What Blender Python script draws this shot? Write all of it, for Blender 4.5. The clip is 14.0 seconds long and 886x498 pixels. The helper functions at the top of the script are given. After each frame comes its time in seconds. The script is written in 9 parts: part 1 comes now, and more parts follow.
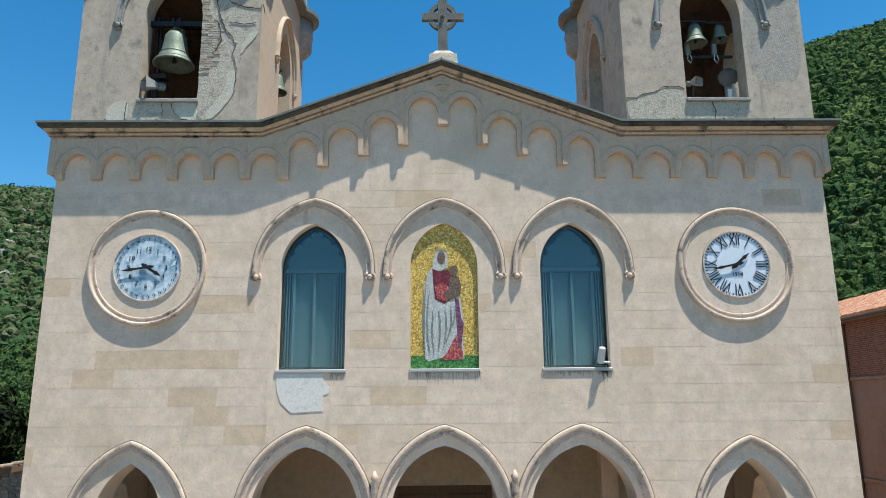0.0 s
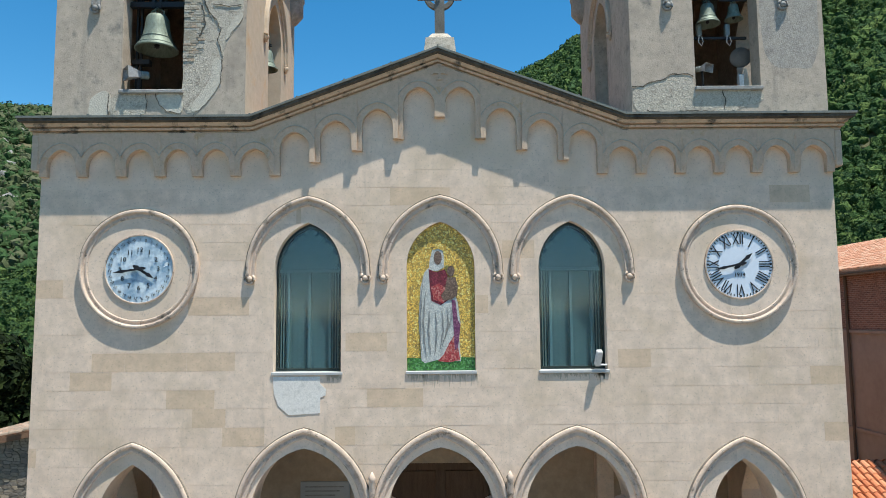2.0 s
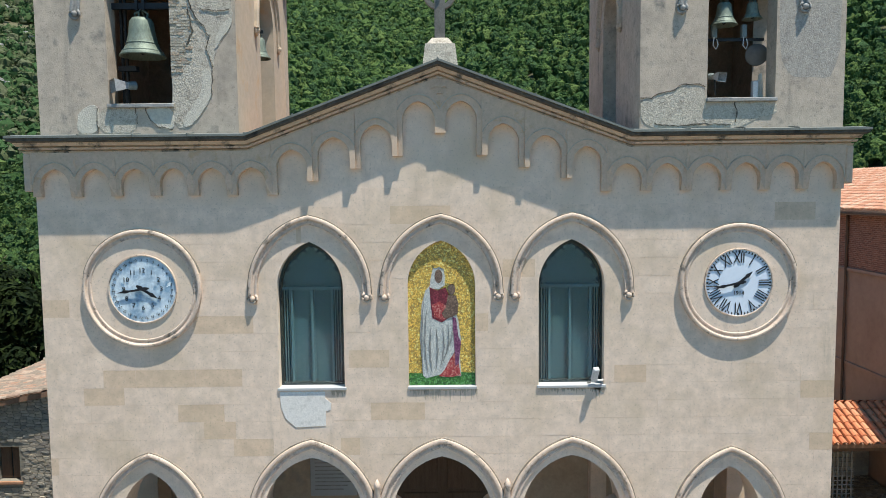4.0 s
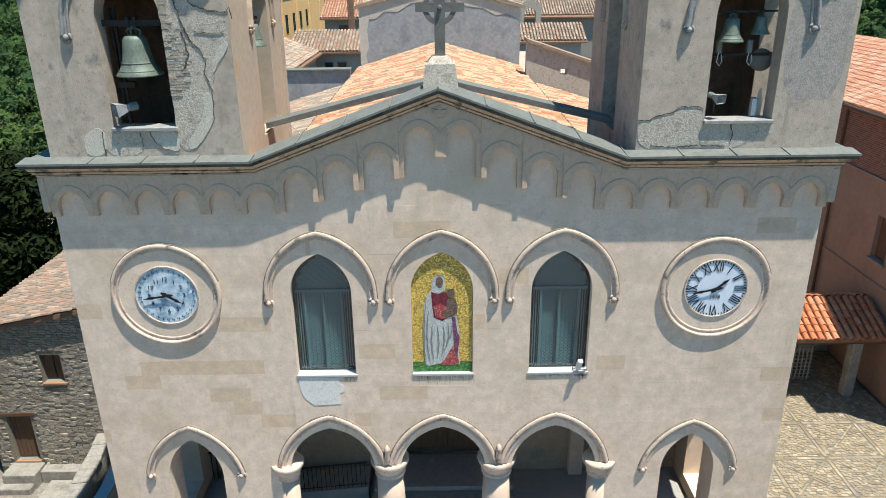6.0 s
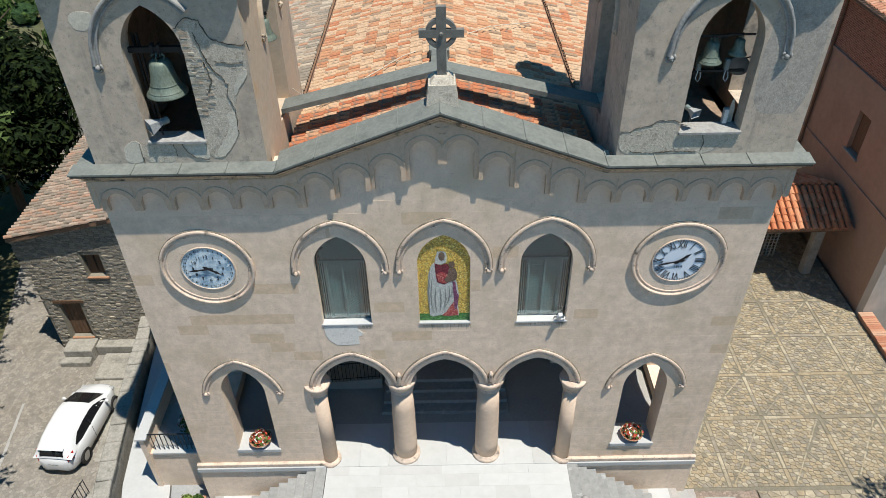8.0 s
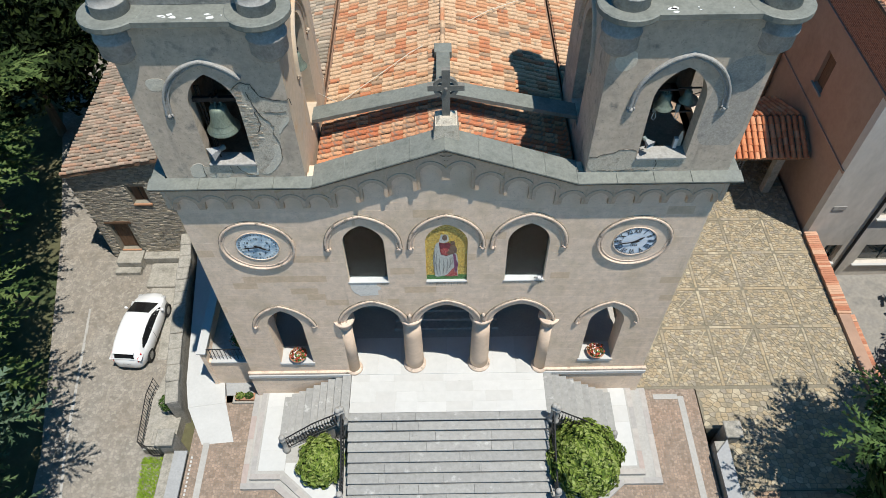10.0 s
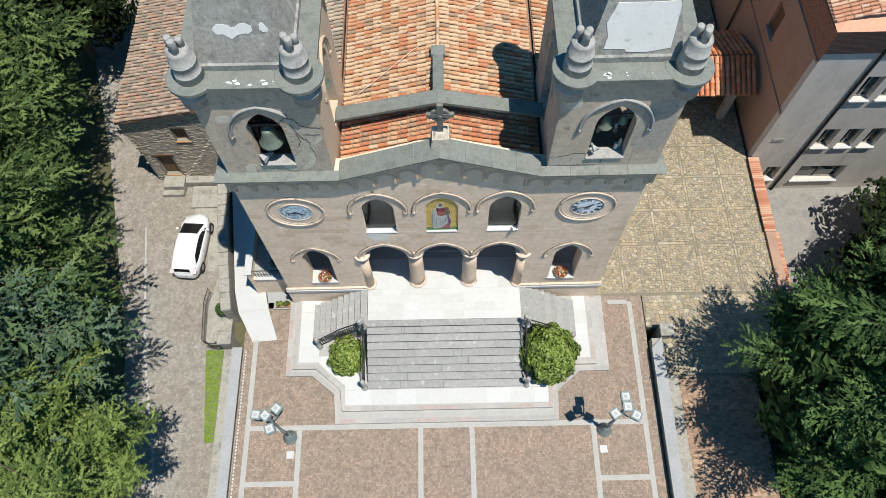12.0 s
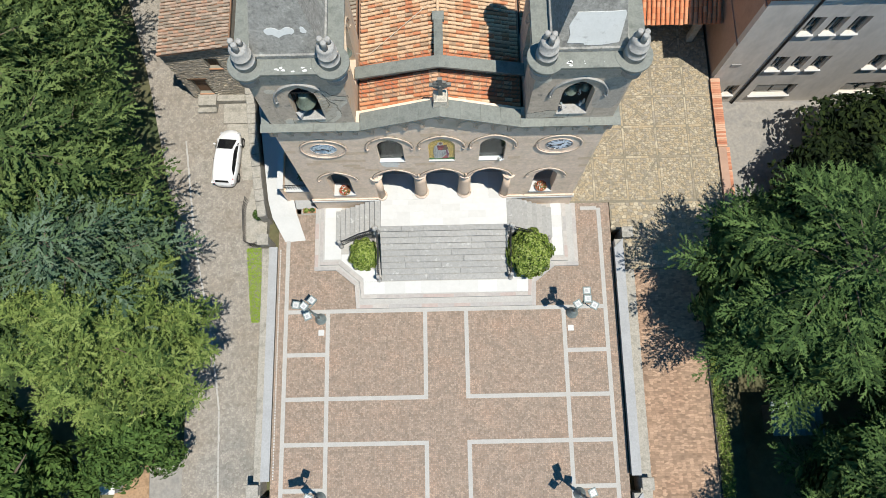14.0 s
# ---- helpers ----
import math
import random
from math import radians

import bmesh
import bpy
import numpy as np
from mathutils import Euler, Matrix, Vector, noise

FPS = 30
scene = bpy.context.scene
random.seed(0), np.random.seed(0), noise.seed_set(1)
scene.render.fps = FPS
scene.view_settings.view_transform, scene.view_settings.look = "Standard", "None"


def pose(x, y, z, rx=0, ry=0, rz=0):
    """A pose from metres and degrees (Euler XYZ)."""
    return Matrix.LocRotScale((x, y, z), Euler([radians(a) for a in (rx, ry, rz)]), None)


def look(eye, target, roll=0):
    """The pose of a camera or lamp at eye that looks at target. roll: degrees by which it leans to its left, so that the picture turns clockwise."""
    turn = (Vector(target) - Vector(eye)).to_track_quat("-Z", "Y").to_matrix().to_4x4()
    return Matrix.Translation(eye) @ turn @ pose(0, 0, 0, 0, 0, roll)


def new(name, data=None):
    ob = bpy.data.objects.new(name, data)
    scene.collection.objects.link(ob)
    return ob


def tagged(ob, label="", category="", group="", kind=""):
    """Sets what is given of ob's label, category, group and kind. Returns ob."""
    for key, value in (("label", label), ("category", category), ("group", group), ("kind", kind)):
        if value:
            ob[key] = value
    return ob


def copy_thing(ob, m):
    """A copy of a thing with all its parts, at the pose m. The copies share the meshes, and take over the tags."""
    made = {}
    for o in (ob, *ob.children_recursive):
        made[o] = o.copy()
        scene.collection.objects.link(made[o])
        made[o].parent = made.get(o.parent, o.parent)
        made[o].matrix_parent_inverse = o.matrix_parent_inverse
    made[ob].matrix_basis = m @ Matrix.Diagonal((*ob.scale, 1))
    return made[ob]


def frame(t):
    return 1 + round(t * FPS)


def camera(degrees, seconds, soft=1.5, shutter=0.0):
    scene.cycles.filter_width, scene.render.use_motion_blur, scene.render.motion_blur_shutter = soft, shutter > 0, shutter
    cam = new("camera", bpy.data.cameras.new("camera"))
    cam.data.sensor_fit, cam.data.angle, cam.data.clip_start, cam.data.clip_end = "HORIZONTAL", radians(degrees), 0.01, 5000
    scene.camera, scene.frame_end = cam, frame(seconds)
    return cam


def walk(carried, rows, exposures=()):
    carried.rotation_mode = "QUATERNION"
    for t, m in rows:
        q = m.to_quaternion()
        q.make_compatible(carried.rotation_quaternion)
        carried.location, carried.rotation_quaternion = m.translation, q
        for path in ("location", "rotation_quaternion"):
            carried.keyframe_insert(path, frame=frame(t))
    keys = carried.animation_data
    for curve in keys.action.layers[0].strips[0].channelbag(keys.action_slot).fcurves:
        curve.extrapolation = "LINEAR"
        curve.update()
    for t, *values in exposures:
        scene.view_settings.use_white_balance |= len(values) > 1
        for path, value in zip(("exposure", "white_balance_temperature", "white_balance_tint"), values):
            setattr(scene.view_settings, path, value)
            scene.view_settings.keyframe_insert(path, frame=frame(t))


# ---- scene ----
cam = camera(64.1, 14.0, 0.75)
PATH = [
    (0, (-0.202, -13.409, 7.245), (-0.172, -11.457, 7.679), -0.5),
    (0.5, (-0.112, -13.424, 7.505), (-0.094, -11.463, 7.899), -0.5),
    (1, (-0.098, -13.423, 7.885), (-0.082, -11.451, 8.218), -0.6),
    (1.5, (-0.075, -13.402, 8.357), (-0.058, -11.421, 8.63), -0.5),
    (2, (-0.037, -13.389, 8.912), (-0.021, -11.399, 9.107), -0.5),
    (2.5, (-0.038, -13.4, 9.5), (-0.023, -11.403, 9.611), -0.5),
    (3, (-0.01, -13.431, 10.087), (-0.001, -11.432, 10.129), -0.5),
    (5.5, (0.04, -13.343, 14.885), (0.043, -11.431, 14.299), -0.7),
    (6, (0.026, -13.328, 16.05), (0.03, -11.466, 15.32), -0.7),
    (6.5, (0.007, -13.292, 17.134), (0.012, -11.486, 16.276), -0.7),
    (7, (0.01, -13.253, 18.342), (0.013, -11.518, 17.348), -0.8),
    (7.5, (0.008, -13.217, 19.479), (0.01, -11.556, 18.364), -0.8),
    (8, (0.008, -13.183, 20.746), (0.008, -11.614, 19.507), -1.0),
    (10.5, (-0.076, -13.288, 28.396), (-0.078, -12.144, 26.755), -0.9),
    (11, (-0.018, -13.259, 30.388), (-0.021, -12.214, 28.683), -1.1),
    (11.5, (0.044, -13.155, 32.213), (0.039, -12.207, 30.452), -1.3),
    (12, (0.134, -13.11, 34.189), (0.127, -12.262, 32.377), -1.6),
    (12.5, (0.163, -13.051, 36.019), (0.154, -12.296, 34.167), -1.7),
    (13, (0.224, -12.958, 37.985), (0.212, -12.307, 36.094), -2.2),
    (13.5, (0.203, -12.965, 39.847), (0.19, -12.402, 37.928), -2.4),
    (14, (0.244, -12.833, 41.806), (0.229, -12.362, 39.862), -3.0),
]
walk(cam, [(t, look(eye, target, roll)) for t, eye, target, roll in PATH],
     [(0.0, 0.36, 6850, 8.0), (3.0, 0.35, 6880, 8.4), (5.5, 0.37, 6950, 9.4), (7.0, 0.2, 6950, 9.4), (8.0, 0.02, 6950, 9.4), (11.0, 0.06, 6920, 9.2), (14.0, 0.16, 7050, 9.4)])

# ---------- world, sun ----------
SUN_WAY = Vector((0.235, -0.192, 1.0)).normalized()
world = bpy.data.worlds.new("sky_world")
scene.world = world
world.use_nodes = True
wn = world.node_tree
sky = wn.nodes.new("ShaderNodeTexSky")
sky.sky_type = "NISHITA"
sky.sun_disc = False
sky.sun_elevation = math.asin(SUN_WAY.z)
sky.sun_rotation = math.atan2(SUN_WAY.x, SUN_WAY.y)
sky.altitude = 600
sky.air_density = 1.0
sky.dust_density = 0.0
sky.ozone_density = 3.0
hsv = wn.nodes.new("ShaderNodeHueSaturation")
hsv.inputs["Hue"].default_value = 0.492
hsv.inputs["Value"].default_value = 1.1
hsv.inputs["Saturation"].default_value = 1.36
wn.links.new(sky.outputs[0], hsv.inputs["Color"])
wn.links.new(hsv.outputs[0], wn.nodes["Background"].inputs[0])
wn.nodes["Background"].inputs[1].default_value = 0.129
sun_data = bpy.data.lights.new("sun", "SUN")
sun_data.energy, sun_data.angle, sun_data.color = 5.8, radians(0.5), (0.962, 0.96, 0.933)
sun = new("sun", sun_data)
sun.matrix_world = look((0, 0, 60), (-SUN_WAY.x * 10, -SUN_WAY.y * 10, 60 - SUN_WAY.z * 10))


# ---------- materials ----------
def mat(name, colors, scale=1.5, rough=0.85, bump=0.3, bscale=40.0, metal=0.0, pick="", fine=0.25, stain=None, stretch=(1, 1, 1), spec=0.3, sharp=(0.3, 0.7), streak=None, second=None):
    """colors: two or more; blended by noise, or picked by object or island. stain: (colour, scale, threshold)."""
    m = bpy.data.materials.new(name)
    m.use_nodes = True
    t = m.node_tree
    b = t.nodes["Principled BSDF"]
    b.inputs["Roughness"].default_value, b.inputs["Metallic"].default_value = rough, metal
    b.inputs["Specular IOR Level"].default_value = spec
    co = t.nodes.new("ShaderNodeTexCoord")
    mp = t.nodes.new("ShaderNodeMapping")
    mp.inputs["Scale"].default_value = stretch
    t.links.new(co.outputs["Object"], mp.inputs["Vector"])

    def noise_tex(s, detail=4.0, r=0.6):
        n = t.nodes.new("ShaderNodeTexNoise")
        n.inputs["Scale"].default_value, n.inputs["Detail"].default_value, n.inputs["Roughness"].default_value = s, detail, r
        t.links.new(mp.outputs[0], n.inputs["Vector"])
        return n.outputs["Fac"]

    def mix(kind, fac, a, c):
        x = t.nodes.new("ShaderNodeMix")
        x.data_type, x.blend_type = "RGBA", kind
        for sock, v in ((x.inputs[0], fac), (x.inputs[6], a), (x.inputs[7], c)):
            if isinstance(v, (int, float)):
                sock.default_value = v
            elif isinstance(v, tuple):
                sock.default_value = (*v, 1)
            else:
                t.links.new(v, sock)
        return x.outputs[2]

    ramp = t.nodes.new("ShaderNodeValToRGB")
    el = ramp.color_ramp.elements
    lo, hi = sharp if not pick else (0.0, 1.0)
    for i, c in enumerate(colors):
        e = el[i] if i < 2 else el.new(0.5)
        e.position, e.color = lo + (hi - lo) * i / max(1, len(colors) - (0 if pick else 1)), (*c, 1)
    if pick:
        ramp.color_ramp.interpolation = "CONSTANT"
    if pick == "object":
        t.links.new(t.nodes.new("ShaderNodeObjectInfo").outputs["Random"], ramp.inputs[0])
    elif pick == "island":
        t.links.new(t.nodes.new("ShaderNodeNewGeometry").outputs["Random Per Island"], ramp.inputs[0])
    else:
        t.links.new(noise_tex(scale), ramp.inputs[0])
    col = ramp.outputs[0]
    f = t.nodes.new("ShaderNodeMapRange")
    f.inputs[1].default_value, f.inputs[2].default_value = 0.25, 0.75
    f.inputs[3].default_value, f.inputs[4].default_value = 1 - fine, 1 + fine
    t.links.new(noise_tex(scale * 7 if not pick else scale * 3, 6, 0.7), f.inputs[0])
    col = mix("MULTIPLY", 1.0, col, f.outputs[0])
    if stain:
        r2 = t.nodes.new("ShaderNodeMapRange")
        r2.inputs[1].default_value, r2.inputs[2].default_value = stain[2], stain[2] + (stain[3] if len(stain) > 3 else 0.12)
        r2.inputs[4].default_value = stain[4] if len(stain) > 4 else 1.0
        t.links.new(noise_tex(stain[1], 6, 0.65), r2.inputs[0])
        col = mix("MIX", r2.outputs[0], col, stain[0])
    for extra, sc in ((second, (1, 1, 1)), (streak, (1, 1, 0.1))):
        if not extra:
            continue
        m3 = t.nodes.new("ShaderNodeMapping")
        m3.inputs["Scale"].default_value = sc
        t.links.new(co.outputs["Object"], m3.inputs["Vector"])
        n3 = t.nodes.new("ShaderNodeTexNoise")
        n3.inputs["Scale"].default_value, n3.inputs["Detail"].default_value, n3.inputs["Roughness"].default_value = extra[1], 7, 0.7
        t.links.new(m3.outputs[0], n3.inputs["Vector"])
        r3 = t.nodes.new("ShaderNodeMapRange")
        r3.inputs[1].default_value, r3.inputs[2].default_value, r3.inputs[4].default_value = extra[2], extra[2] + extra[3], extra[4]
        t.links.new(n3.outputs["Fac"], r3.inputs[0])
        col = mix("MIX", r3.outputs[0], col, extra[0])
    t.links.new(col, b.inputs["Base Color"])
    if bump:
        bp = t.nodes.new("ShaderNodeBump")
        bp.inputs["Strength"].default_value, bp.inputs["Distance"].default_value = bump, 0.02
        t.links.new(noise_tex(bscale, 5, 0.65), bp.inputs["Height"])
        t.links.new(bp.outputs[0], b.inputs["Normal"])
    return m


def cell_mat(name, colors, joint, size, jw=0.06, rough=0.9, big=(0.85, 1.12), stretch=(1, 1, 1), bump=0.6, rand=1.0):
    """Small setts: cells with darker joints, each of its own tone."""
    m = mat(name, colors, scale=0.35, rough=rough, bump=0)
    t = m.node_tree
    b = t.nodes["Principled BSDF"]
    base = b.inputs["Base Color"].links[0].from_socket
    co = t.nodes.new("ShaderNodeTexCoord")
    mp = t.nodes.new("ShaderNodeMapping")
    mp.inputs["Scale"].default_value = stretch
    t.links.new(co.outputs["Object"], mp.inputs["Vector"])
    vs = []
    for feat in ("F1", "DISTANCE_TO_EDGE"):
        v = t.nodes.new("ShaderNodeTexVoronoi")
        v.voronoi_dimensions, v.feature = "2D", feat
        v.inputs["Scale"].default_value, v.inputs["Randomness"].default_value = 1 / size, rand
        t.links.new(mp.outputs[0], v.inputs["Vector"])
        vs.append(v)
    sep = t.nodes.new("ShaderNodeSeparateColor")
    t.links.new(vs[0].outputs["Color"], sep.inputs[0])
    tone = t.nodes.new("ShaderNodeMapRange")
    tone.inputs[3].default_value, tone.inputs[4].default_value = big
    t.links.new(sep.outputs[0], tone.inputs[0])
    mul = t.nodes.new("ShaderNodeMix")
    mul.data_type, mul.blend_type = "RGBA", "MULTIPLY"
    mul.inputs[0].default_value = 1
    t.links.new(base, mul.inputs[6])
    t.links.new(tone.outputs[0], mul.inputs[7])
    edge = t.nodes.new("ShaderNodeMapRange")
    edge.inputs[1].default_value, edge.inputs[2].default_value = jw * 0.4, jw
    t.links.new(vs[1].outputs["Distance"], edge.inputs[0])
    jm = t.nodes.new("ShaderNodeMix")
    jm.data_type = "RGBA"
    jm.inputs[6].default_value = (*joint, 1)
    t.links.new(edge.outputs[0], jm.inputs[0])
    t.links.new(mul.outputs[2], jm.inputs[7])
    t.links.new(jm.outputs[2], b.inputs["Base Color"])
    bp = t.nodes.new("ShaderNodeBump")
    bp.inputs["Strength"].default_value, bp.inputs["Distance"].default_value = bump, 0.03
    t.links.new(edge.outputs[0], bp.inputs["Height"])
    t.links.new(bp.outputs[0], b.inputs["Normal"])
    return m


STONE = [(0.744, 0.579, 0.443), (0.778, 0.615, 0.480), (0.705, 0.540, 0.404)]
TAN = ((0.54, 0.42, 0.28), 0.7, 0.48, 0.2, 0.55)
GRIME = ((0.36, 0.29, 0.215), 22.0, 0.56, 0.08, 0.45)
FLOWS = ((0.38, 0.31, 0.24), 2.6, 0.58, 0.14, 0.38)
BLOCKS = [(0.745, 0.579, 0.444)] * 5 + [(0.762, 0.596, 0.461)] * 5 + [(0.727, 0.564, 0.423), (0.692, 0.521, 0.366), (0.780, 0.616, 0.480), (0.715, 0.551, 0.412), (0.675, 0.503, 0.354), (0.721, 0.549, 0.391)]
M_ASHLAR = mat("ashlar_limestone", STONE, 0.8, 0.9, 0.12, 55, fine=0.14, stain=TAN, second=GRIME, streak=FLOWS)
M_BLOCK = mat("ashlar_block", BLOCKS, 1.2, 0.9, 0.12, 55, pick="object", fine=0.2, stain=TAN, second=GRIME, streak=FLOWS)
M_BLOCKI = mat("ashlar_block_far", BLOCKS, 1.2, 0.9, 0.12, 55, pick="island", fine=0.2, stain=TAN, second=GRIME, streak=FLOWS)
M_MOULD = mat("carved_limestone", [(0.597, 0.465, 0.365), (0.646, 0.504, 0.397), (0.503, 0.387, 0.300)], 1.6, 0.9, 0.3, 50, fine=0.2, stain=((0.19, 0.16, 0.13), 3.5, 0.57), second=((0.12, 0.105, 0.085), 9.0, 0.6, 0.08, 0.8))
M_COLUMN = mat("smooth_column_stone", [(0.594, 0.450, 0.338), (0.642, 0.487, 0.367)], 0.9, 0.85, 0.15, 50, fine=0.1, second=((0.30, 0.255, 0.20), 5.0, 0.64, 0.1, 0.4))
M_CORBEL = mat("corbel_stone", [(0.588, 0.438, 0.326), (0.620, 0.458, 0.326)], 1.4, 0.9, 0.25, 50, fine=0.14, stain=((0.52, 0.34, 0.18), 2.2, 0.6), second=GRIME)
M_STAIN = mat("washed_down_dirt", [(0.50, 0.40, 0.30), (0.58, 0.47, 0.355), (0.44, 0.345, 0.25)], 2.2, 0.95, 0.1, 50, fine=0.2, streak=((0.34, 0.27, 0.2), 5.0, 0.5, 0.15, 0.6))
# portico plaster, darkened and warmed in colour to carry the shade behind the arches
M_PORTICO = mat("shade_darkened_portico_plaster", [(0.462, 0.340, 0.234), (0.502, 0.375, 0.261), (0.413, 0.302, 0.204)], 0.9, 0.95, 0.15, 40, fine=0.14, stain=((0.36, 0.30, 0.235), 1.2, 0.56))
# dark colour that stands in for the shade inside the bell chambers
M_CHAMBERSHADE = mat("shade_dark_chamber_lining", [(0.234, 0.167, 0.120), (0.306, 0.221, 0.160), (0.180, 0.133, 0.096)], 2.0, 0.95, 0.5, 25, fine=0.25)
M_FRESH = mat("pale_repair_plaster", [(0.70, 0.665, 0.60), (0.76, 0.72, 0.655), (0.62, 0.59, 0.53)], 6.0, 0.95, 0.15, 30, fine=0.2)
M_INCISE = mat("dirty_incised_line", [(0.46, 0.39, 0.305), (0.51, 0.435, 0.34)], 2.0, 0.95, 0.3, 40)
M_CORNICE = mat("cornice_stone", [(0.556, 0.395, 0.265), (0.627, 0.451, 0.311)], 1.5, 0.9, 0.3, 40, fine=0.2, stain=((0.10, 0.09, 0.075), 3.0, 0.53))
# drip edge; also the tower cracks and the shade painted along patch edges
M_CAPEDGE = mat("blackened_edge_and_crack_shade", [(0.060, 0.054, 0.045), (0.114, 0.099, 0.078), (0.036, 0.033, 0.029)], 2.5, 0.9, 0.3, 30, fine=0.3)
M_GRIMEL = mat("grimy_upper_edge", [(0.13, 0.112, 0.09), (0.27, 0.23, 0.18), (0.085, 0.075, 0.062)], 3.0, 0.95, 0.3, 30, fine=0.3)
M_CROSS = mat("dark_cross_stone", [(0.13, 0.125, 0.11), (0.19, 0.18, 0.16)], 4.0, 0.9, 0.4, 40, fine=0.25)
M_LANTOP = mat("grey_lantern_glass", [(0.27, 0.275, 0.275), (0.36, 0.365, 0.365), (0.20, 0.20, 0.20)], 9.0, 0.4, 0.02, 40)
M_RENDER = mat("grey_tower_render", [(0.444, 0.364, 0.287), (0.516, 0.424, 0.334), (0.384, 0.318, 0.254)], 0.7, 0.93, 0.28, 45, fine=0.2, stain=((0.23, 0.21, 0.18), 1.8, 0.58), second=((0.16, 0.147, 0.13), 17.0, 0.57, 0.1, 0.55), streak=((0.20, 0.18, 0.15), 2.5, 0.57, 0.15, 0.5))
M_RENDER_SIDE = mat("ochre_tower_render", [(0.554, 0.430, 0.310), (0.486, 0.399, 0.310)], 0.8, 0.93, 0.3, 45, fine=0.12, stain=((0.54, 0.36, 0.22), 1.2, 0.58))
M_PATCH = mat("bare_mortar", [(0.441, 0.389, 0.310), (0.525, 0.465, 0.378), (0.347, 0.298, 0.238)], 5.0, 0.95, 0.9, 22, fine=0.4, second=((0.16, 0.14, 0.115), 9.0, 0.6, 0.07, 0.7))
M_PITTED = mat("pitted_render", [(0.36, 0.325, 0.28), (0.42, 0.375, 0.32), (0.30, 0.27, 0.235)], 3.0, 0.95, 0.45, 34, fine=0.3, second=((0.17, 0.155, 0.135), 34.0, 0.56, 0.08, 0.6))
M_BAREBRICK = mat("bare_pale_brick", [(0.432, 0.382, 0.302), (0.497, 0.445, 0.364), (0.367, 0.318, 0.250), (0.454, 0.350, 0.260)], 5.0, 0.95, 0.6, 30, pick="island", fine=0.25, second=((0.14, 0.12, 0.10), 14.0, 0.6, 0.08, 0.6))
M_SKIM = mat("pale_skim_plaster", [(0.549, 0.497, 0.410), (0.616, 0.562, 0.465)], 3.0, 0.95, 0.6, 40, fine=0.2, second=((0.27, 0.25, 0.215), 6.0, 0.6, 0.1, 0.6))
M_ZINC = mat("weathered_zinc", [(0.154, 0.164, 0.145), (0.192, 0.201, 0.179), (0.130, 0.140, 0.124)], 1.8, 0.65, 0.15, 20, metal=0.1, fine=0.22, second=((0.075, 0.085, 0.08), 5.0, 0.62, 0.1, 0.5))
M_SLATE = mat("spire_cement", [(0.214, 0.209, 0.191), (0.288, 0.279, 0.255), (0.177, 0.172, 0.159)], 1.4, 0.9, 0.6, 30, fine=0.35, stain=((0.40, 0.39, 0.355), 2.2, 0.56), second=((0.10, 0.098, 0.09), 4.0, 0.58, 0.1, 0.7), streak=((0.14, 0.135, 0.125), 4.0, 0.56, 0.12, 0.5))
M_WHITE = mat("white_membrane", [(0.605, 0.605, 0.584), (0.560, 0.560, 0.539)], 2.0, 0.8, 0.15, 25, fine=0.06, stain=((0.42, 0.41, 0.39), 2.5, 0.58))
M_PINN = mat("pinnacle_cement", [(0.27, 0.262, 0.245), (0.34, 0.33, 0.31), (0.23, 0.22, 0.205)], 2.2, 0.9, 0.5, 30, fine=0.25, second=((0.13, 0.125, 0.115), 5.0, 0.6, 0.1, 0.6))
TILES = [(0.463, 0.151, 0.071), (0.490, 0.224, 0.118), (0.534, 0.310, 0.180), (0.499, 0.270, 0.153), (0.356, 0.211, 0.134), (0.534, 0.283, 0.158), (0.561, 0.342, 0.212), (0.445, 0.157, 0.077), (0.214, 0.135, 0.090), (0.534, 0.303, 0.175), (0.294, 0.184, 0.123), (0.463, 0.263, 0.156), (0.480, 0.184, 0.090), (0.508, 0.290, 0.169)]
M_TILE = mat("old_roof_tile", TILES, 3.0, 0.9, 0.5, 40, pick="object", fine=0.3, stain=((0.17, 0.15, 0.125), 5.0, 0.57, 0.1, 0.75), second=((0.17, 0.155, 0.125), 24.0, 0.56, 0.1, 0.7))
M_TILEI = mat("old_roof_tile_far", [(0.500, 0.246, 0.131), (0.490, 0.214, 0.109), (0.541, 0.353, 0.218), (0.479, 0.189, 0.095), (0.326, 0.218, 0.141), (0.510, 0.272, 0.148), (0.561, 0.374, 0.236), (0.418, 0.263, 0.162), (0.224, 0.156, 0.106), (0.500, 0.221, 0.116), (0.306, 0.209, 0.141), (0.490, 0.239, 0.127), (0.520, 0.321, 0.187)], 3.0, 0.9, 0.5, 40, pick="island", fine=0.3, stain=((0.17, 0.15, 0.125), 5.0, 0.57, 0.1, 0.75), second=((0.17, 0.155, 0.125), 24.0, 0.56, 0.1, 0.7))
M_TILEPALE = mat("bleached_roof_tile", [(0.440, 0.334, 0.238), (0.475, 0.378, 0.282), (0.370, 0.273, 0.194), (0.422, 0.238, 0.150), (0.290, 0.238, 0.180), (0.493, 0.396, 0.299), (0.396, 0.317, 0.238), (0.211, 0.176, 0.136)], 3.0, 0.9, 0.5, 40, pick="island", fine=0.25, stain=((0.17, 0.15, 0.11), 5.0, 0.6))
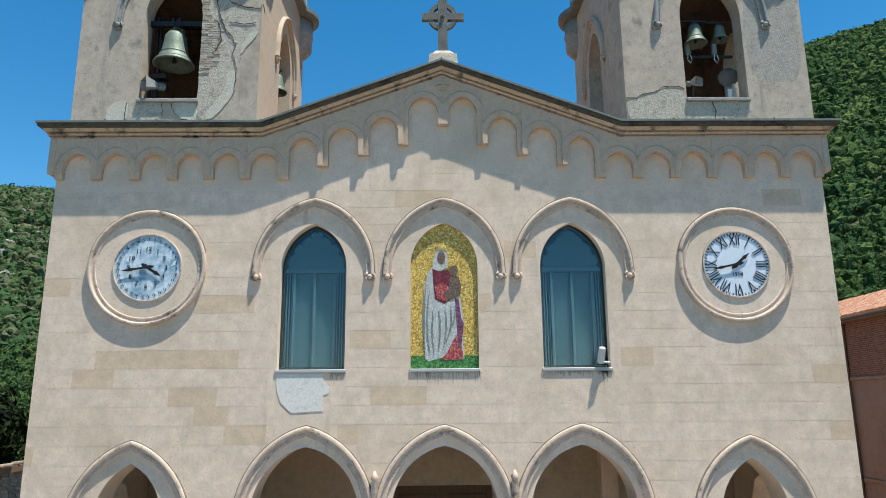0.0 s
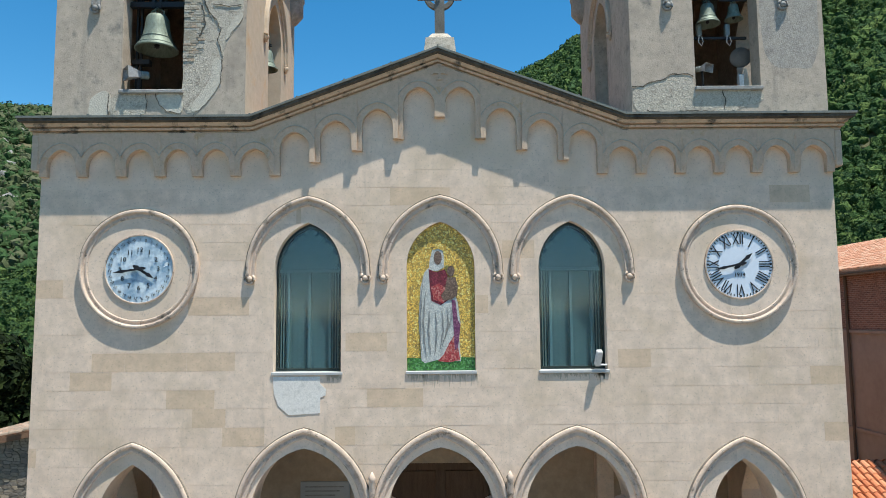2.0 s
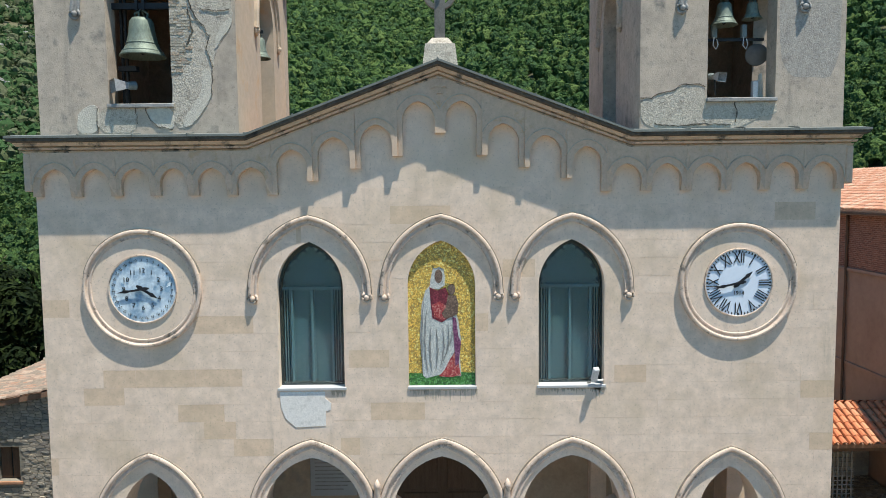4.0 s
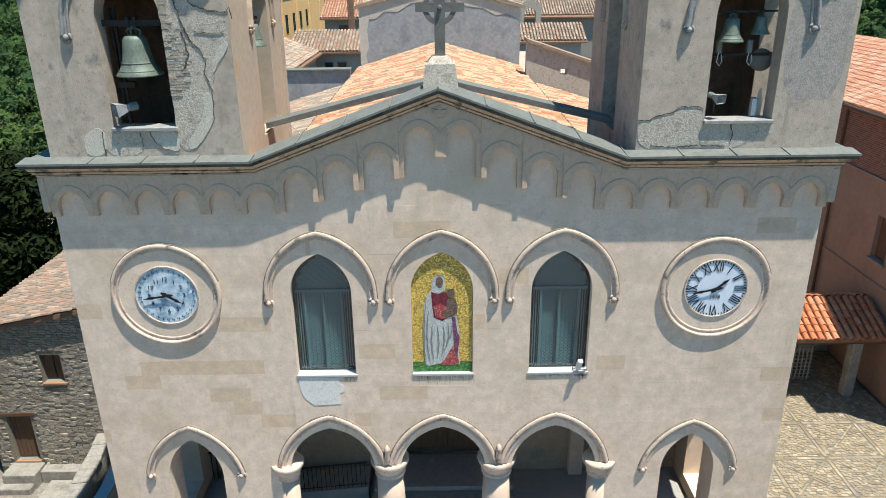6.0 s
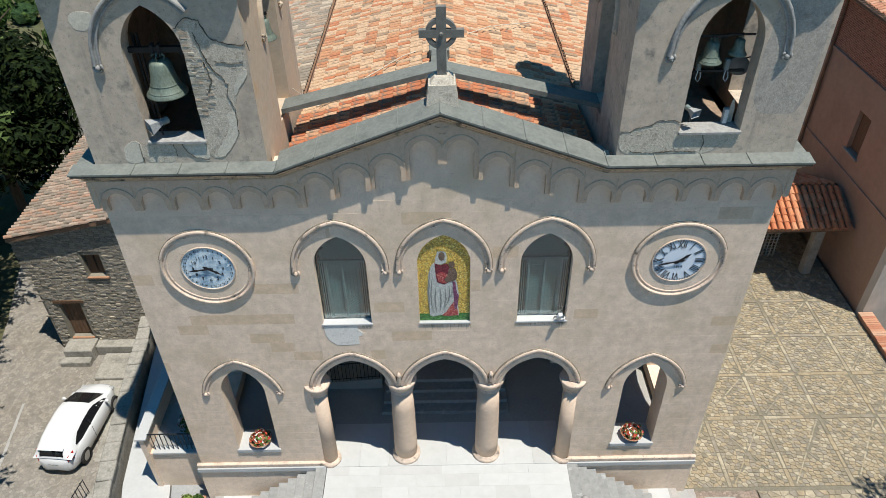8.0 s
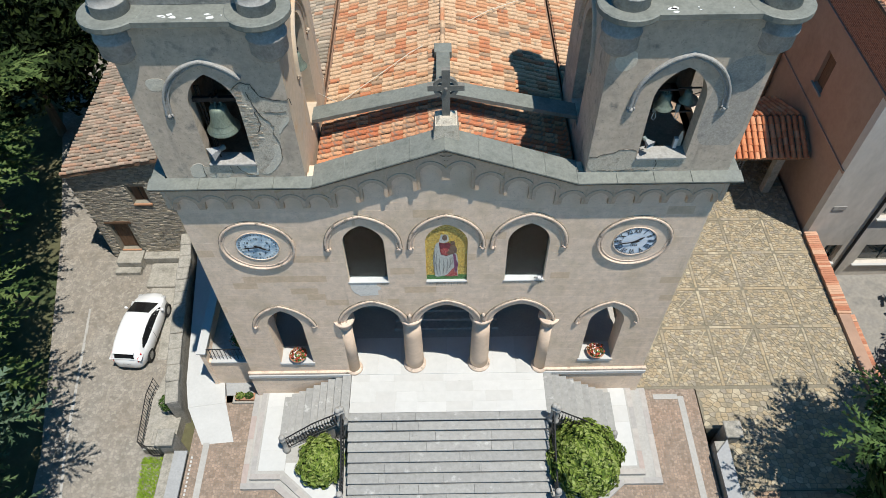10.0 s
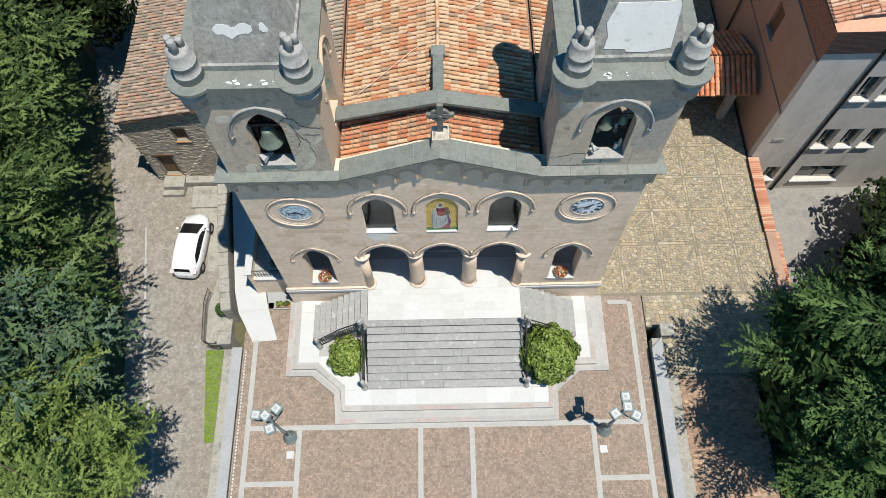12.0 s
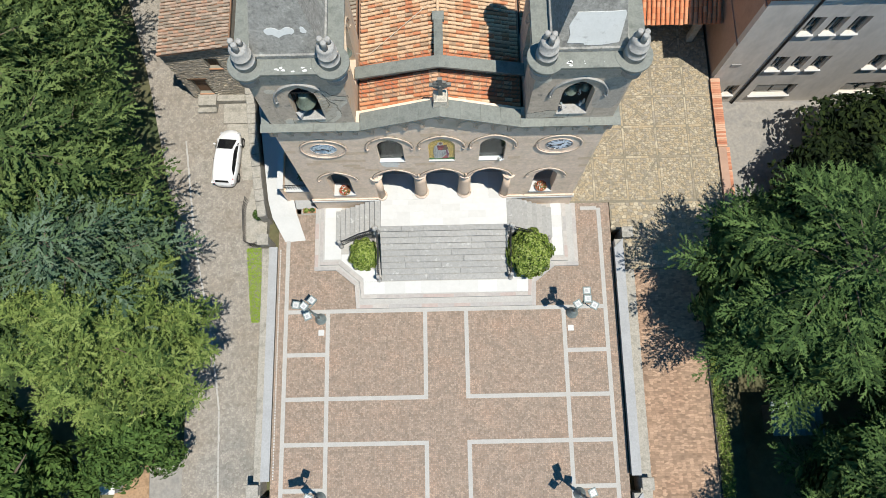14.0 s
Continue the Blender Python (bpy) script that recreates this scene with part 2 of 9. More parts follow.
M_TILEOLD = mat("brown_weathered_tile", [(0.36, 0.255, 0.19), (0.40, 0.30, 0.228), (0.315, 0.215, 0.16), (0.37, 0.22, 0.15), (0.25, 0.20, 0.155), (0.42, 0.33, 0.255), (0.34, 0.26, 0.20), (0.19, 0.155, 0.12)], 3.0, 0.9, 0.5, 40, pick="island", fine=0.28, stain=((0.17, 0.15, 0.115), 5.0, 0.58), second=((0.15, 0.135, 0.11), 24.0, 0.58, 0.1, 0.6))
M_TILENEW = mat("new_roof_tile", [(0.522, 0.190, 0.087), (0.562, 0.221, 0.107), (0.481, 0.165, 0.077), (0.552, 0.251, 0.135)], 3.0, 0.85, 0.3, 40, pick="island", fine=0.12)
M_TILERED = mat("orange_roof_tile", [(0.49, 0.195, 0.095), (0.52, 0.225, 0.115), (0.46, 0.175, 0.085), (0.50, 0.27, 0.155), (0.52, 0.38, 0.25), (0.48, 0.21, 0.11)], 3.0, 0.9, 0.5, 40, pick="object", fine=0.25, second=((0.17, 0.14, 0.11), 18.0, 0.62, 0.1, 0.6))
M_TILECON = mat("faded_roof_tile", [(0.52, 0.255, 0.155), (0.56, 0.30, 0.195), (0.48, 0.225, 0.135), (0.55, 0.35, 0.24), (0.50, 0.27, 0.17)], 3.0, 0.9, 0.4, 40, pick="island", fine=0.2, second=((0.24, 0.18, 0.14), 14.0, 0.6, 0.1, 0.5))
M_DECK = mat("roof_bedding", [(0.22, 0.12, 0.075), (0.28, 0.17, 0.11)], 3.0, 0.95, 0.4, 20)
M_MARBLE = mat("white_marble", [(0.468, 0.468, 0.456), (0.435, 0.435, 0.424)], 1.2, 0.5, 0.05, 30, fine=0.06, stain=((0.40, 0.385, 0.36), 1.6, 0.6, 0.2, 0.5))
M_MARBLEP = mat("white_marble_slab", [(0.482, 0.482, 0.470), (0.464, 0.464, 0.451), (0.445, 0.441, 0.426), (0.472, 0.472, 0.461)], 1.2, 0.5, 0.05, 30, pick="object", fine=0.06, stain=((0.43, 0.42, 0.40), 1.1, 0.6, 0.2, 0.5))
M_STEP = mat("grey_step_marble", [(0.248, 0.248, 0.24), (0.27, 0.27, 0.26), (0.255, 0.255, 0.247), (0.278, 0.276, 0.266)], 2.0, 0.6, 0.1, 40, pick="object", fine=0.2, stain=((0.42, 0.42, 0.41), 2.4, 0.6), second=((0.14, 0.14, 0.132), 7.0, 0.6, 0.1, 0.6))
M_KERB = mat("pinkish_kerb_stone", [(0.334, 0.308, 0.290), (0.370, 0.343, 0.317), (0.352, 0.290, 0.264), (0.317, 0.304, 0.290)], 1.6, 0.8, 0.2, 40, pick="object", fine=0.15)
M_BAND = mat("grey_band_stone", [(0.326, 0.317, 0.295), (0.370, 0.356, 0.334)], 1.5, 0.8, 0.15, 40, fine=0.12)
M_SETT = cell_mat("porphyry_setts", [(0.299, 0.213, 0.159), (0.261, 0.200, 0.155), (0.322, 0.222, 0.163)], (0.22, 0.185, 0.155), 0.11, 0.10, big=(0.76, 1.22), rand=0.7)
M_COBBLE = cell_mat("road_cobbles", [(0.209, 0.199, 0.179), (0.267, 0.244, 0.213), (0.178, 0.170, 0.155), (0.245, 0.211, 0.173)], (0.18, 0.173, 0.155), 0.13, 0.06, big=(0.82, 1.16), rand=0.9)
M_FLAG = mat("crazy_paving_stone", [(0.297, 0.250, 0.176), (0.374, 0.318, 0.227), (0.226, 0.191, 0.137), (0.319, 0.254, 0.165), (0.259, 0.225, 0.173), (0.330, 0.281, 0.206)], 1.5, 0.9, 0.3, 30, pick="object", fine=0.35, second=((0.17, 0.15, 0.115), 1.2, 0.58, 0.15, 0.5))
M_FLAGI = mat("crazy_paving_stone_far", [(0.297, 0.250, 0.176), (0.374, 0.318, 0.227), (0.226, 0.191, 0.137), (0.319, 0.254, 0.165), (0.259, 0.225, 0.173), (0.330, 0.281, 0.206)], 1.5, 0.9, 0.3, 30, pick="island", fine=0.35, second=((0.17, 0.15, 0.115), 1.2, 0.58, 0.15, 0.5))
M_MORTAR = mat("earth_mortar", [(0.17, 0.15, 0.11), (0.21, 0.185, 0.14)], 2.0, 0.95, 0.4, 30)
M_LIME = mat("lime_mortar", [(0.20, 0.18, 0.145), (0.25, 0.225, 0.18)], 2.0, 0.95, 0.4, 30, fine=0.2)
M_RUBBLE = mat("rubble_stone", [(0.314, 0.275, 0.218), (0.370, 0.328, 0.266), (0.266, 0.237, 0.199), (0.399, 0.342, 0.266), (0.342, 0.285, 0.214)], 3.0, 0.95, 0.9, 18, pick="object", fine=0.28)
M_RUBBLEI = mat("rubble_stone_far", [(0.314, 0.275, 0.218), (0.370, 0.328, 0.266), (0.266, 0.237, 0.199), (0.399, 0.342, 0.266)], 3.0, 0.95, 0.9, 18, pick="island", fine=0.28)
M_COPING = mat("mossy_coping", [(0.25, 0.237, 0.205), (0.315, 0.295, 0.258), (0.205, 0.195, 0.168)], 1.6, 0.95, 0.6, 24, fine=0.3, second=((0.13, 0.13, 0.10), 3.0, 0.58, 0.12, 0.6))
M_CONC = mat("pale_concrete", [(0.275, 0.28, 0.283), (0.32, 0.325, 0.328)], 1.3, 0.85, 0.2, 40, fine=0.14, second=((0.20, 0.20, 0.195), 3.0, 0.6, 0.12, 0.5))
M_PINK = mat("terracotta_plaster", [(0.331, 0.207, 0.147), (0.361, 0.232, 0.169), (0.299, 0.190, 0.137)], 0.5, 0.93, 0.2, 40, fine=0.1, stain=((0.32, 0.20, 0.15), 0.8, 0.62))
M_GREY = mat("grey_plaster", [(0.481, 0.444, 0.397), (0.554, 0.507, 0.454), (0.440, 0.405, 0.361)], 0.5, 0.93, 0.2, 40, fine=0.1, stain=((0.33, 0.31, 0.28), 0.7, 0.6), stretch=(1, 1, 0.4))
M_GABLE = mat("dark_grey_render", [(0.291, 0.300, 0.299), (0.379, 0.383, 0.374), (0.233, 0.240, 0.246)], 0.9, 0.93, 0.4, 30, fine=0.25, second=((0.42, 0.40, 0.37), 1.6, 0.62, 0.06, 0.7))
M_BRICK = mat("dark_red_brickwork", [(0.217, 0.079, 0.051), (0.275, 0.119, 0.077), (0.159, 0.063, 0.043)], 6.0, 0.95, 0.6, 30, fine=0.3, stretch=(1, 1, 3))
_t = M_BRICK.node_tree
_co, _sp, _ad, _cb = [_t.nodes.new(n) for n in ("ShaderNodeTexCoord", "ShaderNodeSeparateXYZ", "ShaderNodeMath", "ShaderNodeCombineXYZ")]
_br, _mx = _t.nodes.new("ShaderNodeTexBrick"), _t.nodes.new("ShaderNodeMix")
_t.links.new(_co.outputs["Object"], _sp.inputs[0])
_t.links.new(_sp.outputs[0], _ad.inputs[0])
_t.links.new(_sp.outputs[1], _ad.inputs[1])
_t.links.new(_ad.outputs[0], _cb.inputs[0])
_t.links.new(_sp.outputs[2], _cb.inputs[1])
_t.links.new(_cb.outputs[0], _br.inputs["Vector"])
for _k, _v in (("Scale", 1.0), ("Brick Width", 0.25), ("Row Height", 0.08), ("Mortar Size", 0.012)):
    _br.inputs[_k].default_value = _v
_br.inputs["Color1"].default_value, _br.inputs["Color2"].default_value, _br.inputs["Mortar"].default_value = (0.8, 0.8, 0.8, 1), (1.25, 1.2, 1.15, 1), (1.4, 1.9, 2.1, 1)
_mx.data_type, _mx.blend_type = "RGBA", "MULTIPLY"
_mx.inputs[0].default_value = 1.0
_t.links.new(_t.nodes["Principled BSDF"].inputs["Base Color"].links[0].from_socket, _mx.inputs[6])
_t.links.new(_br.outputs["Color"], _mx.inputs[7])
_t.links.new(_mx.outputs[2], _t.nodes["Principled BSDF"].inputs["Base Color"])
M_BRICKTOP = mat("coping_brick", [(0.405, 0.176, 0.106), (0.458, 0.229, 0.141), (0.370, 0.150, 0.088), (0.484, 0.290, 0.194)], 2.0, 0.95, 0.4, 30, pick="object", fine=0.18)
M_YELLOW = mat("ochre_plaster", [(0.847, 0.530, 0.233), (0.900, 0.586, 0.274)], 0.6, 0.93, 0.2, 40, fine=0.08)
M_EARTH = cell_mat("worn_terracotta_paving", [(0.279, 0.178, 0.120), (0.310, 0.208, 0.142), (0.240, 0.163, 0.116)], (0.225, 0.155, 0.11), 0.24, 0.05, big=(0.68, 1.28), stretch=(1, 2, 1), rand=0.6)
M_SOIL = mat("dry_earth", [(0.26, 0.165, 0.095), (0.31, 0.205, 0.125), (0.20, 0.13, 0.075)], 1.2, 0.95, 0.6, 14, fine=0.3)
M_ASPH = mat("worn_asphalt", [(0.194, 0.187, 0.178), (0.245, 0.230, 0.207), (0.158, 0.155, 0.148)], 0.8, 0.95, 0.5, 40, fine=0.2)
M_GROUND = mat("dry_ground", [(0.065, 0.078, 0.036), (0.11, 0.10, 0.055), (0.05, 0.065, 0.028)], 0.25, 0.95, 0.5, 8, fine=0.3)
M_GRASS = mat("grass_green", [(0.260, 0.413, 0.039), (0.338, 0.488, 0.055), (0.195, 0.325, 0.033)], 2.0, 0.9, 0.2, 60, pick="island", fine=0.2, spec=0.1)
M_WGLASS = mat("teal_church_glass", [(0.006, 0.042, 0.076), (0.009, 0.052, 0.090)], 2.0, 0.25, 0.05, 8, spec=0.5)
M_LATTICE = mat("pale_lattice_paint", [(0.108, 0.236, 0.272), (0.144, 0.284, 0.316)], 6.0, 0.5, 0.05, 60, metal=0.1)
M_SHEET = bpy.data.materials.new("outer_glazing")
M_SHEET.use_nodes = True
_t = M_SHEET.node_tree
_fr, _gl, _tp, _ms = [_t.nodes.new(n) for n in ("ShaderNodeFresnel", "ShaderNodeBsdfGlossy", "ShaderNodeBsdfTransparent", "ShaderNodeMixShader")]
_fr.inputs[0].default_value = 1.4
_gl.inputs["Roughness"].default_value = 0.06
_gl.inputs["Color"].default_value = (0.95, 1.0, 1.0, 1)
_tp.inputs["Color"].default_value = (0.95, 0.98, 0.98, 1)
_t.links.new(_fr.outputs[0], _ms.inputs[0])
_t.links.new(_tp.outputs[0], _ms.inputs[1])
_t.links.new(_gl.outputs[0], _ms.inputs[2])
_t.links.new(_ms.outputs[0], _t.nodes["Material Output"].inputs[0])
M_GLASS = mat("dark_window_glass", [(0.012, 0.03, 0.04), (0.02, 0.045, 0.055)], 2.0, 0.06, 0.02, 8, spec=0.6)
M_STEEL = mat("dark_painted_steel", [(0.024, 0.037, 0.038), (0.032, 0.046, 0.047)], 6.0, 0.5, 0.05, 60, metal=0.2)
M_GRILLE = mat("window_grille_paint", [(0.095, 0.196, 0.232), (0.122, 0.230, 0.264)], 6.0, 0.5, 0.05, 60, metal=0.2)
M_IRON = mat("dark_wrought_iron", [(0.025, 0.026, 0.028), (0.04, 0.04, 0.042)], 8.0, 0.55, 0.2, 60, metal=0.5)
M_BRONZE = mat("verdigris_bronze", [(0.13, 0.165, 0.13), (0.19, 0.225, 0.18), (0.10, 0.12, 0.09)], 5.0, 0.6, 0.2, 40, metal=0.35, fine=0.25, stretch=(1, 1, 0.5))
M_WOOD = mat("brown_wood", [(0.105, 0.06, 0.036), (0.15, 0.088, 0.054)], 3.0, 0.75, 0.3, 30, stretch=(4, 4, 0.6))
M_PAPER = mat("matt_white_plastic", [(0.64, 0.64, 0.62), (0.58, 0.58, 0.57)], 4.0, 0.5, 0.02, 40)
M_DIALW = mat("peeling_dial_enamel", [(0.74, 0.82, 0.84), (0.62, 0.72, 0.77), (0.72, 0.80, 0.83), (0.16, 0.30, 0.42)], 3.2, 0.5, 0.1, 30, fine=0.2, sharp=(0.3, 0.68), second=((0.12, 0.26, 0.40), 7.0, 0.60, 0.06, 0.75))
M_DIALB = mat("white_dial_enamel", [(0.74, 0.80, 0.86), (0.70, 0.77, 0.84)], 2.0, 0.4, 0.02, 30, fine=0.05)
M_BLACK = mat("black_enamel", [(0.015, 0.015, 0.018), (0.022, 0.022, 0.026)], 4.0, 0.5, 0.02, 40)


def tessera_mat(name, colors, size=0.03, joint=0.35, metal=0.0, rough=0.45):
    """Small glass cubes, each of its own tone, with darker joints."""
    m = mat(name, colors[:2], 2.0, rough, 0, metal=metal)
    t = m.node_tree
    b = t.nodes["Principled BSDF"]
    co = t.nodes.new("ShaderNodeTexCoord")
    wob = t.nodes.new("ShaderNodeTexNoise")
    wob.inputs["Scale"].default_value = 6.0
    add = t.nodes.new("ShaderNodeVectorMath")
    add.operation = "MULTIPLY_ADD"
    add.inputs[1].default_value = (0.06, 0.0, 0.06)
    t.links.new(co.outputs["Object"], wob.inputs["Vector"])
    t.links.new(wob.outputs["Color"], add.inputs[0])
    t.links.new(co.outputs["Object"], add.inputs[2])
    near, edge = t.nodes.new("ShaderNodeTexVoronoi"), t.nodes.new("ShaderNodeTexVoronoi")
    edge.feature = "DISTANCE_TO_EDGE"
    for v in (near, edge):
        v.inputs["Scale"].default_value = 1 / size
        t.links.new(add.outputs[0], v.inputs["Vector"])
    sep = t.nodes.new("ShaderNodeSeparateColor")
    t.links.new(near.outputs["Color"], sep.inputs[0])
    ramp = t.nodes.new("ShaderNodeValToRGB")
    ramp.color_ramp.interpolation = "CONSTANT"
    el = ramp.color_ramp.elements
    for k, c in enumerate(colors):
        q = el[k] if k < 2 else el.new(0.5)
        q.position, q.color = k / len(colors), (*c, 1)
    t.links.new(sep.outputs[0], ramp.inputs[0])
    mr = t.nodes.new("ShaderNodeMapRange")
    mr.inputs[1].default_value, mr.inputs[2].default_value, mr.inputs[3].default_value = 0.02, 0.13, joint
    t.links.new(edge.outputs["Distance"], mr.inputs[0])
    mul = t.nodes.new("ShaderNodeMix")
    mul.data_type, mul.blend_type = "RGBA", "MULTIPLY"
    mul.inputs[0].default_value = 1.0
    t.links.new(ramp.outputs[0], mul.inputs[6])
    t.links.new(mr.outputs[0], mul.inputs[7])
    t.links.new(mul.outputs[2], b.inputs["Base Color"])
    bp = t.nodes.new("ShaderNodeBump")
    bp.inputs["Strength"].default_value, bp.inputs["Distance"].default_value = 0.5, 0.004
    t.links.new(mr.outputs[0], bp.inputs["Height"])
    t.links.new(bp.outputs[0], b.inputs["Normal"])
    return m


M_GOLD = tessera_mat("gold_mosaic_ground", [(0.869, 0.568, 0.130), (0.608, 0.383, 0.086), (0.900, 0.741, 0.245), (0.797, 0.529, 0.115), (0.435, 0.291, 0.086), (0.900, 0.661, 0.187)], 0.034, 0.45, 0.0, 0.4)
M_MWHITE = tessera_mat("pale_mosaic", [(0.62, 0.63, 0.57), (0.55, 0.57, 0.53), (0.66, 0.66, 0.60), (0.48, 0.51, 0.49), (0.60, 0.60, 0.55)], 0.028, 0.6)
M_MFOLD = tessera_mat("grey_fold_mosaic", [(0.22, 0.23, 0.22), (0.30, 0.30, 0.28), (0.36, 0.36, 0.34)], 0.026, 0.6)
M_MRED = tessera_mat("red_mosaic", [(0.50, 0.08, 0.08), (0.56, 0.14, 0.12), (0.40, 0.05, 0.06), (0.62, 0.24, 0.2)], 0.028, 0.5)
M_MDRED = tessera_mat("dark_red_mosaic", [(0.22, 0.03, 0.05), (0.28, 0.05, 0.07), (0.16, 0.03, 0.04)], 0.028, 0.5)
M_MBROWN = tessera_mat("brown_mosaic", [(0.19, 0.125, 0.09), (0.26, 0.175, 0.13), (0.15, 0.10, 0.075)], 0.026, 0.55)
M_MPURPLE = tessera_mat("purple_mosaic", [(0.17, 0.05, 0.12), (0.24, 0.08, 0.16), (0.30, 0.12, 0.2)], 0.028, 0.5)
M_MGREEN = tessera_mat("green_mosaic", [(0.06, 0.22, 0.05), (0.10, 0.30, 0.07), (0.04, 0.14, 0.04), (0.13, 0.34, 0.12)], 0.03, 0.5)
M_CARP = mat("white_car_paint", [(0.704, 0.704, 0.704), (0.686, 0.686, 0.686)], 1.0, 0.18, 0, spec=0.6, fine=0.01)
M_CARG = mat("dark_car_glass", [(0.01, 0.011, 0.013), (0.014, 0.015, 0.017)], 1.0, 0.05, 0, spec=0.6, fine=0.02)
M_TYRE = mat("tyre_rubber", [(0.02, 0.02, 0.02), (0.03, 0.03, 0.03)], 8.0, 0.85, 0.2, 60)
M_RIM = mat("alloy_rim", [(0.45, 0.45, 0.46), (0.5, 0.5, 0.5)], 8.0, 0.35, 0.0, metal=0.9)
M_REDL = mat("red_lamp_plastic", [(0.45, 0.02, 0.02), (0.5, 0.03, 0.03)], 8.0, 0.2, 0.0, spec=0.6)
M_LAMPPOST = mat("verdigris_lamp_metal", [(0.150, 0.189, 0.189), (0.225, 0.261, 0.254)], 5.0, 0.6, 0.2, 40, metal=0.3)
M_TERRA = mat("terracotta_pot", [(0.336, 0.171, 0.099), (0.384, 0.218, 0.132)], 4.0, 0.85, 0.2, 40)
M_FLOWR = mat("red_and_white_petals", [(0.45, 0.03, 0.03), (0.55, 0.08, 0.04), (0.75, 0.72, 0.66), (0.10, 0.20, 0.04)], 4.0, 0.8, 0, pick="island", fine=0.1)
M_BARK = mat("grey_brown_bark", [(0.10, 0.075, 0.055), (0.15, 0.115, 0.085)], 4.0, 0.95, 0.8, 14, stretch=(3, 3, 0.6))


def leaf_mat(name, colors):
    m = mat(name, colors, 3.0, 0.8, 0, pick="island", fine=0.25, spec=0.08)
    t = m.node_tree
    b = t.nodes["Principled BSDF"]
    tr = t.nodes.new("ShaderNodeBsdfTranslucent")
    ad = t.nodes.new("ShaderNodeMixShader")
    ad.inputs[0].default_value = 0.06
    t.links.new(b.inputs["Base Color"].links[0].from_socket, tr.inputs[0])
    t.links.new(b.outputs[0], ad.inputs[1])
    t.links.new(tr.outputs[0], ad.inputs[2])
    t.links.new(ad.outputs[0], t.nodes["Material Output"].inputs[0])
    return m


M_CEDAR = leaf_mat("cedar_needles", [(0.048, 0.077, 0.024), (0.080, 0.119, 0.038), (0.113, 0.155, 0.050), (0.028, 0.048, 0.015)])
M_CEDARB = leaf_mat("blue_cedar_needles", [(0.064, 0.104, 0.060), (0.100, 0.144, 0.090), (0.040, 0.070, 0.038), (0.080, 0.124, 0.056)])
M_CEDARY = leaf_mat("yellow_green_needles", [(0.091, 0.132, 0.034), (0.133, 0.180, 0.048), (0.058, 0.091, 0.025), (0.171, 0.218, 0.064)])
M_CEDARR = leaf_mat("green_cedar_needles", [(0.037, 0.069, 0.021), (0.057, 0.100, 0.030), (0.084, 0.134, 0.042), (0.021, 0.041, 0.014)])
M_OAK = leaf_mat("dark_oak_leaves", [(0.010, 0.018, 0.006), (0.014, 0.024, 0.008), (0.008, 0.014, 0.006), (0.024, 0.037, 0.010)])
M_LEAF = leaf_mat("broad_leaves", [(0.045, 0.085, 0.022), (0.065, 0.115, 0.03), (0.036, 0.068, 0.018), (0.08, 0.135, 0.035)])
M_BUSH = leaf_mat("glossy_bush_leaves", [(0.135, 0.194, 0.036), (0.198, 0.257, 0.059), (0.072, 0.113, 0.023), (0.252, 0.302, 0.099)])
M_FOREST = mat("far_forest_crowns", [(0.041, 0.083, 0.027), (0.062, 0.113, 0.035), (0.089, 0.146, 0.044), (0.048, 0.092, 0.037), (0.110, 0.163, 0.050), (0.030, 0.060, 0.023)], 0.9, 0.9, 1.0, 2.4, pick="island", fine=0.4, spec=0.05)
M_SCRUB = mat("dry_scrub", [(0.048, 0.080, 0.030), (0.077, 0.094, 0.044), (0.038, 0.076, 0.029), (0.096, 0.107, 0.059), (0.060, 0.101, 0.037)], 0.9, 0.9, 1.0, 2.4, pick="island", fine=0.4, spec=0.05)
M_ROCK = mat("pale_hill_rock", [(0.19, 0.185, 0.165), (0.25, 0.24, 0.22), (0.13, 0.128, 0.115)], 0.8, 0.95, 0.9, 3.0, fine=0.3)
for _n in M_FOREST.node_tree.nodes:
    if _n.type == "BUMP":
        _n.inputs["Distance"].default_value, _n.inputs["Strength"].default_value = 0.8, 1.0


# ---------- mesh helpers ----------
def part(name, bm, material, parent=None, label="", smooth=False):
    me = bpy.data.meshes.new(name)
    if isinstance(bm, bmesh.types.BMesh):
        bmesh.ops.recalc_face_normals(bm, faces=bm.faces)
        bm.to_mesh(me)
        bm.free()
    else:
        me.from_pydata(*bm)
    if smooth:
        me.polygons.foreach_set("use_smooth", [True] * len(me.polygons))
    me.materials.append(material)
    ob = new(name, me)
    if parent is not None:
        ob.parent = parent
    if label:
        ob["label"] = label
    return ob


def shared(name, ob, m, parent):
    """Another piece on the same mesh."""
    o = new(name, ob.data)
    o.parent = parent
    o.matrix_basis = m
    return o


def thing(name, label, category, at=(0, 0, 0), group="", kind=""):
    ob = new(name)
    ob.empty_display_size = 0.2
    ob.location = at
    return tagged(ob, label, category, group, kind)


def box(bm, x0, x1, y0, y1, z0, z1, m=None):
    vs = [bm.verts.new(((m @ Vector(p)) if m else p)) for p in ((x0, y0, z0), (x1, y0, z0), (x1, y1, z0), (x0, y1, z0), (x0, y0, z1), (x1, y0, z1), (x1, y1, z1), (x0, y1, z1))]
    for f in ((0, 1, 2, 3), (4, 5, 6, 7), (0, 1, 5, 4), (1, 2, 6, 5), (2, 3, 7, 6), (3, 0, 4, 7)):
        bm.faces.new([vs[i] for i in f])
    return vs


